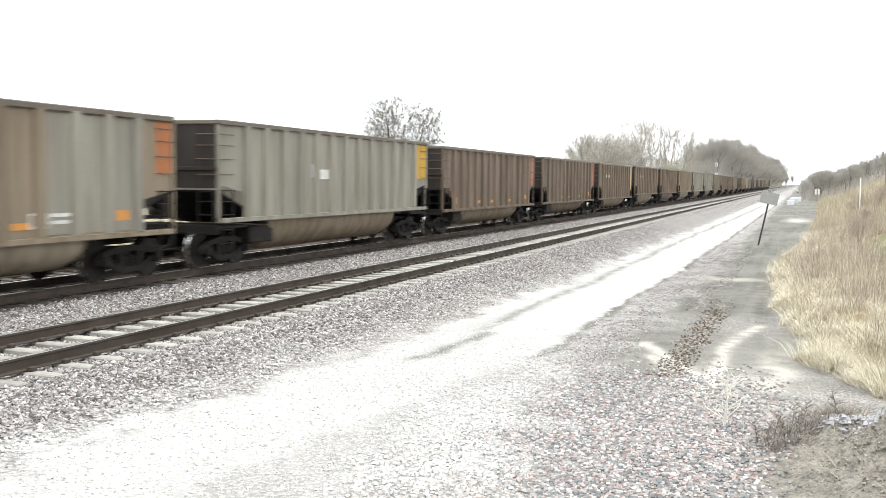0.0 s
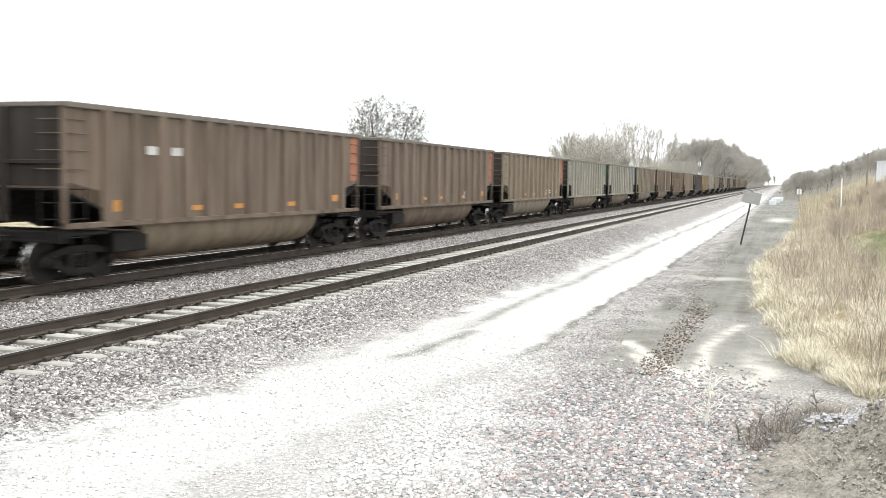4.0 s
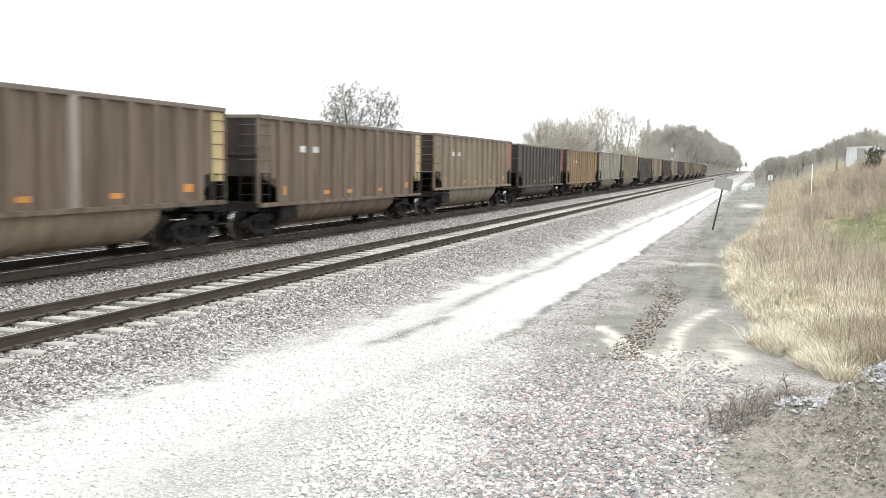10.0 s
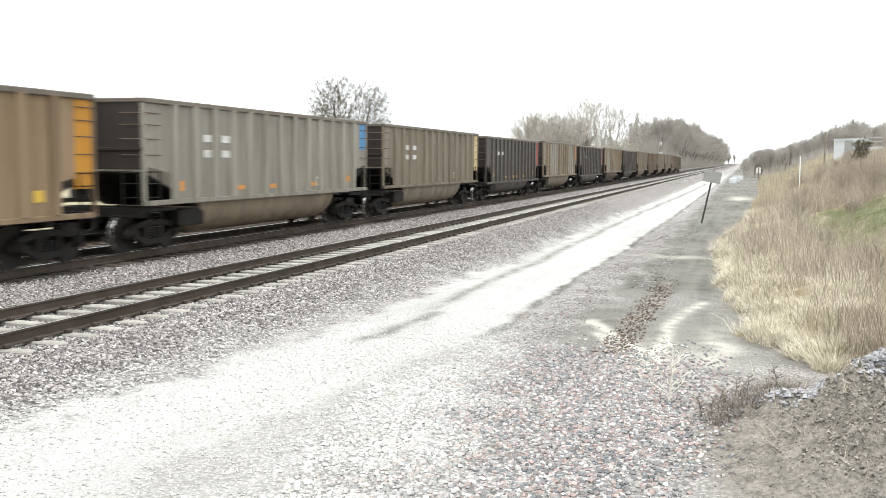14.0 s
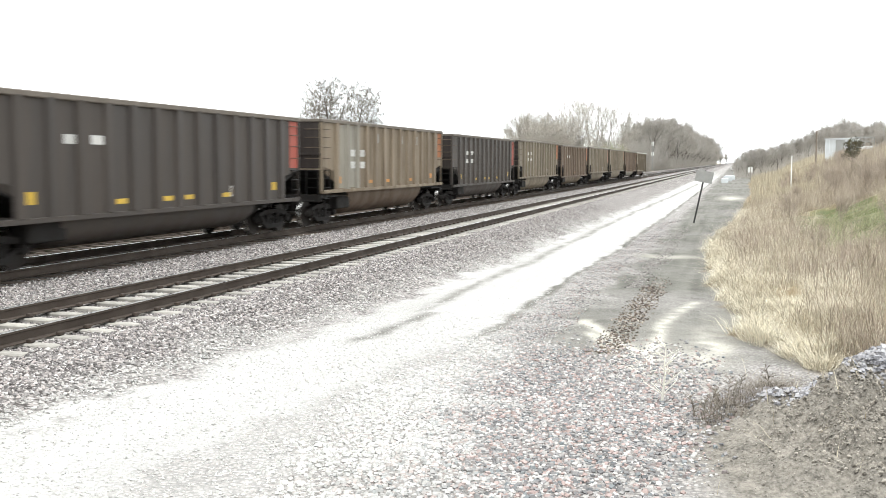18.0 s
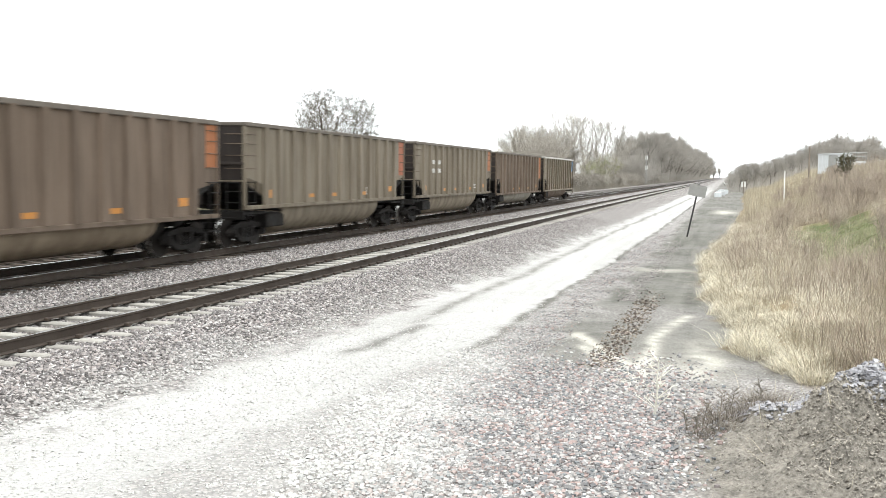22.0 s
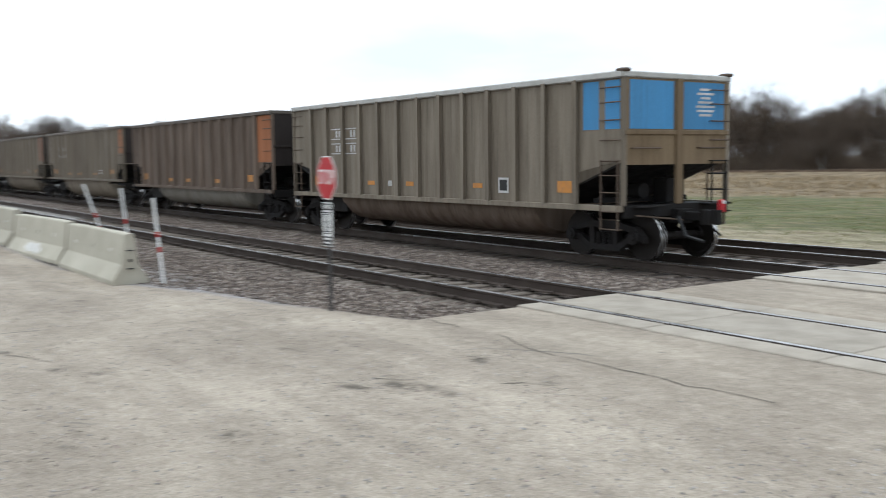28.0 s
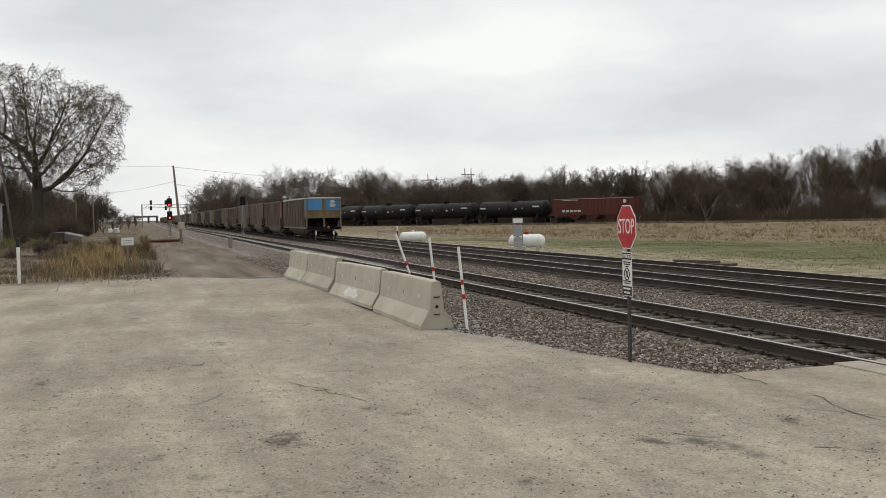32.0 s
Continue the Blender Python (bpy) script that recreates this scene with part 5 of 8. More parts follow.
# k counts cars forward from the last one: paint, end paint, top edge, markings, light posts, tub paint, words
CARS = {
    1: ("brown", "orange", D, OR_ROW, (), "grey", "brown coal car with an orange end and grey belly"),
    2: ("olive", "orange", D, LETTERS2 + OR_ROW + DATA, (), None, "olive-tan coal car with four white number panels"),
    3: ("olive", "salmon", D, OR_ROW + BOX, (), None, "dusty olive-tan coal car with a red end panel"),
    4: ("brown", "orange", D, LETTERS + OR_ROW, (), "tan", "dark dusty brown coal car with an orange end"),
    5: ("olive", "orange", D, LETTERS2 + BOX, (), None, "tan coal car with white number panels and orange end"),
    6: ("black", "red", D, LETTERS2 + YE_ROW, (), None, "black coal car with yellow reflectors and red end"),
    7: ("tan", "orange", D, LETTERS_LOW + OR_ROW + SQUARES, (1, 2), "umber", "patched tan coal car with white number panels"),
    8: ("black", "red", D, LETTERS + YE_ROW + BOX, (), None, "black coal car with a red end panel"),
    9: ("tan", "orange", D, OR_ROW, (2, 3, 4, 10, 11), None, "tan coal car with pale painted side posts"),
    10: ("black", "red", D, LETTERS + YE_ROW, (), None, "black coal car with red end and yellow reflectors"),
    11: ("olive", "cream", D, LETTERS2 + BOX, (), None, "tan coal car with white number panels and pale end"),
    12: ("grey", "blue", D, LETTERS2 + OR_ROW + BOX, (), None, "light grey coal car with a blue end panel"),
    13: ("rust", "amber", D, LETTERS + YE_ROW, (), None, "orange-brown rusty hopper car with amber end"),
    14: ("black", "red", D, YE_ROW + BOX + DATA, (), None, "black coal car with a bright red end panel"),
    15: ("tan", "salmon", D, LETTERS + OR_ROW, (), None, "dusty tan coal car with a faded red end"),
    16: ("brown", "cream", D, LETTERS + OR_ROW, (), None, "brown coal car with a cream end panel"),
    17: ("brown", "cream", D, LETTERS + OR_ROW, (7,), "tan", "brown coal car with one pale post and cream end"),
    18: ("olive", "red", D, OR_ROW + DATA, (), None, "olive-tan coal car with a red end panel"),
    19: ("grey", "blue", D, OR_ROW + BOX, (), None, "pale grey coal car with a light blue end"),
    20: ("grey", "green", D, YE_ROW + DATA, (), None, "pale grey coal car with a green end panel"),
    21: ("tan", "salmon", D, OR_ROW + DATA + BOX, (), None, "tan coal car with a salmon-red end panel"),
    22: ("brown", "salmon", D, OR_ROW + BOX, (), None, "dusty brown coal car with a faded red end"),
    23: ("brown", "salmon", D, LETTERS + OR_ROW, (), "tan", "brown coal car with white letters and red end"),
    24: ("brown", "cream", D, LETTERS, (), "tan", "brown coal car with two white panels"),
    25: ("brown", "salmon", D, OR_ROW, (), None, "brown coal car with orange reflectors"),
    26: ("brown", "salmon", D, OR_ROW, (), "tan", "brown ribbed coal car with a red end panel"),
    27: ("grey", "yellow", D, [(bay(4), 2.3, 0.7, 0.3, MARK_WHITE), (bay(4) - 0.5, 2.4, 0.5, 0.4, GREY_BOX)], (), None, "light grey coal car with a yellow end panel"),
    28: ("tan", "orange", D, OR_ROW + BOX + DATA, (10, 11, 12), None, "tan coal car with pale posts and an orange end"),
}
FILL = ("brown", "tan", "umber", "olive", "brown", "black", "umber", "tan")
ENDS = ("orange", "salmon", "red", "cream")
TRAIN = []
for k in range(0, 46):
    if k == 0:
        row = ("dusk", "dusk", A, [(bay(i), 1.42, 0.36, 0.11, MARK_ORANGE) for i in (3, 5, 8)] + [(1.52, 1.44, 0.32, 0.26, MARK_ORANGE), (bay(11) + 0.1, 1.44, 0.45, 0.24, MARK_ORANGE),
               (bay(4), 1.42, 0.17, 0.14, MARK_WHITE), (bay(9), 1.44, 0.36, 0.34, MARK_WHITE), (bay(9), 1.444, 0.27, 0.24, MARK_BLACK)],
               (), "brown", "grey-tan last coal car with blue end panels")
    elif k in CARS:
        row = CARS[k]
    else:
        row = (FILL[k % 8], ENDS[k % 4], D, (), (), None, "dusty coal car far along the train")
    car = coal_car(k, row[0], row[1], row[2], row[3], row[4], row[5], light=k > 28, keyed=k < 3, label=row[6])
    TRAIN.append(car)
    if k == 13:
        for o in [o for o in car.children if o.name.split(".")[0] == "belly_tub"]:
            bpy.data.objects.remove(o)
        part("hopper_chutes", hopper_chutes(), PAINT["rust"], car)

# the last car: number panels, blue panels on its end and the rear lamp
last = TRAIN[0]
y = -HALF - 0.022
for i in (1, 2):
    px = bay(i) - (0.0 if i == 1 else 0.12)
    for z in (2.77, 2.36):
        edge = Shape()
        for dz in (-0.14, 0.14):
            edge.box(px - 0.30, px + 0.30, y - 0.003, y + 0.004, z + dz - 0.016, z + dz + 0.016)
        part("number_panel", edge, MARK_WHITE, last, "thin white edges of a number panel")
        for dx in (-0.18, 0.02, 0.2):
            part("stencil_bar", Shape().box(px + dx - 0.05, px + dx + 0.04, y - 0.003, y + 0.004, z - 0.09, z + 0.09), PAINT["tan"] if dx < 0 else MARK_WHITE, last)
for a, b in ((-HALF + 0.12, -0.14), (0.14, HALF - 0.12)):
    part("end_panel", Shape().box(BODY + 0.022, BODY + 0.028, a, b, 2.57, 3.50), PAINT["blue"], last, "blue painted panel")
for a, b in ((0.10, 0.50), (0.68, 1.12)):
    part("end_panel", Shape().box(a, b, -0.019, 0.019, 2.57, 3.50), PAINT["blue"], last, "blue painted panel", m=FLIP @ pose(0, HALF, 0))
for i in range(7):
    w = (0.34, 0.5, 0.28, 0.42, 0.55, 0.5, 0.36)[i]
    part("stencil_line", Shape().box(BODY + 0.029, BODY + 0.032, 0.78 - w / 2, 0.78 + w / 2, 3.34 - i * 0.085, 3.385 - i * 0.085), MARK_WHITE, last)
for e in (-1, 1):
    part("corner_cap", Shape().box(BODY - 0.16, BODY + 0.10, e * HALF - 0.10, e * HALF + 0.10, 3.64, 3.71, 0.025), PAINT["umber"], last, "dark cap on the top corner")
    part("grab_iron", Shape().rod((BODY + 0.10, e * 0.55, 2.2), (BODY + 0.10, e * 1.3, 2.2), 0.016, n=5).rod((BODY + 0.10, e * 0.55, 2.2), (BODY, e * 0.55, 2.2), 0.014, n=4).rod((BODY + 0.10, e * 1.3, 2.2), (BODY, e * 1.3, 2.2), 0.014, n=4), PAINT["umber"], last)
for e in (-1, 1):
    part("cross_step", Shape().box(BODY - 0.02, BODY + 0.30, e * 0.95 - 0.35, e * 0.95 + 0.35, 1.06, 1.10, 0.01), UNDER, last)
    part("uncoupling_rod", Shape().rod((BODY + 0.22, e * 1.35, 0.92), (BODY + 0.34, e * 0.2, 0.80), 0.018, n=5), PAINT["umber"], last)
part("air_hose", Shape().rod((BODY + 0.35, -0.34, 0.86), (BODY + 0.62, -0.40, 0.50), 0.035).rod((BODY + 0.62, -0.40, 0.50), (BODY + 0.95, -0.30, 0.42), 0.035), SIGN_BLACK, last, "hanging black air hose")
part("end_label", Shape().box(-0.032, -0.024, -1.1, -0.55, 3.12, 3.44), SIGN_WHITE, last, "pale panel on the leading end")
for z in (3.34, 3.22):
    part("stencil_line", Shape().box(-0.035, -0.031, -1.05, -0.6, z - 0.03, z + 0.03), PAINT["blue"], last)
lamp = part("end_of_train_device", Shape().box(BODY + 0.9, BODY + 1.0, 0.13, 0.28, 0.95, 1.2, 0.02), SIGN_RED, last, "red end-of-train device on the coupler")
part("lamp_lens", Shape().rod((BODY + 1.0, 0.205, 1.15), (BODY + 1.02, 0.205, 1.15), 0.035, n=10), SIGN_WHITE, lamp)


# ---- trees, brush and grass ----
def branchwork(seed, height, trunk, fork, spread_deg, twigs, lengths, first=0.28, up=0.10, crook=0.16, stout=1.0, inner=0.18):
    """Limb segments (from, to, radius, radius, level) and twigs (from, to) of a bare tree."""
    r = random.Random(seed)
    limbs, fine = [], []
    last = len(fork)

    def grow(p, d, length, rad, level):
        bits = 5 if level < 2 else 3
        q, pts = p.copy(), [p.copy()]
        for i in range(bits):
            c = crook * (0.4 if level == 0 else 1.0)
            d = (d + Vector((r.gauss(0, c), r.gauss(0, c), r.gauss(up, c * 0.7)))).normalized()
            n = q + d * (length / bits)
            limbs.append((q.copy(), n.copy(), rad * (1 - 0.72 * i / bits), rad * (1 - 0.72 * (i + 1) / bits), level))
            q = n
            pts.append(q.copy())
        count = twigs if level == last else fork[level]
        for i in range(count):
            low = first if level == 0 else inner
            s = low + (1 - low) * (i + r.random()) / count
            j = min(int(s * bits), bits - 1)
            o = pts[j].lerp(pts[j + 1], min(1.0, s * bits - j))
            side = d.orthogonal().normalized()
            side.rotate(Matrix.Rotation(r.uniform(0, math.tau), 3, d))
            a = radians(spread_deg * r.uniform(0.6, 1.3))
            nd = (d * math.cos(a) + side * math.sin(a)).normalized()
            size = lengths[level + 1] * height * r.uniform(0.6, 1.15) * (1.2 - 0.55 * s)
            if level == last:
                e = o + nd * size
                fine.append((o, e))
                for _ in range(2):
                    k = r.uniform(0.25, 0.85)
                    g = (nd + Vector((r.gauss(0, 0.55), r.gauss(0, 0.55), r.gauss(0.1, 0.45)))).normalized()
                    fine.append((o.lerp(e, k), o.lerp(e, k) + g * size * r.uniform(0.35, 0.7)))
            else:
                grow(o, nd, size, rad * (1 - 0.7 * s) * r.uniform(0.5, 0.75) * (stout if level == 0 else 0.8), level + 1)

    grow(Vector((0, 0, 0)), Vector((0, 0, 1)), lengths[0] * height, trunk, 0)
    k = height / max(max(b.z for a, b, *_ in limbs), max(b.z for a, b in fine))
    return [(a * k, b * k, ra, rb, lv) for a, b, ra, rb, lv in limbs], [(a * k, b * k) for a, b in fine]


def forked(seed, height, trunk, levels, angle, ratio, bole, up=0.05, crook=0.10, third=0.35, shoots=3, inner=0.0):
    """A bare broadleaf crown: each limb parts into two or three at its tip, down to the twigs. Gives limbs and twigs."""
    r = random.Random(seed)
    limbs, fine = [], []

    def grow(p, d, length, rad, level):
        q = p.copy()
        for i in range(3):
            d = (d + Vector((r.gauss(0, crook), r.gauss(0, crook), r.gauss(up, crook * 0.6))) * (0.35 if level == 0 else 1.0)).normalized()
            n = q + d * length / 3
            limbs.append((q.copy(), n.copy(), rad * (1 - 0.10 * i), rad * (0.9 - 0.10 * i), level // 2))
            if level > levels - 3:
                side = Vector((r.gauss(0, 1), r.gauss(0, 1), r.gauss(0.2, 1))).normalized()
                fine.append((n.copy(), n + (d * 0.7 + side).normalized() * length * r.uniform(0.3, 0.6)))
            q = n
            if 0 < level < levels - 2 and r.random() < inner:
                side = Vector((r.gauss(0, 1), r.gauss(0, 1), r.gauss(0.3, 0.7))).normalized()
                grow(n.copy(), (d * 0.5 + side).normalized(), length * r.uniform(0.3, 0.5), rad * 0.3, max(level + 2, levels - 2))
        if level == levels:
            for _ in range(shoots):
                side = Vector((r.gauss(0, 1), r.gauss(0, 1), r.gauss(0.2, 1))).normalized()
                fine.append((q.copy(), q + (d + side * 0.7).normalized() * length * r.uniform(0.5, 0.9)))
            return
        count = 3 if level < 2 or r.random() < third else 2
        turn = r.uniform(0, math.tau)
        axis = d.orthogonal().normalized()
        for i in range(count):
            side = axis.copy()
            side.rotate(Matrix.Rotation(turn + i * math.tau / count + r.gauss(0, 0.35), 3, d))
            a = radians(angle * (0.5 if i == 0 and level else 1.0) * r.uniform(0.7, 1.3))
            grow(q, (d * math.cos(a) + side * math.sin(a)).normalized(), length * ratio * r.uniform(0.8, 1.15), rad * (0.74 if i == 0 else 0.60), level + 1)

    first = (1 - bole) * height * (1 - ratio) / (1 - ratio ** (levels + 1)) * 1.15
    grow(Vector((0, 0, 0)), Vector((0, 0, 1)), bole * height, trunk, 0) if bole * ratio * height > first * 0.6 else grow(Vector((0, 0, 0)), Vector((0, 0, 1)), first, trunk, 0)
    k = height / max(b.z for a, b in fine)
    return [(a * k, b * k, ra, rb, lv) for a, b, ra, rb, lv in limbs], [(a * k, b * k) for a, b in fine]


def forked_model(seed, height, trunk, twig_r, twig_mat, levels, angle, ratio, bole, leaves=None, leaf_size=0.05, bark=None, **more):
    limbs, fine = forked(seed, height, trunk, levels, angle, ratio, bole, **more)
    thick = [(a, b, max(ra, 0.015), max(rb, 0.012)) for a, b, ra, rb, lv in limbs if lv < 2]
    crown = [(a, b, max(ra, twig_r * 1.4), max(rb, twig_r * 1.2)) for a, b, ra, rb, lv in limbs if lv >= 2] + [(a, b, twig_r, twig_r * 0.5) for a, b in fine]
    buds = specks("foliage", [tuple(b) for a, b in fine[::3]], leaf_size, seed, leaves) if leaves else None
    return tube_mesh("trunk", thick, 7, bark or BARK), tube_mesh("crown", crown, 3, twig_mat), buds


def domed(seed, height, trunk, bole, wide, low, count, step_len, droop=0.0, lobes=9):
    """A full bare crown: limbs grow towards points spread through lobes of a dome. Gives limbs and twigs."""
    r = np.random.RandomState(seed)
    mid, tall = (1 + low) / 2 * height, (1 - low) / 2 * height
    turn = np.arange(lobes) * 2.4 + r.rand(lobes)
    up = np.linspace(-0.75, 0.8, lobes) + 0.1 * r.randn(lobes)
    out = np.sqrt(np.clip(1 - up ** 2, 0.12, 1)) * 0.62
    hubs = np.stack([out * np.cos(turn), out * np.sin(turn), up * 0.62], -1)
    p = r.randn(count, 3)
    p = p / np.linalg.norm(p, axis=1, keepdims=True) * (r.rand(count, 1) ** 0.45) * (0.36 if droop else 0.42)
    p = p + hubs[r.randint(0, lobes, count)]
    p = p[np.linalg.norm(p, axis=1) < 1.02]
    goals = p * np.array([wide * height, wide * height, tall]) + np.array([0, 0, mid])
    nodes = [np.array([0, 0, z]) for z in np.arange(0, bole * height + 0.01, step_len)]
    parent = [i - 1 for i in range(len(nodes))]
    near = np.full(len(goals), 1e9)
    who = np.zeros(len(goals), int)
    stall = np.zeros(len(goals), int)

    def look_at(first):
        for k in range(first, len(nodes)):
            d = np.linalg.norm(goals - nodes[k], axis=1)
            better = d < near
            near[better], who[better] = d[better], k

    look_at(len(nodes) - 1)
    for turn_no in range(220):
        if not len(goals):
            break
        first = len(nodes)
        for k in np.unique(who):
            mine = goals[who == k] - nodes[k]
            d = (mine / np.linalg.norm(mine, axis=1, keepdims=True)).mean(0)
            old = nodes[k] - nodes[parent[k]] if parent[k] >= 0 else np.array([0, 0, 1.0])
            d = d / (np.linalg.norm(d) + 1e-6) + 0.35 * old / (np.linalg.norm(old) + 1e-6) + 0.13 * r.randn(3)
            nodes.append(nodes[k] + step_len * d / (np.linalg.norm(d) + 1e-6))
            parent.append(k)
        before = near.copy()
        look_at(first)
        stall = np.where(near < before - 0.02 * step_len, 0, stall + 1)
        left = (near > step_len * 1.15) & (stall < 6)
        goals, near, who, stall = goals[left], near[left], who[left], stall[left]
    n = len(nodes)
    load = np.zeros(n)
    for k in range(n - 1, 0, -1):
        load[k] = max(load[k], 1.0)
        load[parent[k]] += load[k]
    load[0] = max(load[0], 1.0)
    rad = trunk * (load / load[0]) ** 0.56
    limbs, fine = [], []
    for k in range(1, n):
        a, b = Vector(nodes[parent[k]]), Vector(nodes[k])
        level = 0 if load[k] > load[0] * 0.02 else 3
        limbs.append((a, b, min(rad[parent[k]], rad[k] * 1.35), rad[k], level))
        if load[k] < 12:
            d = (b - a).normalized()
            for _ in range(2 if load[k] > 2 else 4):
                side = Vector(r.randn(3)).normalized()
                tip = b + (d * 0.8 + side * 0.8 - Vector((0, 0, droop))).normalized() * step_len * r.uniform(0.8, 2.0)
                fine.append((b, tip))
                for f in (0.45, 0.75):
                    side = Vector(r.randn(3)).normalized()
                    fork = b.lerp(tip, f)
                    fine.append((fork, fork + ((tip - b).normalized() + side * 0.9).normalized() * step_len * r.uniform(0.4, 0.9)))
    return limbs, fine


def domed_model(seed, height, trunk, twig_r, twig_mat, leaves=None, leaf_size=0.05, bark=None, **more):
    limbs, fine = domed(seed, height, trunk, **more)
    thick = [(a, b, max(ra, 0.015), max(rb, 0.012)) for a, b, ra, rb, lv in limbs if lv < 2]
    crown = [(a, b, max(ra, twig_r * 1.4), max(rb, twig_r * 1.2)) for a, b, ra, rb, lv in limbs if lv >= 2] + [(a, b, twig_r, twig_r * 0.5) for a, b in fine]
    buds = specks("foliage", [tuple(b) for a, b in fine[::3]], leaf_size, seed, leaves) if leaves else None
    return tube_mesh("trunk", thick, 7, bark or BARK), tube_mesh("crown", crown, 3, twig_mat), buds


def tubes(segments, sides):
    """Open tapered tubes, as arrays. segments: (from, to, r, r)."""
    a = np.array([s[0] for s in segments])
    b = np.array([s[1] for s in segments])
    ra = np.array([s[2] for s in segments])
    rb = np.array([s[3] for s in segments])
    d = b - a
    d = d / np.maximum(np.linalg.norm(d, axis=1, keepdims=True), 1e-6)
    h = np.where(np.abs(d[:, 2:3]) < 0.9, np.array([[0, 0, 1.0]]), np.array([[1.0, 0, 0]]))
    u = np.cross(d, h)
    u = u / np.linalg.norm(u, axis=1, keepdims=True)
    w = np.cross(d, u)
    ang = np.arange(sides) * math.tau / sides
    ring = u[:, None] * np.cos(ang)[None, :, None] + w[:, None] * np.sin(ang)[None, :, None]
    v = np.concatenate([a[:, None] + ring * ra[:, None, None], b[:, None] + ring * rb[:, None, None]], 1)
    i = np.arange(sides)
    j = (i + 1) % sides
    q = np.stack([i, j, j + sides, i + sides], -1)
    f = (q[None] + 2 * sides * np.arange(len(segments))[:, None, None]).reshape(-1, 4)
    return v.reshape(-1, 3), f


def tube_mesh(name, segments, sides, material):
    v, f = tubes(segments, sides)
    m = flat_mesh(name, v, f)
    m.materials.append(material)
    return m


def specks(name, points, size, seed, material):
    """Small leaf-like triangles pairs scattered round points."""
    r = np.random.RandomState(seed)
    p = np.asarray(points)
    n = len(p)
    a = r.randn(n, 3)
    a /= np.linalg.norm(a, axis=1, keepdims=True)
    b = np.cross(a, r.randn(n, 3))
    b /= np.linalg.norm(b, axis=1, keepdims=True)
    s = (size * (0.5 + r.rand(n)))[:, None]
    v = np.stack([p - a * s, p + b * s * 0.5, p + a * s, p - b * s * 0.5], 1).reshape(-1, 3)
    f = np.arange(4 * n).reshape(-1, 4)
    m = flat_mesh(name, v, f)
    m.materials.append(material)
    return m


def tree_model(seed, height, trunk, fork, spread_deg, twigs, lengths, twig_r, twig_mat, leaves=None, leaf_share=0.0, leaf_size=0.12, **more):
    limbs, fine = branchwork(seed, height, trunk, fork, spread_deg, twigs, lengths, **more)
    thick = [(a, b, max(ra, 0.015), max(rb, 0.012)) for a, b, ra, rb, lv in limbs if lv < 2]
    thin = [(a, b, max(ra, twig_r * 1.3), max(rb, twig_r), lv) for a, b, ra, rb, lv in limbs if lv >= 2]
    trunk_mesh = tube_mesh("trunk", thick, 7, BARK)
    crown = [s[:4] for s in thin] + [(a, b, twig_r, twig_r * 0.5) for a, b in fine]
    crown_mesh = tube_mesh("crown", crown, 3, twig_mat)
    leaf_mesh = None
    if leaves:
        r = random.Random(seed)
        pts = []
        for a, b in fine:
            if r.random() < leaf_share:
                pts += [tuple(a.lerp(b, r.random())) for _ in range(2)]
        leaf_mesh = specks("foliage", pts, leaf_size, seed, leaves)
    return trunk_mesh, crown_mesh, leaf_mesh


def plant_tree(model, x, y, size, turn, label, category="tree", group="", name="bare_tree", sink=0.15, wide=1.0):
    z = float(ground_z(x, y)) - sink
    t = thing(name, label, category, Matrix.LocRotScale((x, y, z), Euler((0, 0, radians(turn))), (size * wide, size * wide, size)), group)
    for key, mesh in zip(("trunk", "crown", "foliage"), model):
        if mesh:
            o = new(key, mesh)
            o.parent = t
            if category == "bush" or key != "trunk":
                tagged(o, kind="stuff")
    return t


TALL = (0.62, 0.52, 0.30, 0.16, 0.085)
LOW = (0.30, 0.75, 0.40, 0.22, 0.13)
ROUNDED = (0.46, 0.52, 0.33, 0.19, 0.10)
BIG = domed_model(4, 18.2, 0.62, 0.010, surface("fine_dark_brown_twig", (0.085, 0.07, 0.056), (0.055, 0.045, 0.037), 0.5, 2, 20, 0.95, bump=0), BUD, 0.07, bole=0.28, wide=0.56, low=0.18, count=3800, step_len=0.36, droop=0.35, lobes=13)
BUDDED = domed_model(9, 14.5, 0.32, 0.012, surface("grey_budding_twig", (0.15, 0.132, 0.11), (0.10, 0.086, 0.072), 0.5, 2, 20, 0.95, bump=0), bole=0.20, wide=0.46, low=0.22, count=2600, step_len=0.36, lobes=14)
WOODS = [tree_model(20 + i, 14.0, 0.20, (10, 6, 6), 36 + 4 * i, 5, ROUNDED, 0.014, TWIG, first=0.10 + 0.06 * i, up=0.09, stout=1.2) for i in range(4)]
UPRIGHT = [tree_model(30 + i, 14.0, 0.17, (10, 6, 5), 24 + 3 * i, 5, (0.66, 0.50, 0.28, 0.16, 0.09), 0.013, TWIG, first=0.08, up=0.16) for i in range(2)]
PALE = [forked_model(40 + i, 12.0, 0.13, 0.013, TWIG_PALE, 6, 13 + 3 * i, 0.82, 0.10, up=0.06, crook=0.13, third=0.3, bark=TWIG_HAZE, inner=0.8) for i in range(4)]
SLENDER = [forked_model(70 + i, 12.0, 0.12, 0.014, TWIG_HAZE, 5, 15 + 3 * i, 0.84, 0.16, up=0.05, crook=0.10, third=0.0, shoots=2, bark=TWIG_HAZE, inner=0.1) for i in range(3)]
# copies of the woodland trees, twigs greyed to stand in for haze
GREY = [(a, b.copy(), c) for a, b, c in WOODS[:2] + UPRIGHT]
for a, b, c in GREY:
    b.materials[0] = TWIG_HAZE
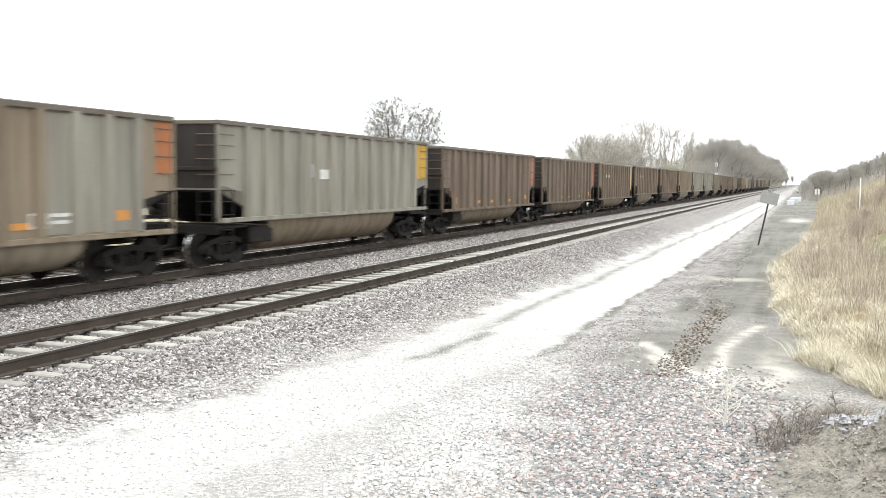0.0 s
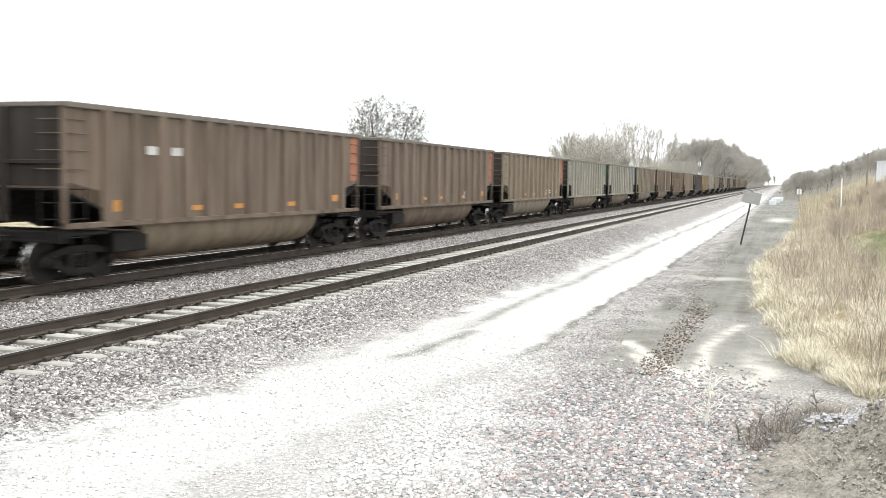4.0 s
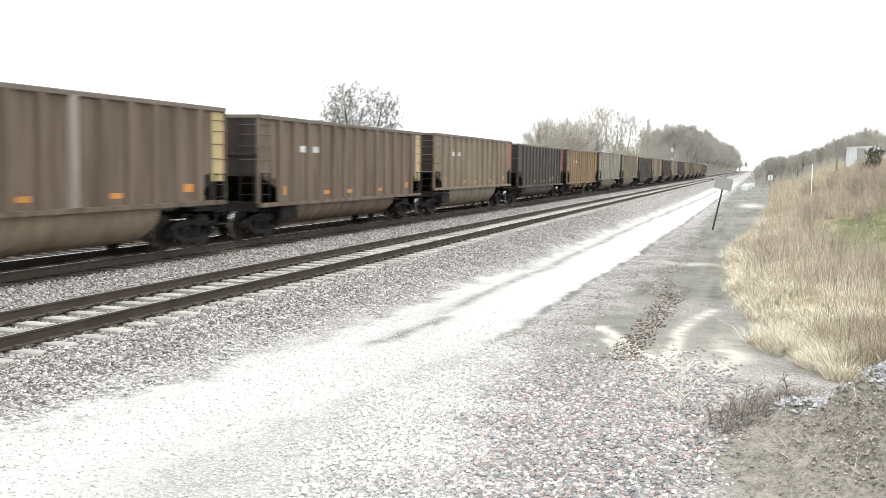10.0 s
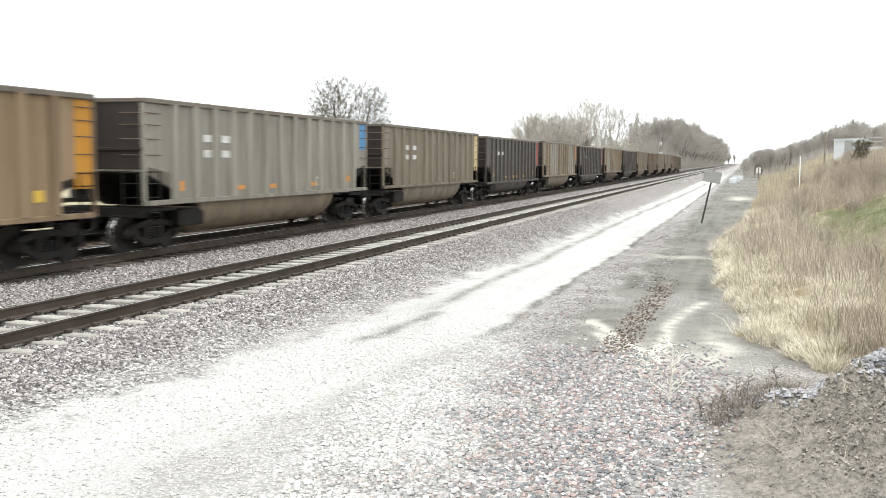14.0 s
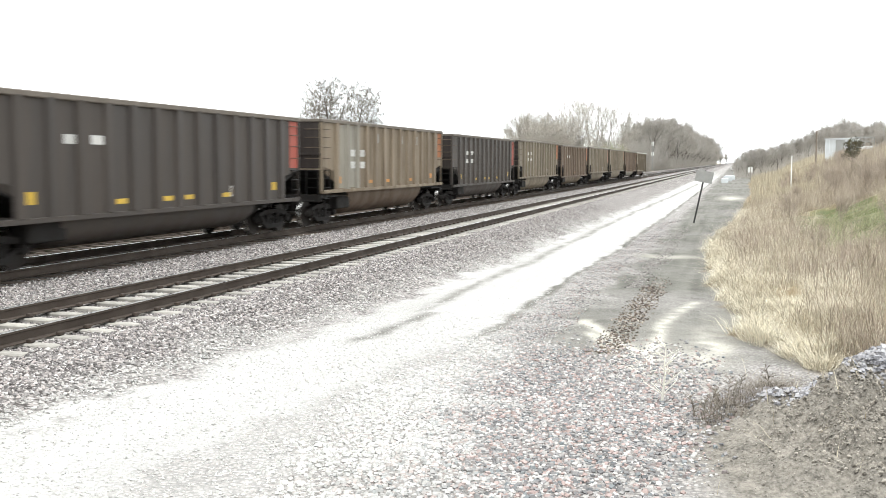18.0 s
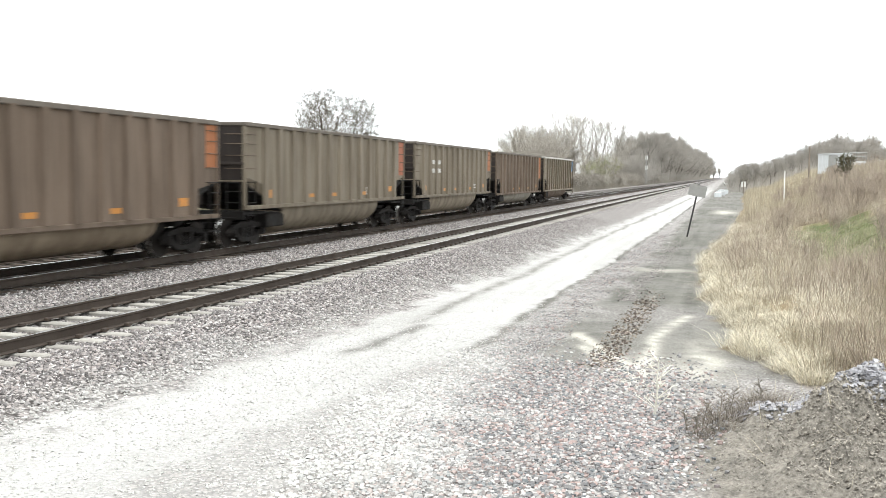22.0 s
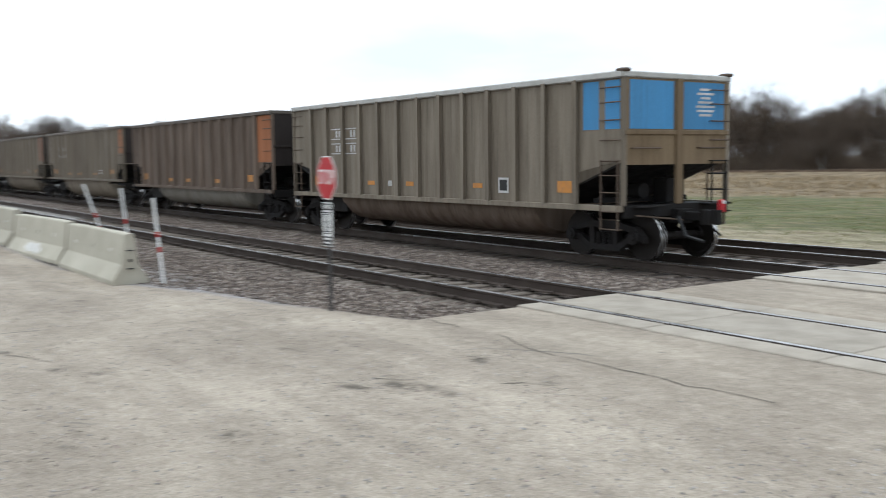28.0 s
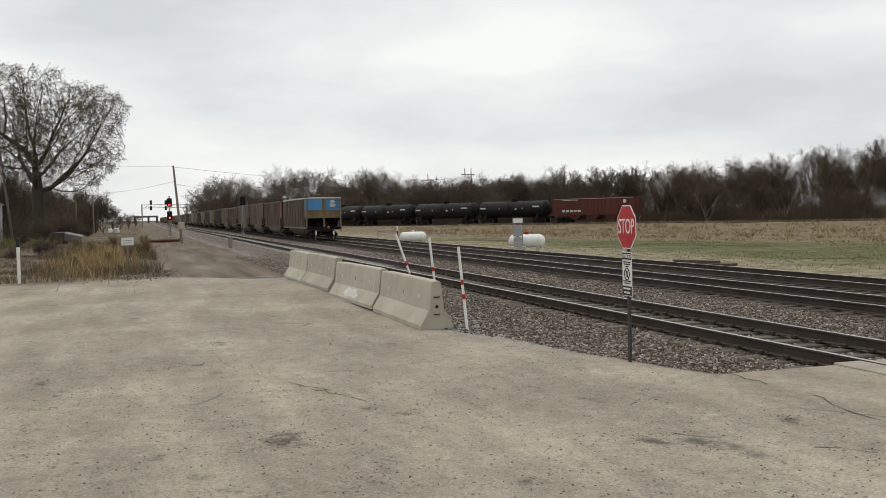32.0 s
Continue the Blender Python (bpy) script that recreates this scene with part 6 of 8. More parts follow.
FRESH = tree_model(50, 8.0, 0.12, (9, 6, 4), 44, 6, TALL, 0.012, TWIG_PALE, LEAF, 0.28, 0.085, first=0.12)
BRUSH = [tree_model(60 + i, 4.0, 0.04, (12, 7, 5), 46, 5, LOW, 0.008, TWIG, first=0.02, up=0.16) for i in range(3)]
BANK_BRUSH = tree_model(66, 2.2, 0.012, (10, 6), 34, 4, (0.5, 0.6, 0.35, 0.2), 0.0045, RUSSET, first=0.02, up=0.2)
BANK_BRUSH[0].materials[0] = RUSSET
WEEDY = tree_model(67, 2.2, 0.012, (12, 7), 36, 5, (0.5, 0.6, 0.35, 0.2), 0.006, surface("tawny_weed_stem", (0.21, 0.15, 0.085), (0.12, 0.085, 0.05), 0.6, 2, 20, 0.95, bump=0, vary=0.2), first=0.02, up=0.2)
# brush copies for the east, recoloured paler for distance haze
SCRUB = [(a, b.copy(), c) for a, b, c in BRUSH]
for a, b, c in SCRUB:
    a.materials[0] = TWIG_HAZE
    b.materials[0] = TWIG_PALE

plant_tree(BIG, -100.5, -9.2, 1.02, 30, "large bare spreading tree with fine twigs beside the lot", name="large_bare_tree", wide=0.93)
plant_tree(BUDDED, 138.0, 57.3, 1.16, 142, "solitary tree just coming into bud beyond the tracks", name="budding_tree", wide=0.93)

tr = random.Random(8)
# line of trees north of the tracks, to the east
for i in range(130):
    f = i / 130
    x = 130 * math.exp(2.42 * f) + tr.uniform(-4, 4)
    y = 27 + 9 * tr.random() - 3 * f
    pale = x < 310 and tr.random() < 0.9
    if math.degrees(math.atan2(y, x)) > 12.1:
        y = x * math.tan(radians(tr.uniform(9.5, 12.1)))
    if 186 < x < 312:
        h = float(np.interp(x, (186, 240, 312), (0.7, 0.75, 1.1))) * tr.uniform(0.7, 1.08)
        if tr.random() < 0.55:
            continue
    elif pale:
        h = float(np.interp(x, (118, 150, 186), (0.72, 0.92, 1.0))) * tr.uniform(0.85, 1.08)
    else:
        h = float(np.interp(x, (120, 214, 312, 343, 515, 1130, 1500), (0.5, 0.85, 1.2, 1.42, 1.78, 2.1, 2.1))) * tr.uniform(0.82, 1.1)
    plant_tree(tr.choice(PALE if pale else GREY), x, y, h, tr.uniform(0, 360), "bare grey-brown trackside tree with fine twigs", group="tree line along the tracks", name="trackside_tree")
for i in range(12):
    x = 152 + 130 * (i + 0.7 * tr.random()) / 12
    plant_tree(SLENDER[i % 3], x, x * math.tan(radians(float(np.interp(x, (152, 282), (11.2, 6.2))))) + tr.uniform(-2, 2), float(np.interp(x, (152, 190, 205, 282), (0.98, 1.12, 1.5, 1.75))) * tr.uniform(0.86, 1.06), tr.uniform(0, 360),
               "tall slender bare tree rising above the trackside brush", group="tree line along the tracks", name="slender_tree")
for x, y, s in ((196, 26.0, 0.8), (215, 26.0, 1.0)):
    plant_tree(FRESH, x, y, s, 30 * s, "small tree with fresh yellow-green leaves", group="tree line along the tracks", name="leafing_tree")
for i in range(70):
    x = 440 * math.exp(1.7 * i / 70) + tr.uniform(-9, 9)
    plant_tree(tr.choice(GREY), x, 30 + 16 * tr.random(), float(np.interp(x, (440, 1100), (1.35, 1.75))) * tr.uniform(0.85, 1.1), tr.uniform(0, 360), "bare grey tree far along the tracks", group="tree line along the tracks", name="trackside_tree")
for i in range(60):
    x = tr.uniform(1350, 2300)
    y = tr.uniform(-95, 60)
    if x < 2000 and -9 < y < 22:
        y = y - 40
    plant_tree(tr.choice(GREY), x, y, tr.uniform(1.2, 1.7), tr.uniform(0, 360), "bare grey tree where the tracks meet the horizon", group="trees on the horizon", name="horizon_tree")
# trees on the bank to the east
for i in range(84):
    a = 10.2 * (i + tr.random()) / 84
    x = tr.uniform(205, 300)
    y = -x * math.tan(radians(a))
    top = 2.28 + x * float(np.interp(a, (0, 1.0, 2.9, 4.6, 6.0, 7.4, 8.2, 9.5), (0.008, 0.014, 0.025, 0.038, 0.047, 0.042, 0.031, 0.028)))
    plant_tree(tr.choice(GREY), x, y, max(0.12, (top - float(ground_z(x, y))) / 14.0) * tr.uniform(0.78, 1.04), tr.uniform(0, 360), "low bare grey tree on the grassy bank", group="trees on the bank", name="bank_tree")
# woods behind the far railway bank


def beyond_bank(s, d):
    """A place s metres along the far bank from the hopper car and d metres behind it."""
    return -149 + 0.83 * s - 0.56 * d, 72 + 0.56 * s + 0.83 * d


for i in range(300):
    f = i / 300
    x, y = beyond_bank(-75 + 380 * f + tr.uniform(-3, 3), 12 + 46 * tr.random() ** 1.3)
    plant_tree(tr.choice(WOODS + UPRIGHT), x, y, (0.72 + 0.30 * min(1, 1.7 * f)) * tr.uniform(0.74, 1.12), tr.uniform(0, 360), "bare brown tree at the edge of the woods", group="woods behind the far bank", name="woodland_tree")


def far_tree(bearing, distance, top, model, turn, label="tall bare spreading tree beyond the main track"):
    """A tree on a bearing west of north, as tall as the angle of its top asks."""
    x, y = -0.7 - distance * math.sin(radians(bearing)), 0.2 + distance * math.cos(radians(bearing))
    height = 2.03 + distance * math.tan(radians(top)) - float(ground_z(x, y))
    plant_tree(model, x, y, height / 14.0, turn, label, group="trees beyond the main track")


for i, (b, d, t) in enumerate(((86.6, 300, 2.2), (85.9, 290, 2.6), (84.9, 285, 2.65), (84.0, 300, 2.3), (82.6, 262, 2.9), (81.5, 255, 3.15), (80.6, 262, 3.0), (79.6, 280, 2.5), (78.3, 250, 2.7), (77.5, 236, 3.0), (76.4, 240, 2.9), (75.4, 255, 2.3), (74.5, 270, 1.6), (73.4, 275, 1.5), (72.3, 262, 1.8), (71.3, 255, 2.0), (70.5, 258, 1.9), (69.4, 270, 1.5))):
    far_tree(b, d, t, WOODS[(i * 3) % 4], 47 * i)
for i in range(46):
    far_tree(69 + 18.4 * (i + tr.random()) / 46, tr.uniform(262, 330), tr.uniform(1.0, 1.7), tr.choice(WOODS), tr.uniform(0, 360), "low bare tree filling the woods edge")
# trees and brush to the south-west
for i in range(80):
    x = -112 - 190 * tr.random()
    y = -9 - 34 * tr.random() + 0.012 * (x + 112)
    plant_tree(tr.choice(WOODS + UPRIGHT), x, y, tr.uniform(0.42, 0.72), tr.uniform(0, 360), "bare tree in the thicket beyond the lot", group="thicket beyond the lot", name="thicket_tree")
for b, d, t in ((92.9, 175, 1.2), (92.5, 178, 1.45), (92.1, 176, 1.4), (91.6, 180, 1.1), (91.2, 260, 0.5), (90.8, 275, 0.55), (90.4, 290, 0.45), (93.6, 165, 1.6), (94.3, 160, 2.2), (95.2, 158, 2.6), (96.2, 155, 2.4)):
    far_tree(b, d, t, WOODS[int(b * 10) % 4], 30 * b, "dark rounded bare shrub tree beyond the lot")
# brush
for i in range(90):
    f = i / 90
    plant_tree(tr.choice(SCRUB), 116 + 260 * f ** 1.4 + tr.uniform(-3, 3), 23.8 + 4 * tr.random(), tr.uniform(0.6, 1.15), tr.uniform(0, 360), "tangled bare brush beside the tracks", "bush", "trackside brush", "brush", 0.05)
def field_place(a, d):
    """A place a degrees north of east and d metres from the lot."""
    return d * math.cos(radians(a)), d * math.sin(radians(a))


for i in range(44):
    plant_tree(tr.choice(SCRUB), *field_place(tr.uniform(16.6, 24.0), tr.uniform(105, 150)), tr.uniform(0.85, 1.5), tr.uniform(0, 360), "tall tangled bare brush in the field", "bush", "field brush", "brush", 0.05)
for i in range(46):
    plant_tree(tr.choice(SCRUB), *field_place(tr.uniform(12.6, 17.5), tr.uniform(125, 175)), tr.uniform(0.5, 0.85), tr.uniform(0, 360), "low tangled bare brush in the field", "bush", "field brush", "brush", 0.05)
for i in range(70):
    f = i / 70
    x, y = beyond_bank(-75 + 380 * f + tr.uniform(-2, 2), 7 + 12 * tr.random())
    plant_tree(tr.choice(BRUSH), x, y, tr.uniform(1.2, 2.1), tr.uniform(0, 360), "brown brush at the foot of the woods", "bush", "brush below the woods", "brush", 0.05)
for x, y, s in ((-49, -1.4, 0.26), (-53, -0.6, 0.3), (-57, -0.1, 0.28), (-61, 0.3, 0.32), (-55, -2.4, 0.3), (-66, 0.4, 0.35), (-60, -3.4, 0.35), (-47, -2.8, 0.22), (-72, 0.2, 0.4), (-64, -1.6, 0.36)):
    plant_tree(WEEDY, x, y, s * 1.6, 70 * x, "tawny dry weed bush on the waste ground", "bush", "waste ground brush", "brush", 0.05)
for i in range(26):
    plant_tree(tr.choice(BRUSH), -45 - 32 * tr.random(), -3.6 - 12 * tr.random(), tr.uniform(0.14, 0.3), tr.uniform(0, 360), "low tangle of dead stems on the waste ground", "bush", "waste ground brush", "brush", 0.05)
for i in range(46):
    x = -66 - 95 * tr.random()
    plant_tree(tr.choice(BRUSH), x, -6 - 22 * tr.random(), tr.uniform(0.3, 0.75), tr.uniform(0, 360), "tangled bare brush on the waste ground", "bush", "waste ground brush", "brush", 0.05)
for i in range(30):
    x = 24 + 80 * tr.random() ** 1.5
    plant_tree(BANK_BRUSH, x, float(verge_edge(x)) - 2.2 - 6.5 * tr.random(), tr.uniform(0.4, 0.9), tr.uniform(0, 360), "dry straw-coloured shrub on the bank", "bush", "bank shrubs", "brush", 0.05)


def undergrowth(label, seed, x, y, height, r, material):
    """A belt of thin leaning stems, too many to count."""
    rs = np.random.RandomState(seed)
    n = len(x)
    z = ground_z(x, y) - 0.1
    h = height * (0.35 + 0.75 * rs.rand(n) ** 1.5) * np.clip(0.8 + 0.45 * wobble(x, y, 0.25, seed), 0.3, 1.3)
    a = np.stack([x, y, z], -1)
    b = a + np.stack([0.28 * h * rs.randn(n), 0.28 * h * rs.randn(n), h], -1)
    m = tube_mesh("undergrowth", list(zip(a, b, np.full(n, r), np.full(n, r * 0.4))), 3, material)
    return tagged(new("undergrowth", m), label, "brush", kind="stuff")


ru = np.random.RandomState(95)
bs, bd = -80 + 390 * ru.rand(72000), 7 + 24 * ru.rand(72000) ** 1.5
undergrowth("dense brown undergrowth at the foot of the woods", 96, *beyond_bank(bs, bd), 6.2, 0.020, TWIG)
ux = -103 - 120 * ru.rand(22000)
undergrowth("dark undergrowth in the thicket beyond the lot", 97, ux, -9.0 - 26 * ru.rand(22000) ** 1.3, 5.2, 0.016, TWIG)
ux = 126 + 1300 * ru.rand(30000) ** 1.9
undergrowth("pale grey undergrowth below the trackside trees", 98, ux, 23.6 + (np.minimum(35.5, ux * math.tan(radians(12.2))) - 23.6) * ru.rand(30000), 3.6, 0.013, TWIG_HAZE)
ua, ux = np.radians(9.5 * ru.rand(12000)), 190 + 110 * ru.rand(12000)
undergrowth("grey undergrowth below the bank trees", 99, ux, -ux * np.tan(ua), 3.2, 0.016, TWIG_HAZE)
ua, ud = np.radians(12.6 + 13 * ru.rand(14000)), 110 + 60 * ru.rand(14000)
undergrowth("grey brush in the field beyond the tracks", 102, ud * np.cos(ua), ud * np.sin(ua), 2.5, 0.014, TWIG_HAZE)
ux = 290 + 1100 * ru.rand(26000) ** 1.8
undergrowth("grey thicket below the distant trackside trees", 103, ux, 23.8 + 9 * ru.rand(26000), 9.0, 0.03, TWIG_HAZE)
ux = 40 + 62 * ru.rand(5200)
undergrowth("tall russet weed stems on the upper bank", 101, ux, -3.5 - ux * 0.02 - 7 * ru.rand(5200), 1.5, 0.006, RUSSET)


def blades(name, label, seed, x, y, height, width, material, lean=0.35):
    """Grass blades: bent, tapered strips that stand on the ground."""
    r = np.random.RandomState(seed)
    n = len(x)
    z = ground_z(x, y) - 0.03
    h = height * (0.55 + 0.6 * r.rand(n))
    a = r.rand(n) * math.tau
    dx, dy = np.cos(a), np.sin(a)
    b = r.rand(n) * math.tau
    lx, ly = np.cos(b) * lean * h * r.rand(n), np.sin(b) * lean * h * r.rand(n)
    v = np.empty((n, 5, 3))
    for i, (s, w, bend) in enumerate(((0, 1, 0), (0, -1, 0), (0.55, 0.7, 0.35), (0.55, -0.7, 0.35), (1.0, 0, 1.0))):
        v[:, i, 0] = x + dx * width * w + lx * bend
        v[:, i, 1] = y + dy * width * w + ly * bend
        v[:, i, 2] = z + h * s
    tri = np.array([(0, 1, 3), (0, 3, 2), (2, 3, 4)])
    f = (tri[None] + 5 * np.arange(n)[:, None, None]).reshape(-1, 3)
    m = flat_mesh(name, v.reshape(-1, 3), f)
    m.materials.append(material)
    return tagged(new(name, m), label, "grass", kind="stuff")


def clumped(seed, n, x0, x1, y0, y1, cut, power=1.6, scale=1.4):
    r = np.random.RandomState(seed)
    x = x0 + (x1 - x0) * r.rand(n) ** power
    y = y0 + (y1 - y0) * r.rand(n)
    keep = wobble(x, y, scale, seed + 1) + 0.35 * r.randn(n) > cut
    return x[keep], y[keep]


def bank_only(p, inset=0.0, short=True):
    x, y = p
    keep = (y < verge_edge(x) - inset) & (x > 12.6 + 0.7 * np.clip(-y - 0.5, 0, 4))
    keep &= (meadow(x, y) < 0.3) | (np.random.RandomState(5).rand(len(x)) < 0.08) if short else True
    return x[keep], y[keep]


def tufts(name, label, seed, centres, per, height, width, material, radius=0.14, splay=0.7, nod=0.5):
    """Tufts of bent grass: the blades of one tuft share its height and the way it leans."""
    r = np.random.RandomState(seed)
    cx, cy = centres
    k = len(cx)
    size = 0.5 + 0.9 * r.rand(k) ** 1.4
    wind = r.rand(k) * math.tau
    n = k * per
    who = np.repeat(np.arange(k), per)
    a = r.rand(n) * math.tau
    d = radius * np.sqrt(r.rand(n)) * size[who]
    x, y = cx[who] + d * np.cos(a), cy[who] + d * np.sin(a)
    z = ground_z(x, y) - 0.03
    h = height * size[who] * (0.45 + 0.65 * r.rand(n))
    lx = h * (splay * np.cos(a) * r.rand(n) + nod * np.cos(wind[who]) + 0.42 * r.randn(n))
    ly = h * (splay * np.sin(a) * r.rand(n) + nod * np.sin(wind[who]) + 0.42 * r.randn(n))
    b = r.rand(n) * math.tau
    dx, dy = np.cos(b) * width, np.sin(b) * width
    v = np.empty((n, 5, 3))
    for i, (up, w, bend) in enumerate(((0, 1, 0), (0, -1, 0), (0.62, 0.75, 0.32), (0.62, -0.75, 0.32), (0.92, 0, 1.0))):
        v[:, i, 0] = x + dx * w + lx * bend
        v[:, i, 1] = y + dy * w + ly * bend
        v[:, i, 2] = z + h * up
    tri = np.array([(0, 1, 3), (0, 3, 2), (2, 3, 4)])
    m = flat_mesh(name, v.reshape(-1, 3), (tri[None] + 5 * np.arange(n)[:, None, None]).reshape(-1, 3))
    m.materials.append(material)
    return tagged(new(name, m), label, "grass", kind="stuff")


tufts("dry_grass", "tall pale straw-coloured grass in clumps on the bank", 72, bank_only(clumped(71, 6500, 12.5, 75, -9, 0.9, -0.55, 1.6), 0.12), 30, 0.40, 0.0036, STRAW)
tufts("dry_grass", "bleached straw bent over the foot of the bank", 73, bank_only(clumped(70, 9000, 12.8, 60, -2.2, 0.9, -0.3, 1.5, 1.9), 0.02), 26, 0.26, 0.0036, STRAW_WHITE, 0.12, 1.0, 1.1)
tufts("dry_weeds", "tall russet dry weeds standing in the grass", 74, bank_only(clumped(69, 4200, 13.0, 70, -7, 0.2, -0.05, 1.5, 0.7), 0.5), 16, 0.74, 0.0028, RUSSET, 0.22, 0.28, 0.15)
tufts("dry_weeds", "brown dead weed stalks in dark thickets on the bank", 75, bank_only(clumped(68, 2600, 13.6, 50, -8, -0.2, 0.15, 1.7, 0.6), 0.7), 16, 0.80, 0.0032,
      surface("brown_dead_stalk", (0.33, 0.272, 0.215), (0.20, 0.16, 0.125), 0.7, 0.6, 20, 0.95, bump=0, vary=0.3, island=True), 0.26, 0.4, 0.2)
gx9 = bank_only(clumped(88, 14000, 20, 70, -8, -0.5, 0.3, 1.3, 0.5), 1.0)
blades("dry_weeds", "tall pale seed stalks above the grass", 89, *gx9, 0.95, 0.0035, STRAW, 0.5)
gx3 = bank_only(clumped(75, 70000, 16, 36, -6.6, -2.2, -2.0, 1.1, 0.4), 0.6, False)
gx3 = tuple(v[meadow(*gx3) > 0.35] for v in gx3)
blades("green_grass", "fresh green grass patch on the bank", 76, *gx3, 0.14, 0.006, MEADOW, 0.9)
gx4 = clumped(77, 76000, -38.5, -84, -17, 0.9, 0.05, 1.3, 0.7)
blades("dry_grass", "short brown dead weeds on the waste ground", 78, *gx4, 0.18 + 0.55 * np.clip(wobble(*gx4, 0.6, 33) + 0.2, 0, 1.2), 0.009, surface("dark_dead_stalk", (0.15, 0.118, 0.08), (0.075, 0.058, 0.04), 0.7, 0.6, 20, 0.95, bump=0, vary=0.4, island=True), 1.6)
r5 = np.random.RandomState(79)
blades("dry_grass", "golden tuft of dry grass near the small sign", 80, -53 + 5.0 * r5.randn(12000), -2.0 + 0.8 * r5.randn(12000), 0.3 + 0.65 * r5.rand(12000) ** 2, 0.010, surface("golden_dry_grass", (0.34, 0.25, 0.12), (0.19, 0.135, 0.07), 0.8, 0.5, 20, 0.95, bump=0, vary=0.4, island=True), 1.0)
gx6 = clumped(81, 40000, 62, 190, -17, 0.2, -0.3, 1.2, 0.5)
on_bank_side = gx6[1] < verge_edge(gx6[0]) - 0.3
gx6 = (gx6[0][on_bank_side], gx6[1][on_bank_side])
blades("dry_grass", "distant pale grass along the road bank", 82, *gx6, 0.8, 0.014, STRAW)
r7 = np.random.RandomState(83)
fx = -170 + 190 * r7.rand(90000)
fy = 38 + 70 * r7.rand(90000)
keep = (fy < bank_line(fx) - 4.0) & (fy > 47 + 0.4 * (fx + 71) + 3.0 * wobble(fx, fy, 0.5, 23) + 2 * r7.randn(90000)) & (wobble(fx, fy, 0.9, 29) + 0.3 * r7.randn(90000) > 0.1)
blades("dry_grass", "rough straw-coloured grass below the far railway bank", 84, fx[keep], fy[keep], 0.20 + 0.5 * np.clip(wobble(fx[keep], fy[keep], 0.45, 29) + 0.1, 0, 1), 0.042, surface("matted_straw", (0.31, 0.238, 0.142), (0.16, 0.118, 0.07), 0.8, 0.3, 20, 0.95, bump=0, vary=0.4, island=True), 2.2)
bx = -170 + 190 * r7.rand(30000)
by = bank_line(bx) - 5.0 + 4.5 * r7.rand(30000)
blades("dry_weeds", "short red-brown dead weeds on the far railway bank", 94, bx, by, 0.3, 0.09, surface("red_brown_dead_weed", (0.20, 0.145, 0.105), (0.11, 0.077, 0.055), 0.8, 0.3, 20, 0.95, bump=0, vary=0.35, island=True), 1.6)
fx = -130 + 122 * r7.rand(110000)
fy = 24.2 + 30 * r7.rand(110000)
keep = (wobble(fx, fy, 0.35, 24) + 0.5 * r7.randn(110000) > -0.1) & (fy < 47 + 0.4 * (fx + 71)) & (r7.rand(110000) < step(24, 38, fy) + 0.12)
blades("green_grass", "short green grass in the field", 85, fx[keep], fy[keep], 0.10, 0.022, GREEN_GRASS, 0.9)
r9 = np.random.RandomState(90)
blades("dead_stalks", "broken straw stalks strewn over the soil mound", 91, 10.4 + 1.4 * r9.randn(600), -1.9 + 0.7 * r9.randn(600), 0.22, 0.003, STRAW, 3.0)
blades("weed_patch", "dark green weeds before the thicket", 92, -96 + 2.6 * r9.randn(5000), -9.4 + 0.9 * r9.randn(5000), 0.8, 0.03, GREEN_GRASS, 0.8)
rb = 9.3 + 2.4 * r9.rand(1500)
blades("bramble_tangle", "dark tangle of dry brambles over the ditch edge", 93, rb, 0.24 - 0.30 * (rb - 9.0) + 0.12 * r9.randn(1500), 0.20, 0.003, BRAMBLE, 3.2)


# ---- things beside the tracks ----
def gz(x, y):
    return float(ground_z(x, y))


def octagon(r):
    return [(r * math.cos(math.pi / 8 + i * math.pi / 4) / math.cos(math.pi / 8), r * math.sin(math.pi / 8 + i * math.pi / 4) / math.cos(math.pi / 8)) for i in range(8)]


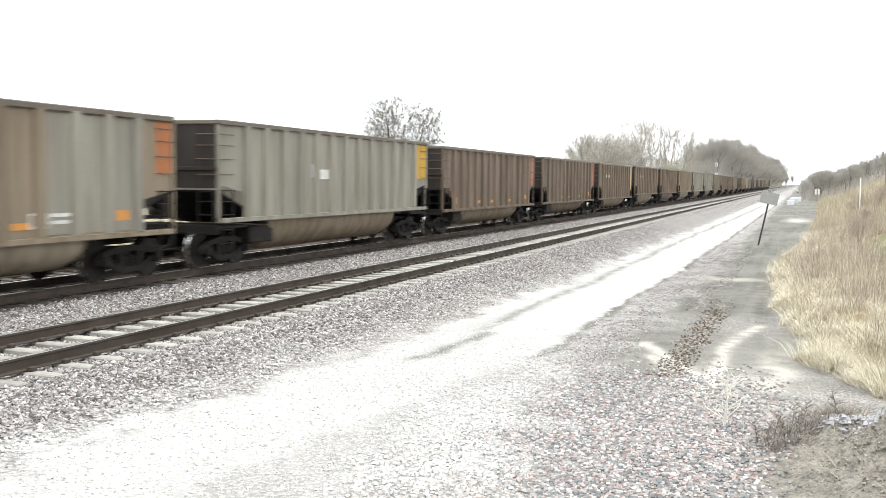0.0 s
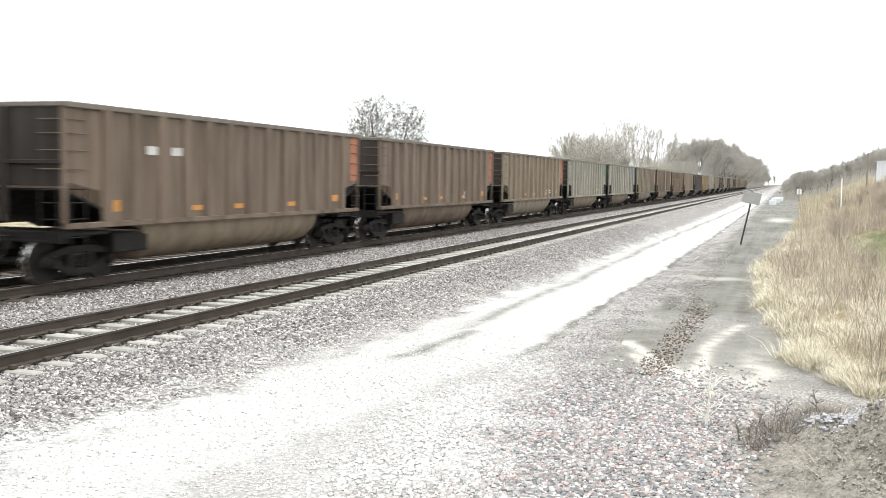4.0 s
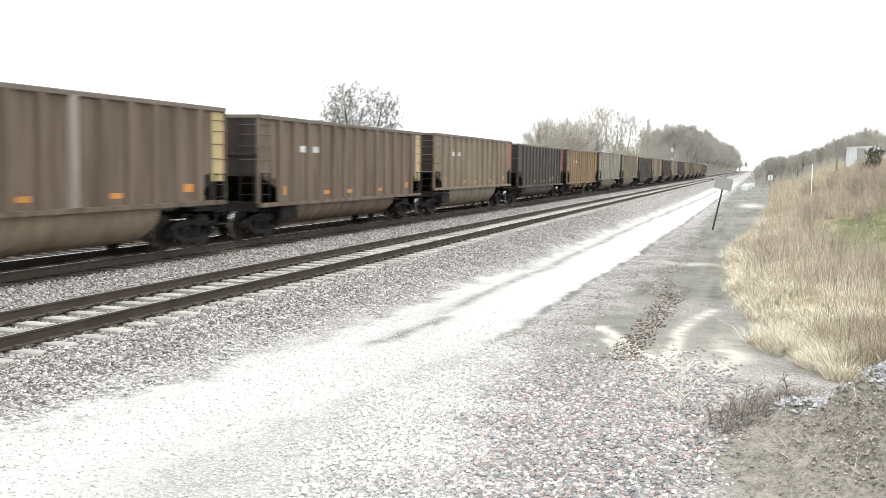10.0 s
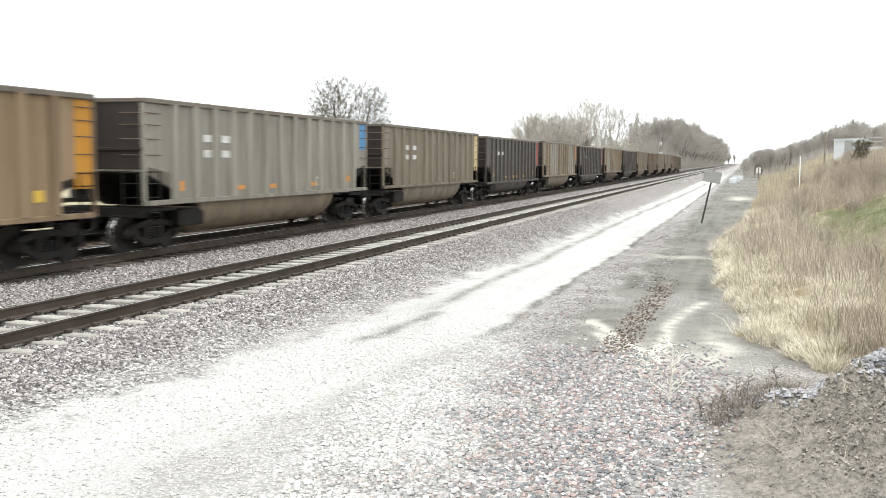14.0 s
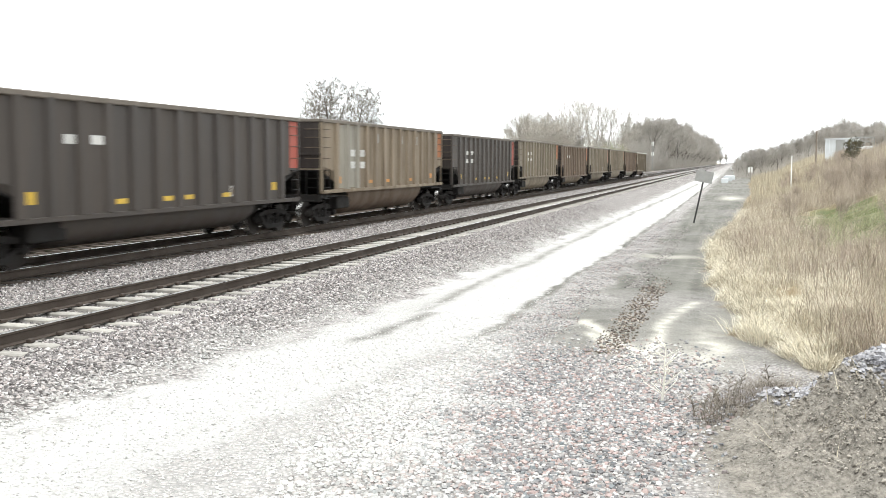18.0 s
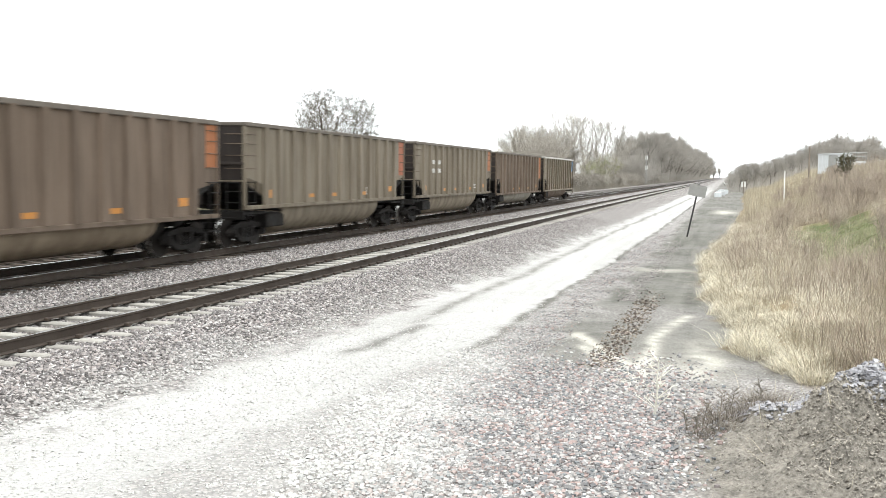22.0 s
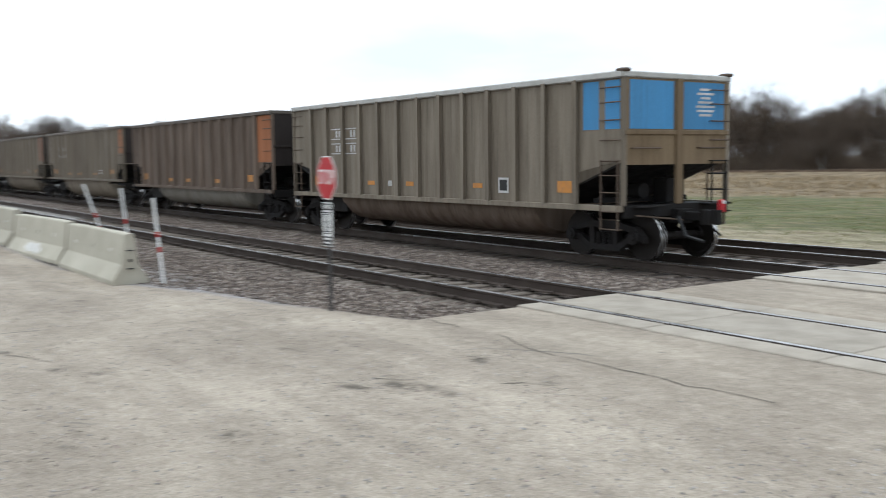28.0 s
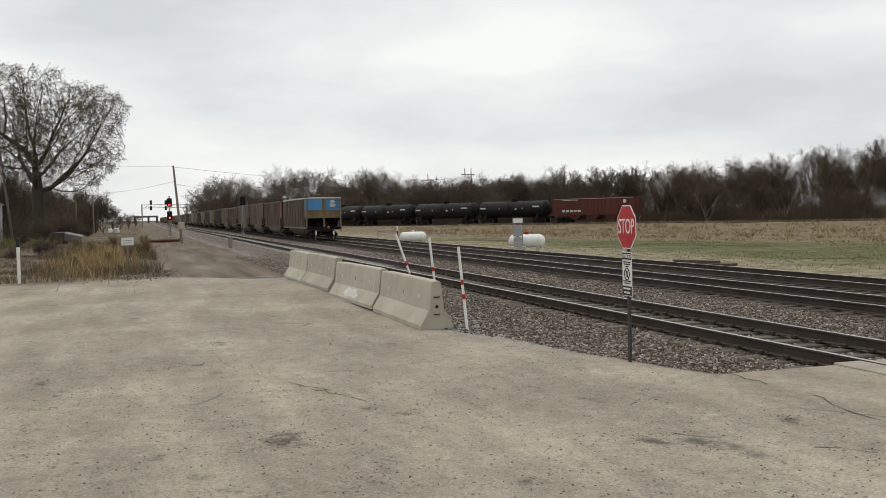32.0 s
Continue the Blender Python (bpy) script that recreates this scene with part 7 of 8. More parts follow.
def stop_sign():
    x, y = -13.0, 6.67
    z0 = gz(x, y) - 0.05
    s = thing("stop_sign", "red octagonal stop sign above a danger plate on a black post", "road sign", pose(x, y, z0, 0, 0, -3))
    part("post", Shape().prism([(-0.028, -0.02), (0.028, -0.02), (0.028, 0.0), (0.012, 0.022), (-0.012, 0.022), (-0.028, 0.0)], "z", 0, 2.2), STEEL_POST, s)
    face = part("sign_face", Shape().prism([(u, w + 1.945) for u, w in octagon(0.305)], "y", -0.030, -0.024), SIGN_WHITE, s, "white-rimmed red octagon")
    part("red_field", Shape().prism([(u, w + 1.945) for u, w in octagon(0.288)], "y", -0.034, -0.029), SIGN_RED, face)
    lettering("lettering", "STOP", 0.30, SIGN_WHITE, face, pose(0, -0.036, 1.945, 90, 0, 0), 0.72)
    plate = part("warning_plate", Shape().box(-0.155, 0.155, -0.030, -0.024, 0.98, 1.60, 0.002), SIGN_WHITE, s, "white plate with black bands")
    part("band", Shape().box(-0.145, 0.145, -0.034, -0.029, 1.49, 1.585), SIGN_BLACK, plate)
    part("band", Shape().box(-0.145, 0.145, -0.034, -0.029, 0.99, 1.12), SIGN_BLACK, plate)
    lettering("lettering", "DANGER", 0.085, SIGN_WHITE, plate, pose(0, -0.036, 1.537, 90, 0, 0), 0.85)
    for z, w in ((1.455, 0.24), (1.425, 0.2), (1.395, 0.1), (1.19, 0.24), (1.16, 0.18)):
        part("text_line", Shape().box(-w / 2, w / 2, -0.034, -0.029, z - 0.008, z + 0.008), SIGN_BLACK, plate)
    for z, w in ((1.085, 0.22), (1.03, 0.2)):
        part("text_line", Shape().box(-w / 2, w / 2, -0.038, -0.033, z - 0.012, z + 0.012), SIGN_WHITE, plate)
    ring = Shape()
    ring.loft([[((0.075 + dr) * math.cos(a), -0.036 + dy, 1.29 + (0.075 + dr) * math.sin(a)) for dr, dy in ((0, 0), (0.012, 0), (0.012, 0.006), (0, 0.006))] for a in [i * math.tau / 20 for i in range(21)]], caps=False)
    part("symbol_ring", ring, SIGN_BLACK, plate)
    part("symbol_bar", Shape().rod((-0.05, -0.034, 1.345), (0.05, -0.034, 1.235), 0.006), SIGN_BLACK, plate)
    part("symbol", Shape().box(-0.018, 0.018, -0.034, -0.029, 1.245, 1.335, 0.002), SIGN_BLACK, plate)
    return s


stop_sign()

# concrete barriers in a row along the paving's edge
BARRIER = [(-0.32, 0.0), (0.32, 0.0), (0.32, 0.08), (0.145, 0.35), (0.085, 0.875), (0.065, 0.90), (-0.065, 0.90), (-0.085, 0.875), (-0.145, 0.35), (-0.32, 0.08)]


def barrier(length, x, y, turn, label, scuffed=False):
    b = thing("concrete_barrier", label, "barrier", pose(x, y, gz(x, y) + 0.005, 0, 0, turn), "concrete barriers")
    body = Shape()
    n = 8
    loops = []
    for i in range(n + 1):
        u = -length / 2 + length * i / n
        k = 0.985 if i in (0, n) else 1.0
        loops.append([(u, yy * k, zz * (k if zz > 0.5 else 1)) for yy, zz in BARRIER])
    body.loft(loops)
    part("body", body, CONCRETE, b)
    for u in (-0.32, 0.0, 0.3):
        part("lifting_slot", Shape().box(u * length - 0.02, u * length + 0.02, -0.125, -0.105, 0.44, 0.60, 0.006), SIGN_BLACK if u == 0.0 else WHITE_PAINT, b)
    for z in (0.28, 0.6):
        part("rebar_loop", Shape().rod((length / 2 - 0.02, -0.07, z), (length / 2 + 0.05, 0.0, z), 0.012).rod((length / 2 + 0.05, 0, z), (length / 2 - 0.02, 0.07, z), 0.012), STEEL_POST, b)
    part("pin_hole", Shape().rod((length / 2 - 0.03, 0, 0.42), (length / 2 + 0.004, 0, 0.42), 0.032, n=10), SIGN_BLACK, b)
    if scuffed:
        s = Shape()
        outline = [(-0.75, 0.20), (-0.4, 0.12), (0.1, 0.14), (0.5, 0.11), (0.62, 0.2), (0.35, 0.27), (0.3, 0.33), (-0.1, 0.30), (-0.5, 0.32)]
        face = lambda u, w, o: (u, -0.145 - (0.35 - w) / 0.27 * 0.175 - o, w + o * 0.6)
        s.loft([[face(u, w, o) for u, w in outline] for o in (-0.002, 0.003)])
        part("white_scuff", s, surface("rubbed_concrete", (0.60, 0.59, 0.56), (0.40, 0.39, 0.34), 0.9, 6, 60, 0.8, vary=0), b, "white rubbed patch")
    return b


BAR = [(-17.85, 5.32), (-21.95, 5.33), (-26.3, 5.14), (-30.3, 5.04), (-33.7, 4.98)]
for i in range(4):
    (xa, ya), (xb, yb) = BAR[i], BAR[i + 1]
    d = math.hypot(xa - xb, ya - yb)
    barrier(d - 0.14, (xa + xb) / 2, (ya + yb) / 2, math.degrees(math.atan2(ya - yb, xa - xb)), ("weathered concrete road barrier", "concrete road barrier with a white scuffed patch", "stained concrete road barrier", "concrete road barrier set back in the row")[i], i == 1)


def delineator(x, y, height, tip, label):
    """A thin white pole with red bands; tip: how far the top leans."""
    z = gz(x, y)
    d = thing("marker_pole", label, "marker pole", pose(x, y, z), "red and white marker poles")
    a, b = Vector((0, 0, -0.05)), Vector((tip[0], tip[1], height))
    cuts = (0, 0.39, 0.45, 0.56, 0.62, 1.0)
    for i in range(5):
        p, q = a.lerp(b, cuts[i]), a.lerp(b, cuts[i + 1])
        part("band" if i % 2 else "pole", Shape().rod(p, q, 0.027, n=8), RED_BAND if i % 2 else WHITE_PAINT, d)
    return d


delineator(-17.6, 5.8, 1.52, (-0.04, -0.13), "white marker pole with two red bands, slightly leaning")
delineator(-21.1, 6.3, 1.62, (-0.04, -0.16), "white marker pole with red bands behind the barriers")
delineator(-23.2, 6.5, 1.68, (-0.18, -0.54), "leaning white marker pole with red bands")


def plain_post(x, y, height, r, mat, cap, label, name="marker_post"):
    p = thing(name, label, "post", pose(x, y, gz(x, y) - 0.05))
    part("post", Shape().box(-r, r, -r, r, 0, height, r * 0.25), mat, p)
    if cap:
        part("cap", Shape().box(-r * 1.05, r * 1.05, -r * 1.05, r * 1.05, height, height + 0.3, r * 0.3), cap, p)
    return p


plain_post(-38.6, -4.1, 1.35, 0.055, WHITE_PAINT, SIGN_BLACK, "white marker post with a black cap at the lot's edge")
plain_post(-79, 6.7, 0.95, 0.14, WOOD_POST, None, "short grey wooden post beside the track", "wooden_post")


def small_sign(x, y, height, w, h, turn, label, post=WOOD_POST, r=0.05):
    s = thing("small_sign", label, "sign", pose(x, y, gz(x, y) - 0.05, 0, 0, turn))
    part("post", Shape().box(-r, r, -r, r, 0, height, 0.008), post, s)
    plate = part("plate", Shape().box(-w / 2, w / 2, -r - 0.012, -r - 0.002, height - h, height + 0.02, 0.002), SIGN_WHITE, s, "white plate")
    for k in range(2):
        part("text_line", Shape().box(-w * 0.36, w * 0.36, -r - 0.016, -r - 0.011, height - h * (0.35 + 0.32 * k) - 0.014, height - h * (0.35 + 0.32 * k) + 0.014), GREY_BOX, plate)
    return s


small_sign(-43.6, -0.45, 1.52, 0.5, 0.30, 92, "small white sign on a grey wooden post")
small_sign(182, -2.6, 2.2, 0.8, 0.9, 80, "pale distant sign beside the road")

# leaning sign seen from behind
lean_sign = thing("leaning_sign", "leaning road sign seen from its bare metal back", "road sign", pose(50.0, 1.9, gz(50.0, 1.9) - 0.1, 11, 0, 0) @ pose(0, 0, 0, 0, 0, 88))
part("post", Shape().box(-0.04, 0.04, -0.03, 0.03, 0, 2.75, 0.01), STEEL_POST, lean_sign)
part("plate", Shape().box(-0.42, 0.42, 0.03, 0.04, 2.15, 2.72, 0.003), SIGN_BACK, lean_sign)
plain_post(74.0, -3.85, 2.9, 0.035, WHITE_PAINT, None, "thin white marker post in the tall grass")


# gas tanks and cabinet beyond the tracks
def gas_tank(x, y, length, r, turn, label, fitted):
    z = gz(x, y)
    t = thing("gas_tank", label, "gas tank", pose(x, y, z, 0, 0, turn), "white gas tanks")
    prof = [(0, 0.02)] + [(r * (1 - math.cos(a)), r * math.sin(a)) for a in [math.pi / 2 * i / 6 for i in range(1, 7)]]
    prof = prof + [(length - d, w) for d, w in reversed(prof)]
    body = Shape().turned(prof, (-length / 2, 0, r + 0.28), (length / 2, 0, r + 0.28), 22)
    body.smooth = True
    part("tank_body", body, WHITE_PAINT, t)
    for e in (-0.3, 0.3):
        part("saddle", Shape().box(e * length - 0.1, e * length + 0.1, -r * 0.8, r * 0.8, 0, 0.42, 0.02), CONCRETE, t)
    part("valve_dome", Shape().rod((0, 0, 2 * r + 0.26), (0, 0, 2 * r + 0.44), 0.14, n=12), SIGN_RED if fitted else WHITE_PAINT, t)
    return t


gas_tank(-57.9, 23.2, 2.3, 0.42, 66, "white gas tank with a red valve cover on saddles", True)
gas_tank(-89.4, 24.4, 2.5, 0.45, 74, "white horizontal gas tank in the grass", False)
cab = thing("signal_cabinet", "grey electrical cabinet on a post with a white sign", "cabinet", pose(-56.4, 22.0, gz(-56.4, 22.0), 0, 0, 65))
part("plinth", Shape().box(-0.45, 0.45, -0.4, 0.4, -0.1, 0.18, 0.02), CONCRETE, cab)
part("lower_box", Shape().box(-0.24, 0.24, -0.18, 0.18, 0.18, 0.75, 0.015), GREY_BOX, cab)
part("upper_box", Shape().box(-0.26, 0.26, -0.2, 0.2, 0.8, 1.5, 0.015), GREY_BOX, cab)
part("door", Shape().box(-0.22, 0.22, -0.215, -0.2, 0.85, 1.45, 0.006), GREY_BOX, cab)
part("mast", Shape().box(-0.05, 0.05, 0.2, 0.26, 0, 1.9), STEEL_POST, cab)
part("plate", Shape().box(-0.3, 0.3, 0.18, 0.2, 1.62, 1.9), SIGN_WHITE, cab, "white plate")
part("conduit", Shape().rod((0.3, 0, 0.1), (0.3, 0, 1.1), 0.03), GREY_STEEL, cab)
rack = thing("pipe_gate", "pale tubular metal gate standing in the grass", "gate", pose(-108.3, 26.3, gz(-108.3, 26.3), 0, 0, 72))
for z in (0.25, 0.55, 0.85, 1.15):
    part("rail", Shape().rod((-0.9, 0, z), (0.9, 0, z), 0.03), GREY_STEEL, rack)
for x in (-0.9, 0.0, 0.9):
    part("upright", Shape().rod((x, 0, 0), (x, 0, 1.2), 0.03), GREY_STEEL, rack)
slim = thing("vent_pipe", "thin white vent pipe with dark lower half", "pipe", pose(-96.1, 24.6, gz(-96.1, 24.6)))
part("pipe", Shape().rod((0, 0, 0), (0, 0, 1.2), 0.07, n=8), STEEL_POST, slim)
part("cap", Shape().rod((0, 0, 1.2), (0, 0, 1.7), 0.08, n=8), WHITE_PAINT, slim)
# stacked old ties beyond the siding
stack = thing("tie_stack", "low stack of dark old timber ties", "timber stack", pose(-35.4, 21.75, gz(-35.4, 21.75) - 0.05, 0, 0, 20))
for i in range(3):
    part("tie", Shape().box(-1.4, 1.4, -0.36 + 0.26 * i, -0.13 + 0.26 * i, 0, 0.12, 0.01), TIE_WOOD, stack)
for i in range(1):
    part("tie", Shape().box(-1.3, 0.9, -0.24, -0.02, 0.125, 0.22, 0.01), TIE_WOOD, stack)


# ---- parked train on the far bank ----
def on_bank(x):
    y = float(bank_line(np.array(x)))
    d = float(bank_line(np.array(x - 1.0)))
    return y, math.degrees(math.atan2(y - d, 1.0))


BANK_Z = 0.05
bx = [-400 + 8 * i for i in range(68)]
far_track = thing("track_far_bank", "dark rails along the top of the far bank", "railway track", kind="structure")
for s in (-0.755, 0.755):
    r = Shape().loft([[(x, float(bank_line(np.array(x))) + s + u, BANK_Z + w) for u, w in ((-0.06, -0.2), (0.06, -0.2), (0.03, 0), (-0.03, 0))] for x in bx])
    part("rail", r, RAIL_SIDE, far_track)
bed = Shape()
bed.loft([[(x, float(bank_line(np.array(x))) + u, w) for u, w in ((-6.5, -0.62), (-4.0, -0.30), (-1.7, -0.14), (1.7, -0.14), (2.7, -0.35))] for x in bx], caps=False)
part("ballast_bed", bed, surface("dark_far_ballast", (0.15, 0.117, 0.095), (0.09, 0.07, 0.058), 0.5, 0.5, 12, 0.95), far_track)


def far_truck(parent, x):
    t = part("truck", shared("truck", bolster), TRUCK, parent, m=pose(x, 0, 0))
    for e in (-1, 1):
        part("side_frame", shared("side_frame", side_frame), TRUCK, t, m=pose(0, e * 0.99, 0))
        part("wheelset", shared("wheelset", wheelset), WHEEL, t, m=pose(e * 0.89, 0, 0.457))


def tank_car(x, label):
    y, a = on_bank(x)
    c = thing("tank_car", label, "railway wagon", pose(x, y, BANK_Z, 0, 0, a), "parked tank cars")
    L, r = 14.6, 1.45
    prof = [(0, 0.05)] + [(0.75 * (1 - math.cos(b)), r * math.sin(b)) for b in [math.pi / 2 * i / 6 for i in range(1, 7)]]
    prof = prof + [(L - d, w) for d, w in reversed(prof)]
    body = Shape().turned(prof, (-L / 2, 0, 2.45), (L / 2, 0, 2.45), 28)
    body.smooth = True
    part("tank", body, TANK_BLACK, c)
    part("dome_housing", Shape().rod((0, 0, 3.8), (0, 0, 4.25), 0.62, n=16).box(-1.3, 1.3, -0.6, 0.6, 3.72, 3.82), TANK_BLACK, c)
    for e in (-1, 1):
        part("stub_sill", Shape().box(e * 6.0 - 2.0, e * 6.0 + 2.0, -0.35, 0.35, 0.75, 1.15), UNDER, c)
        part("bolster_cradle", Shape().prism([(-1.35, 0.95), (1.35, 0.95), (1.1, 1.9), (-1.1, 1.9)], "x", e * 5.6 - 0.25, e * 5.6 + 0.25), UNDER, c)
        part("end_railing", Shape().box(e * 7.5 - 0.04, e * 7.5 + 0.04, -1.4, 1.4, 1.9, 1.98).box(e * 7.5 - 0.04, e * 7.5 + 0.04, -1.4, -1.33, 1.0, 1.98).box(e * 7.5 - 0.04, e * 7.5 + 0.04, 1.33, 1.4, 1.0, 1.98), UNDER, c)
        far_truck(c, e * 5.6)
    part("ladder", Shape().box(-0.3, -0.25, -1.56, -1.5, 1.3, 3.6).box(0.25, 0.3, -1.56, -1.5, 1.3, 3.6), UNDER, c)
    for u, w, z in ((-6.0, 1.2, 2.7), (5.4, 1.4, 2.9), (1.2, 0.35, 2.5), (-2.4, 0.14, 2.6), (2.6, 0.14, 2.6)):
        part("stencil", Shape().box(u - w / 2, u + w / 2, -1.475, -1.44, z - 0.12, z + 0.12), MARK_WHITE, c)
    return c


for s in (16.6, 32.6, 48.6, 64.6):
    x = -149 - 0.83 * s
    tank_car(x, "black tank car standing on the far bank")
y, a = on_bank(-149.0)
hop = thing("hopper_car", "oxide-red covered hopper car with a white emblem", "railway wagon", pose(-149.0, y, BANK_Z, 0, 0, a))
part("body", Shape().prism([(-7.6, 1.5), (7.6, 1.5), (7.7, 3.9), (-7.7, 3.9)], "y", -1.5, 1.5), HOPPER_RED, hop)
part("roof", Shape().prism([(-1.52, 3.9), (1.52, 3.9), (0.5, 4.02), (-0.5, 4.02)], "x", -7.6, 7.6), HOPPER_RED, hop)
part("side_sill", Shape().box(-7.8, 7.8, -1.55, 1.55, 1.25, 1.5), HOPPER_RED, hop)
for i in range(13):
    for e in (-1, 1):
        part("side_post", Shape().box(-6.9 + i * 1.15 - 0.06, -6.9 + i * 1.15 + 0.06, e * 1.5 - 0.06, e * 1.5 + 0.06, 1.5, 3.88), HOPPER_RED, hop)
for u in (-3.5, 0, 3.5):
    part("chute", Shape().prism([(u - 1.5, 1.26), (u + 1.5, 1.26), (u + 0.4, 0.5), (u - 0.4, 0.5)], "y", -1.2, 1.2), HOPPER_RED, hop)
part("emblem", Shape().rod((6.2, -1.6, 3.4), (6.2, -1.56, 3.4), 0.3, n=16), MARK_WHITE, hop, "round white emblem")
part("stencil", Shape().box(-5.5, -2.5, -1.59, -1.565, 3.7, 3.82), MARK_WHITE, hop)
for u in range(5):
    part("stencil", Shape().box(-5.6 + u * 0.75, -5.05 + u * 0.75, -1.59, -1.565, 1.75, 2.1), MARK_WHITE, hop)
for e in (-1, 1):
    far_truck(hop, e * 5.9)


# ---- poles, wires and signals ----
def pole(x, y, height, r, tip, label, arm=0.0):
    p = thing("utility_pole", label, "utility pole", pose(x, y, gz(x, y) - 0.2))
    part("shaft", Shape().rod((0, 0, 0), (tip[0], tip[1], height), r, r * 0.6, 8), WOOD_POST, p)
    if arm:
        part("cross_arm", Shape().box(tip[0] - 0.06, tip[0] + 0.06, tip[1] - arm, tip[1] + arm, height - 0.75, height - 0.6), WOOD_POST, p)
        for e in (-0.9, -0.45, 0.45, 0.9):
            part("insulator", Shape().rod((tip[0], tip[1] + e * arm, height - 0.6), (tip[0], tip[1] + e * arm, height - 0.42), 0.05), GREY_STEEL, p)
    return p


pole(-103, 3.9, 8.0, 0.15, (0.0, -0.62), "grey wooden utility pole leaning beside the track")
part("guard_box", Shape().box(-0.35, 0.35, -0.3, 0.3, 1.6, 2.3, 0.03), CONCRETE, bpy.data.objects["utility_pole"], "pale box round the pole")
for x, y, h in ((-118, -17.2, 9.0), (-160, -9.5, 7.4), (-170, -7.5, 6.6), (-205, -6.5, 7.4)):
    pole(x, y, h, 0.14, (0, 0), "wooden utility pole among bare trees", 0.0)


pole(-108.0, -12.4, 10.8, 0.15, (0.0, -1.0), "leaning grey utility pole beside the large tree")


def h_frame(x, y, h, legs, span):
    p = thing("power_pole", "wooden power pole with a cross arm above the trees", "power pole", pose(x, y, gz(x, y) - 0.2, 0, 0, 18), "power line")
    for e in legs:
        part("leg", Shape().rod((0, e, 0), (0, e, h), 0.2, 0.14, 8), WOOD_POST, p)
    part("cross_arm", Shape().box(-0.12, 0.12, -span, span, h - 2.2, h - 1.9), WOOD_POST, p)
    part("brace", Shape().rod((0, -span * 0.5, h - 2.0), (0, 0, h - 4.4), 0.06).rod((0, span * 0.5, h - 2.0), (0, 0, h - 4.4), 0.06), WOOD_POST, p)
    for e in (-span * 0.9, 0, span * 0.9):
        part("insulator", Shape().rod((0, e, h - 2.2), (0, e, h - 3.0), 0.08), GREY_STEEL, p)
    return p


h_frame(-313.6, 105.2, 18.0, (-1.3, 1.3), 2.7)
h_frame(-317.6, 92.3, 16.5, (0.0,), 2.4)


def wire(name, a, b, sag, r, label):
    a, b = Vector(a), Vector(b)
    s = Shape()
    n = 14
    pts = []
    for i in range(n + 1):
        f = i / n
        p = a.lerp(b, f)
        p.z -= sag * 4 * f * (1 - f)
        pts.append(p)
    side = Vector((0, 0, 1)).cross((b - a).normalized()).normalized()
    s.loft([[p + side * r, p + Vector((0, 0, r)), p - side * r, p - Vector((0, 0, r))] for p in pts])
    return tagged(part(name, s, STEEL_POST), label, "wire")


wire("overhead_wire", (-103, 3.35, 7.4), (-118, -17.2, 9.5), 0.4, 0.012, "thin dark overhead wire between poles")
wire("overhead_wire", (-103, 3.35, 7.3), (-176, 60, 9.0), 1.2, 0.014, "thin dark overhead wire across the tracks")
wire("overhead_wire", (-103, 3.45, 5.9), (-160, -9.5, 6.6), 0.6, 0.012, "thin dark overhead wire to the far poles")
wire("overhead_wire", (-103, 3.45, 5.6), (-215, 40, 6.4), 1.0, 0.014, "sagging dark overhead wire over the train")
for e in (-2.2, 0, 2.2):
    wire("power_line", (-313.6, 105.2 + e, 15.2), (-317.6, 92.3 + e, 13.7), 0.8, 0.012, "thin power line between wooden frames")


def signal(x, y, height, heads, lit, label, turn=90, paint=SIGNAL_BLACK):
    s = thing("railway_signal", label, "railway signal", pose(x, y, gz(x, y) - 0.1, 0, 0, turn))
    part("mast", Shape().rod((0, 0, 0), (0, 0, height), 0.08, n=8), GREY_STEEL, s)
    part("base", Shape().box(-0.3, 0.3, -0.3, 0.3, 0, 0.35, 0.03), CONCRETE, s)
    part("ladder", Shape().box(-0.22, -0.18, 0.1, 0.14, 0.2, height - 0.4).box(0.18, 0.22, 0.1, 0.14, 0.2, height - 0.4), GREY_STEEL, s)
    for z in heads:
        h = part("signal_head", Shape().box(-0.33, 0.33, -0.2, -0.05, z - 0.55, z + 0.55, 0.08), paint, s, "oval signal head")
        for k, dz in enumerate((0.3, -0.28)):
            part("hood", Shape().turned([(0, 0.15), (0.28, 0.14), (0.28, 0.12), (0.02, 0.12)], (0, -0.2, z + dz), (0, -1, z + dz), 12), paint, h)
            on = lit and k == 1
            part("lens", Shape().rod((0, -0.215, z + dz), (0, -0.235, z + dz), 0.11, n=12), RED_LAMP if on else SIGN_BLACK, h, "lit red lens" if on else "")
    return s


signal(-133, 3.55, 5.6, (4.75, 3.05), True, "track signal with two heads showing red", 90)
signal(-128, 12.45, 5.0, (4.55,), False, "single-head signal behind the train", 90)
signal(270, 21.4, 8.0, (7.5, 4.8), False, "pale distant track signal seen from behind", 90, WHITE_PAINT)
gan = thing("signal_gantry", "grey steel signal gantry across the tracks", "signal gantry", pose(-330, 6, gz(-330, 6)))
for e in (-6.0, 8.0):
    part("leg", Shape().box(-0.2, 0.2, e - 0.2, e + 0.2, -0.2, 7.6), GREY_STEEL, gan)
part("truss", Shape().box(-0.1, 0.1, -6, 8, 7.3, 7.45).box(-0.1, 0.1, -6, 8, 6.3, 6.45), GREY_STEEL, gan)
for i in range(14):
    part("lattice", Shape().rod((0, -6 + i, 6.4), (0, -5 + i, 7.35) if i % 2 else (0, -6 + i, 7.35), 0.05, n=4), GREY_STEEL, gan)
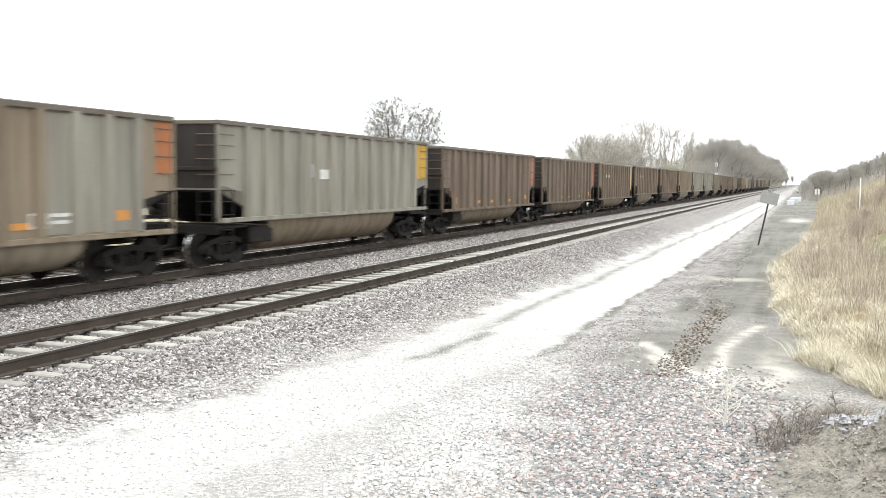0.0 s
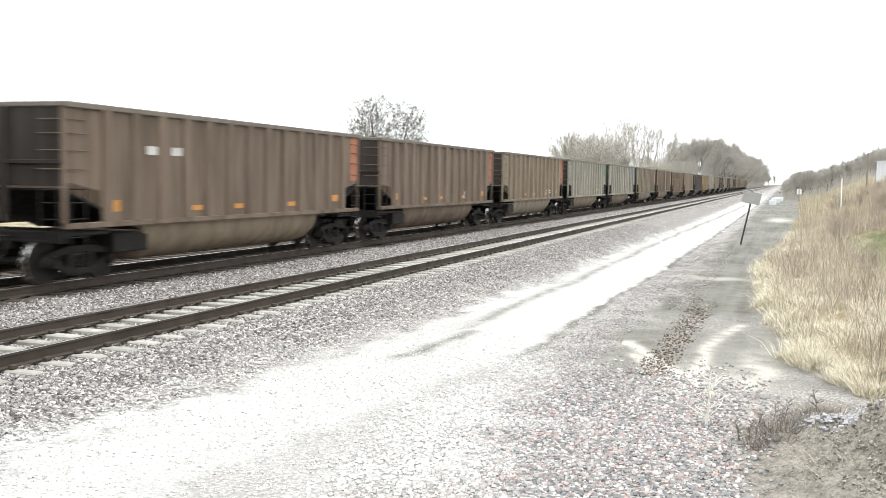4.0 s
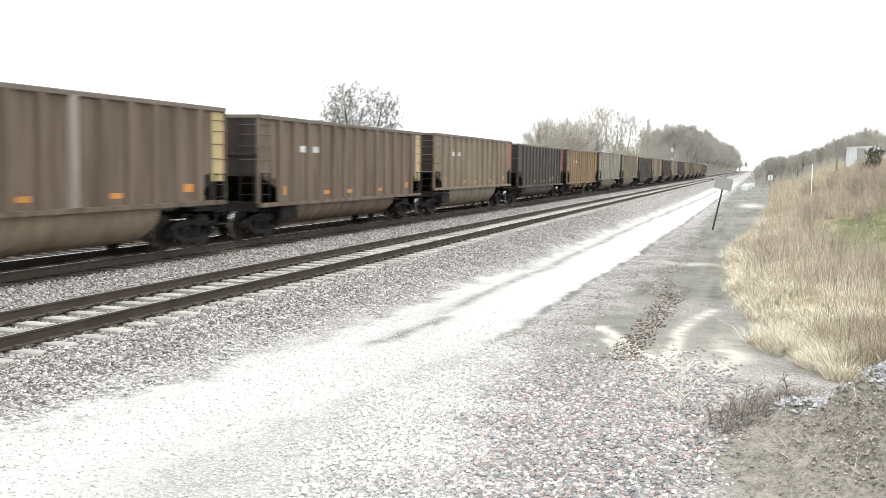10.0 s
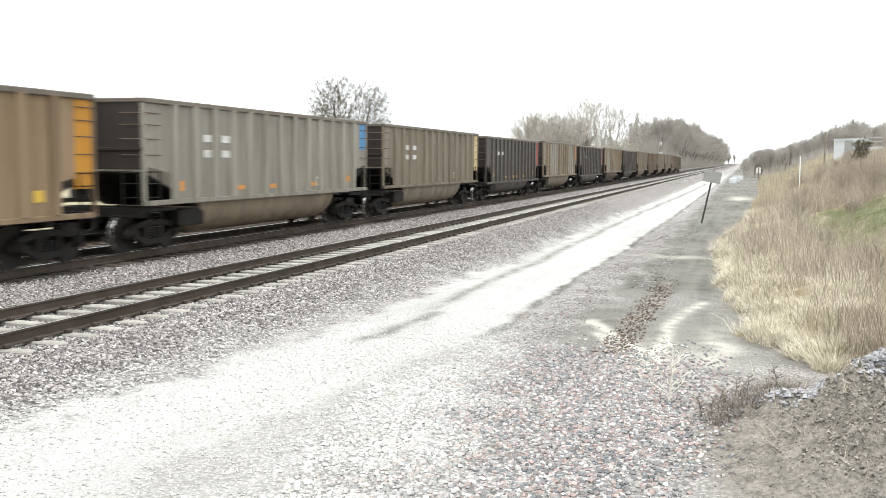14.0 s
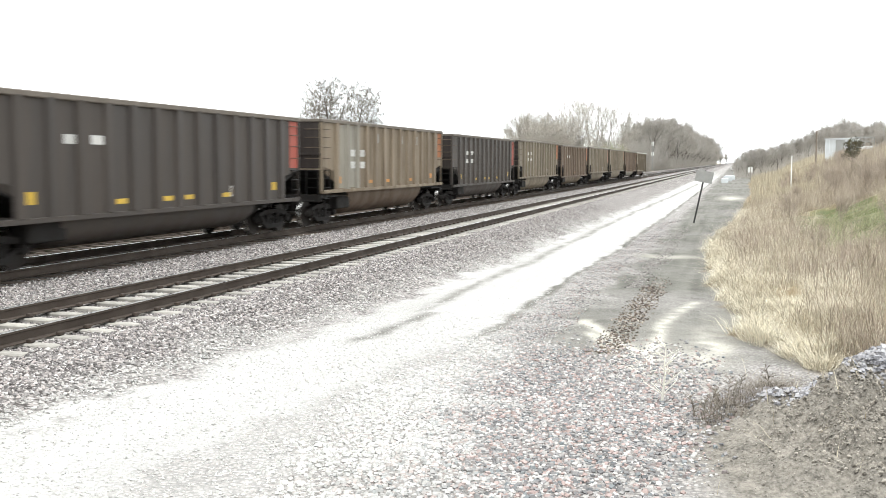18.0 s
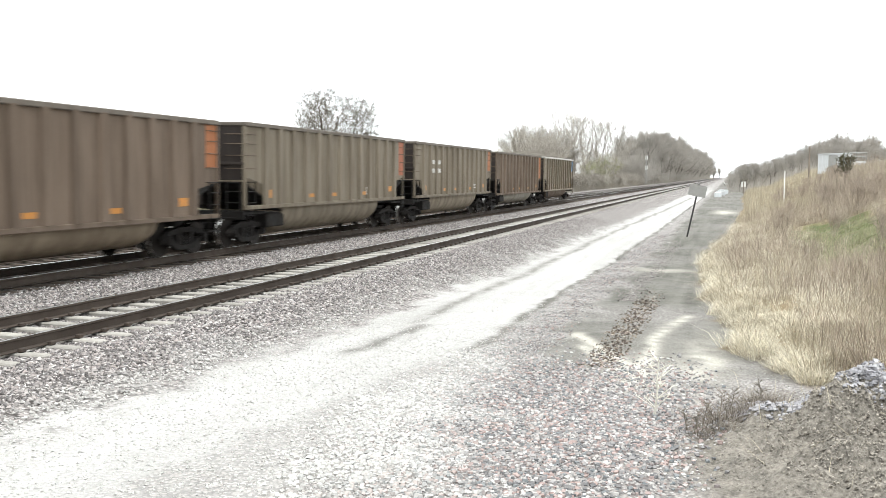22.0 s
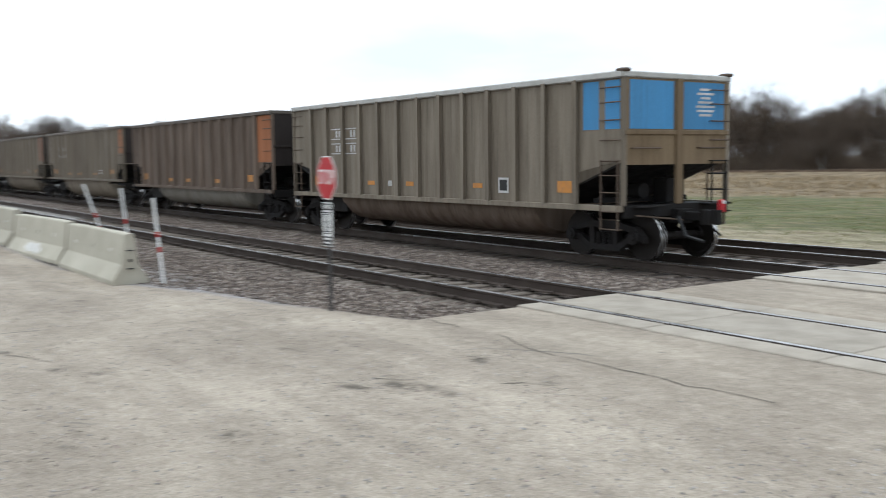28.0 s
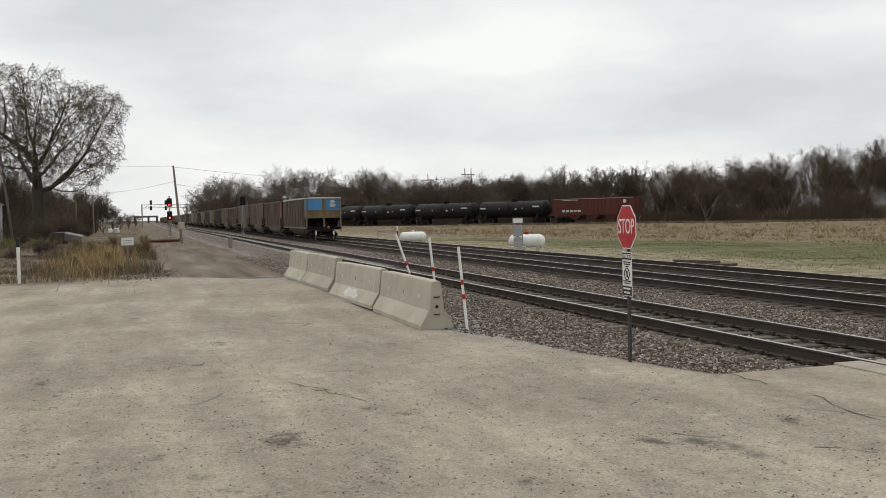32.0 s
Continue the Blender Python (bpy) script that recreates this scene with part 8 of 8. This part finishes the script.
for e in (-3.2, 1.4):
    part("signal_head", Shape().box(0.2, 0.4, e - 0.35, e + 0.35, 7.4, 8.8, 0.1).box(0.2, 0.4, e - 0.35, e + 0.35, 5.6, 7.0, 0.1), SIGNAL_BLACK, gan)
bridge = thing("road_bridge", "dark road bridge crossing the tracks far away", "bridge", pose(-820, 0, 0))
part("deck", Shape().box(-5, 5, -7, 12, 4.0, 4.9), DARK_CONCRETE, bridge)
part("parapet", Shape().box(4.6, 5, -7, 12, 4.9, 5.4), DARK_CONCRETE, bridge)
for e in (-6, 4.5, 11):
    part("pier", Shape().box(-3, 3, e - 0.8, e + 0.8, -2, 4.0), DARK_CONCRETE, bridge)

# ---- waste ground to the south-west ----
debris = thing("scrap_sheet", "grey metal sheet leaning on the waste ground", "scrap metal", pose(-95, -5.9, gz(-95, -5.9) + 0.1, 20, 12, 70))
part("sheet", Shape().box(-0.8, 0.8, -0.04, 0.04, 0, 0.75, 0.01).box(-0.8, 0.8, 0.04, 0.4, 0.68, 0.75, 0.01), GREY_STEEL, debris)
scrap = thing("scrap_crate", "dark open crate on the waste ground", "crate", pose(-96, -7.2, gz(-96, -7.2), 0, 0, 20))
part("crate", Shape().box(-0.8, 0.8, -0.6, 0.6, 0, 0.95, 0.03), TIE_WOOD, scrap)
part("lid", Shape().box(-0.85, 0.85, -0.65, 0.65, 0.95, 1.02, 0.01), GREY_STEEL, scrap)
board = thing("pale_board", "pale board tipped against dry grass", "board", pose(-95, -8.6, gz(-95, -8.6) + 0.1, 30, 0, 60))
part("board", Shape().box(-0.5, 0.5, -0.02, 0.02, 0, 0.9, 0.01), SIGN_WHITE, board)
for x, y, s in ((-180, -4.3, 0.55), (-192, -5.6, 0.5)):
    drum = Shape().turned([(a * s, b * s) for a, b in ((0, 0.3), (0.1, 0.9), (0.8, 1.0), (1.5, 0.8), (1.75, 0.2))], (x, y, gz(x, y)), (x, y, 9), 16)
    drum.smooth = True
    tagged(part("white_tank", drum, WHITE_PAINT), "small white round tank on the waste ground", "tank", "white round tanks")
barn = thing("grey_shed", "grey corrugated metal shed beside the large tree", "shed", pose(-110.5, -16.9, gz(-110.5, -16.9) + 0.35, 0, 0, 8))
part("wall", Shape().prism([(-3.2, -0.7), (3.2, -0.7), (3.2, 3.7), (0, 4.7), (-3.2, 3.7)], "x", -4, 4), SHED, barn)
part("roof", Shape().prism([(-3.4, 3.62), (0, 4.7), (3.4, 3.62), (3.4, 3.74), (0, 4.84), (-3.4, 3.74)], "x", -4.2, 4.2), GREY_STEEL, barn)
for i in range(16):
    part("rib", Shape().box(4.0, 4.04, -3.1 + i * 0.41, -3.04 + i * 0.41, 0, 3.6), SHED, barn)
log = thing("dark_culvert", "dark bundle of timbers beside the track", "timber bundle", pose(-108, 2.2, gz(-108, 2.2), 0, 0, 70))
for i in range(4):
    part("timber", Shape().rod((-1.8, -0.4 + i * 0.27, 0.15), (1.8, -0.4 + i * 0.27, 0.2 + 0.05 * (i % 2)), 0.14, n=7), HOPPER_RED, log)

# ---- shed and far things on the east side ----
sx, sy = 131.0, -12.6
shed = thing("shed", "pale metal shed above the grassy bank", "shed", pose(sx, sy, 3.4, 0, 0, -10))
part("wall", Shape().box(-2.4, 2.4, -1.7, 1.7, -1.2, 1.75, 0.02), SHED, shed)
part("roof", Shape().prism([(-1.85, 1.75), (1.85, 1.75), (1.85, 1.83), (-1.85, 1.95)], "x", -2.5, 2.5), SHED, shed)
for i in range(9):
    part("rib", Shape().box(-2.44, -2.4, -1.68 + i * 0.41, -1.62 + i * 0.41, 0, 1.72), SHED, shed)
part("door", Shape().box(-2.45, -2.41, -0.5, 0.5, 0, 1.65), GREY_STEEL, shed)
for x, y, w, h, lab in ((352, 0.6, 1.5, 0.9, "small white parked trailer far along the road"),):
    van = thing("parked_trailer", lab, "trailer", pose(x, y, gz(x, y)))
    part("body", Shape().box(-2.2, 2.2, -w / 2, w / 2, 0.45, 0.45 + h, 0.15), WHITE_PAINT, van)
    part("window", Shape().box(-2.22, -2.19, -w * 0.35, w * 0.35, 0.5 + h * 0.5, 0.35 + h, 0.02), SIGN_BLACK, van)
    for u in (-1.3, 1.3):
        for e in (-1, 1):
            part("wheel", Shape().rod((u, e * (w / 2 - 0.2), 0.34), (u, e * (w / 2), 0.34), 0.34, n=14), SIGN_BLACK, van)
for i in range(3):
    x = 150 + 14 * i
    blk = thing("concrete_block", "pale concrete block beside the far road", "block", pose(x, 1.4 - 0.3 * i, gz(x, 1.4), 0, 0, 15 * i), "concrete blocks")
    part("block", Shape().box(-0.9, 0.9, -0.5, 0.5, -0.05, 0.7, 0.06), SHED, blk)
# beside the shed: a railed platform, a pole, an evergreen shrub and a bleached fallen branch
deck = thing("railed_platform", "pale railed metal platform beside the shed", "platform", pose(134.0, -15.6, 3.5))
part("tank", Shape().box(-0.9, 0.9, -0.95, 0.95, -1.2, 0.9, 0.05), SHED, deck)
for u in (-0.9, 0.9):
    for e in (-0.95, 0.0, 0.95):
        part("upright", Shape().rod((u, e, 0.9), (u, e, 2.0), 0.04, n=5), GREY_STEEL, deck)
    for z in (1.5, 2.0):
        part("rail", Shape().rod((u, -0.95, z), (u, 0.95, z), 0.045, n=5), GREY_STEEL, deck)
pole(125.0, -9.2, 4.4, 0.11, (0, 0), "short grey wooden pole above the bank")
FIR = surface("dark_evergreen_leaf", (0.085, 0.082, 0.05), (0.14, 0.105, 0.07), 0.6, 3, 20, 0.9, bump=0, vary=0.35, island=True)
fir_limbs, fir_twigs = branchwork(77, 2.6, 0.05, (16, 7), 62, 4, (0.9, 0.36, 0.22, 0.14), first=0.05, up=0.02)
fir = thing("evergreen_shrub", "small dark evergreen shrub above the bank", "shrub", pose(88.0, -9.3, gz(88.0, -9.3) - 0.1))
part("stem", tube_mesh("stem", [(a, b, max(p, 0.008), max(q, 0.006)) for a, b, p, q, lv in fir_limbs], 4, BARK), BARK, fir)
tagged(part("foliage", specks("foliage", [tuple(a.lerp(b, f)) for a, b in fir_twigs for f in (0.3, 0.9)], 0.06, 78, FIR), FIR, fir), kind="stuff")
for bx0, by0, turn, seed in ((33.0, -4.6, 30, 81),):
    limbs, fine = branchwork(seed, 1.5, 0.018, (4, 3), 50, 2, (0.9, 0.5, 0.3, 0.2), first=0.2, up=-0.05, crook=0.3)
    dead = thing("fallen_branch", "bleached fallen branch lying in the grass", "branch", pose(bx0, by0, gz(bx0, by0) + 0.35, 68, 0, turn))
    tagged(part("limbs", tube_mesh("limbs", [(a, b, max(p, 0.008), max(q, 0.006)) for a, b, p, q, lv in limbs] + [(a, b, 0.005, 0.003) for a, b in fine], 4, TWIG_PALE), TWIG_PALE, dead), kind="stuff")
marker = thing("yellow_marker", "small yellow marker sign on a thin post", "marker", pose(170, 34.2, gz(170, 34.2)))
part("post", Shape().rod((0, 0, 0), (0, 0, 1.6), 0.05), STEEL_POST, marker)
part("plate", Shape().box(-0.03, 0.0, -0.4, 0.4, 1.3, 2.1, 0.01), MARK_YELLOW, marker)


# ---- weeds by the ditch ----
def dry_weed(x, y, height, seed, label, mat, k=1.0):
    r = random.Random(seed)
    w = thing("dry_weed", label, "weed", pose(x, y, gz(x, y)))
    stem, twig = [], []
    p = Vector((0, 0, -0.02))
    d = Vector((0, 0, 1))
    for i in range(6):
        d = (d + Vector((r.gauss(0, 0.08), r.gauss(0, 0.08), 0))).normalized()
        q = p + d * height / 6
        stem.append((p.copy(), q.copy(), k * (0.009 - 0.001 * i), k * (0.008 - 0.001 * i)))
        for _ in range(3):
            a = r.uniform(0, math.tau)
            e = (Vector((math.cos(a), math.sin(a), r.uniform(0.3, 1.1)))).normalized() * height * r.uniform(0.16, 0.42)
            twig.append((q.copy(), q + e, 0.004 * k, 0.002 * k))
            for _ in range(3):
                g = Vector((r.gauss(0, 1), r.gauss(0, 1), r.uniform(0.2, 1.2))).normalized() * height * 0.11
                o = q + e * r.uniform(0.4, 1.0)
                twig.append((o, o + g, 0.0025 * k, 0.0015 * k))
        p = q
    tagged(part("branching_stem", tube_mesh("branching_stem", stem + twig, 4, mat), mat, w), kind="stuff")
    return w


dry_weed(10.55, 0.68, 0.62, 5, "pale dry branching weed at the edge of the gravel", DRY_WHITE, 1.7)
rb = random.Random(12)
for i in range(9):
    x = rb.uniform(9.7, 11.4)
    dry_weed(x, 0.28 - 0.30 * (x - 9.5) + rb.uniform(-0.22, 0.16), rb.uniform(0.16, 0.30), 20 + i, "low dry bramble over the ditch edge", BRAMBLE)


# ---- what moves ----
# The leading end of the last car along x, second by second.
RUN = ((0.0, 457.5), (3.0, 405.3), (6.0, 353.1), (9.0, 301.2), (13.0, 231.5), (16.0, 179.1), (19.0, 126.55), (21.0, 91.8), (23.0, 57.1), (24.0, 39.75), (25.5, 14.1),
       (26.5, -3.0), (27.5, -19.9), (28.5, -36.8), (30.0, -62.8), (31.0, -80.6), (32.0, -98.3))


def run_at(t):
    return float(np.interp(t, [a for a, b in RUN], [b for a, b in RUN]))


def motions():
    for k, car in enumerate(TRAIN):
        walk(car, [(t, pose(x - PITCH * k, T2, 0)) for t, x in RUN])
    # wheels of the last cars roll on the rails
    for w in WHEELSETS:
        home = w.matrix_basis.copy()
        rows = []
        for i in range(0, 961):
            t = i / 30
            turn = math.degrees((run_at(t) - RUN[0][1]) / 0.457)
            rows.append((t, home @ pose(0, 0, 0, 0, turn, 0)))
        walk(w, rows)


motions()
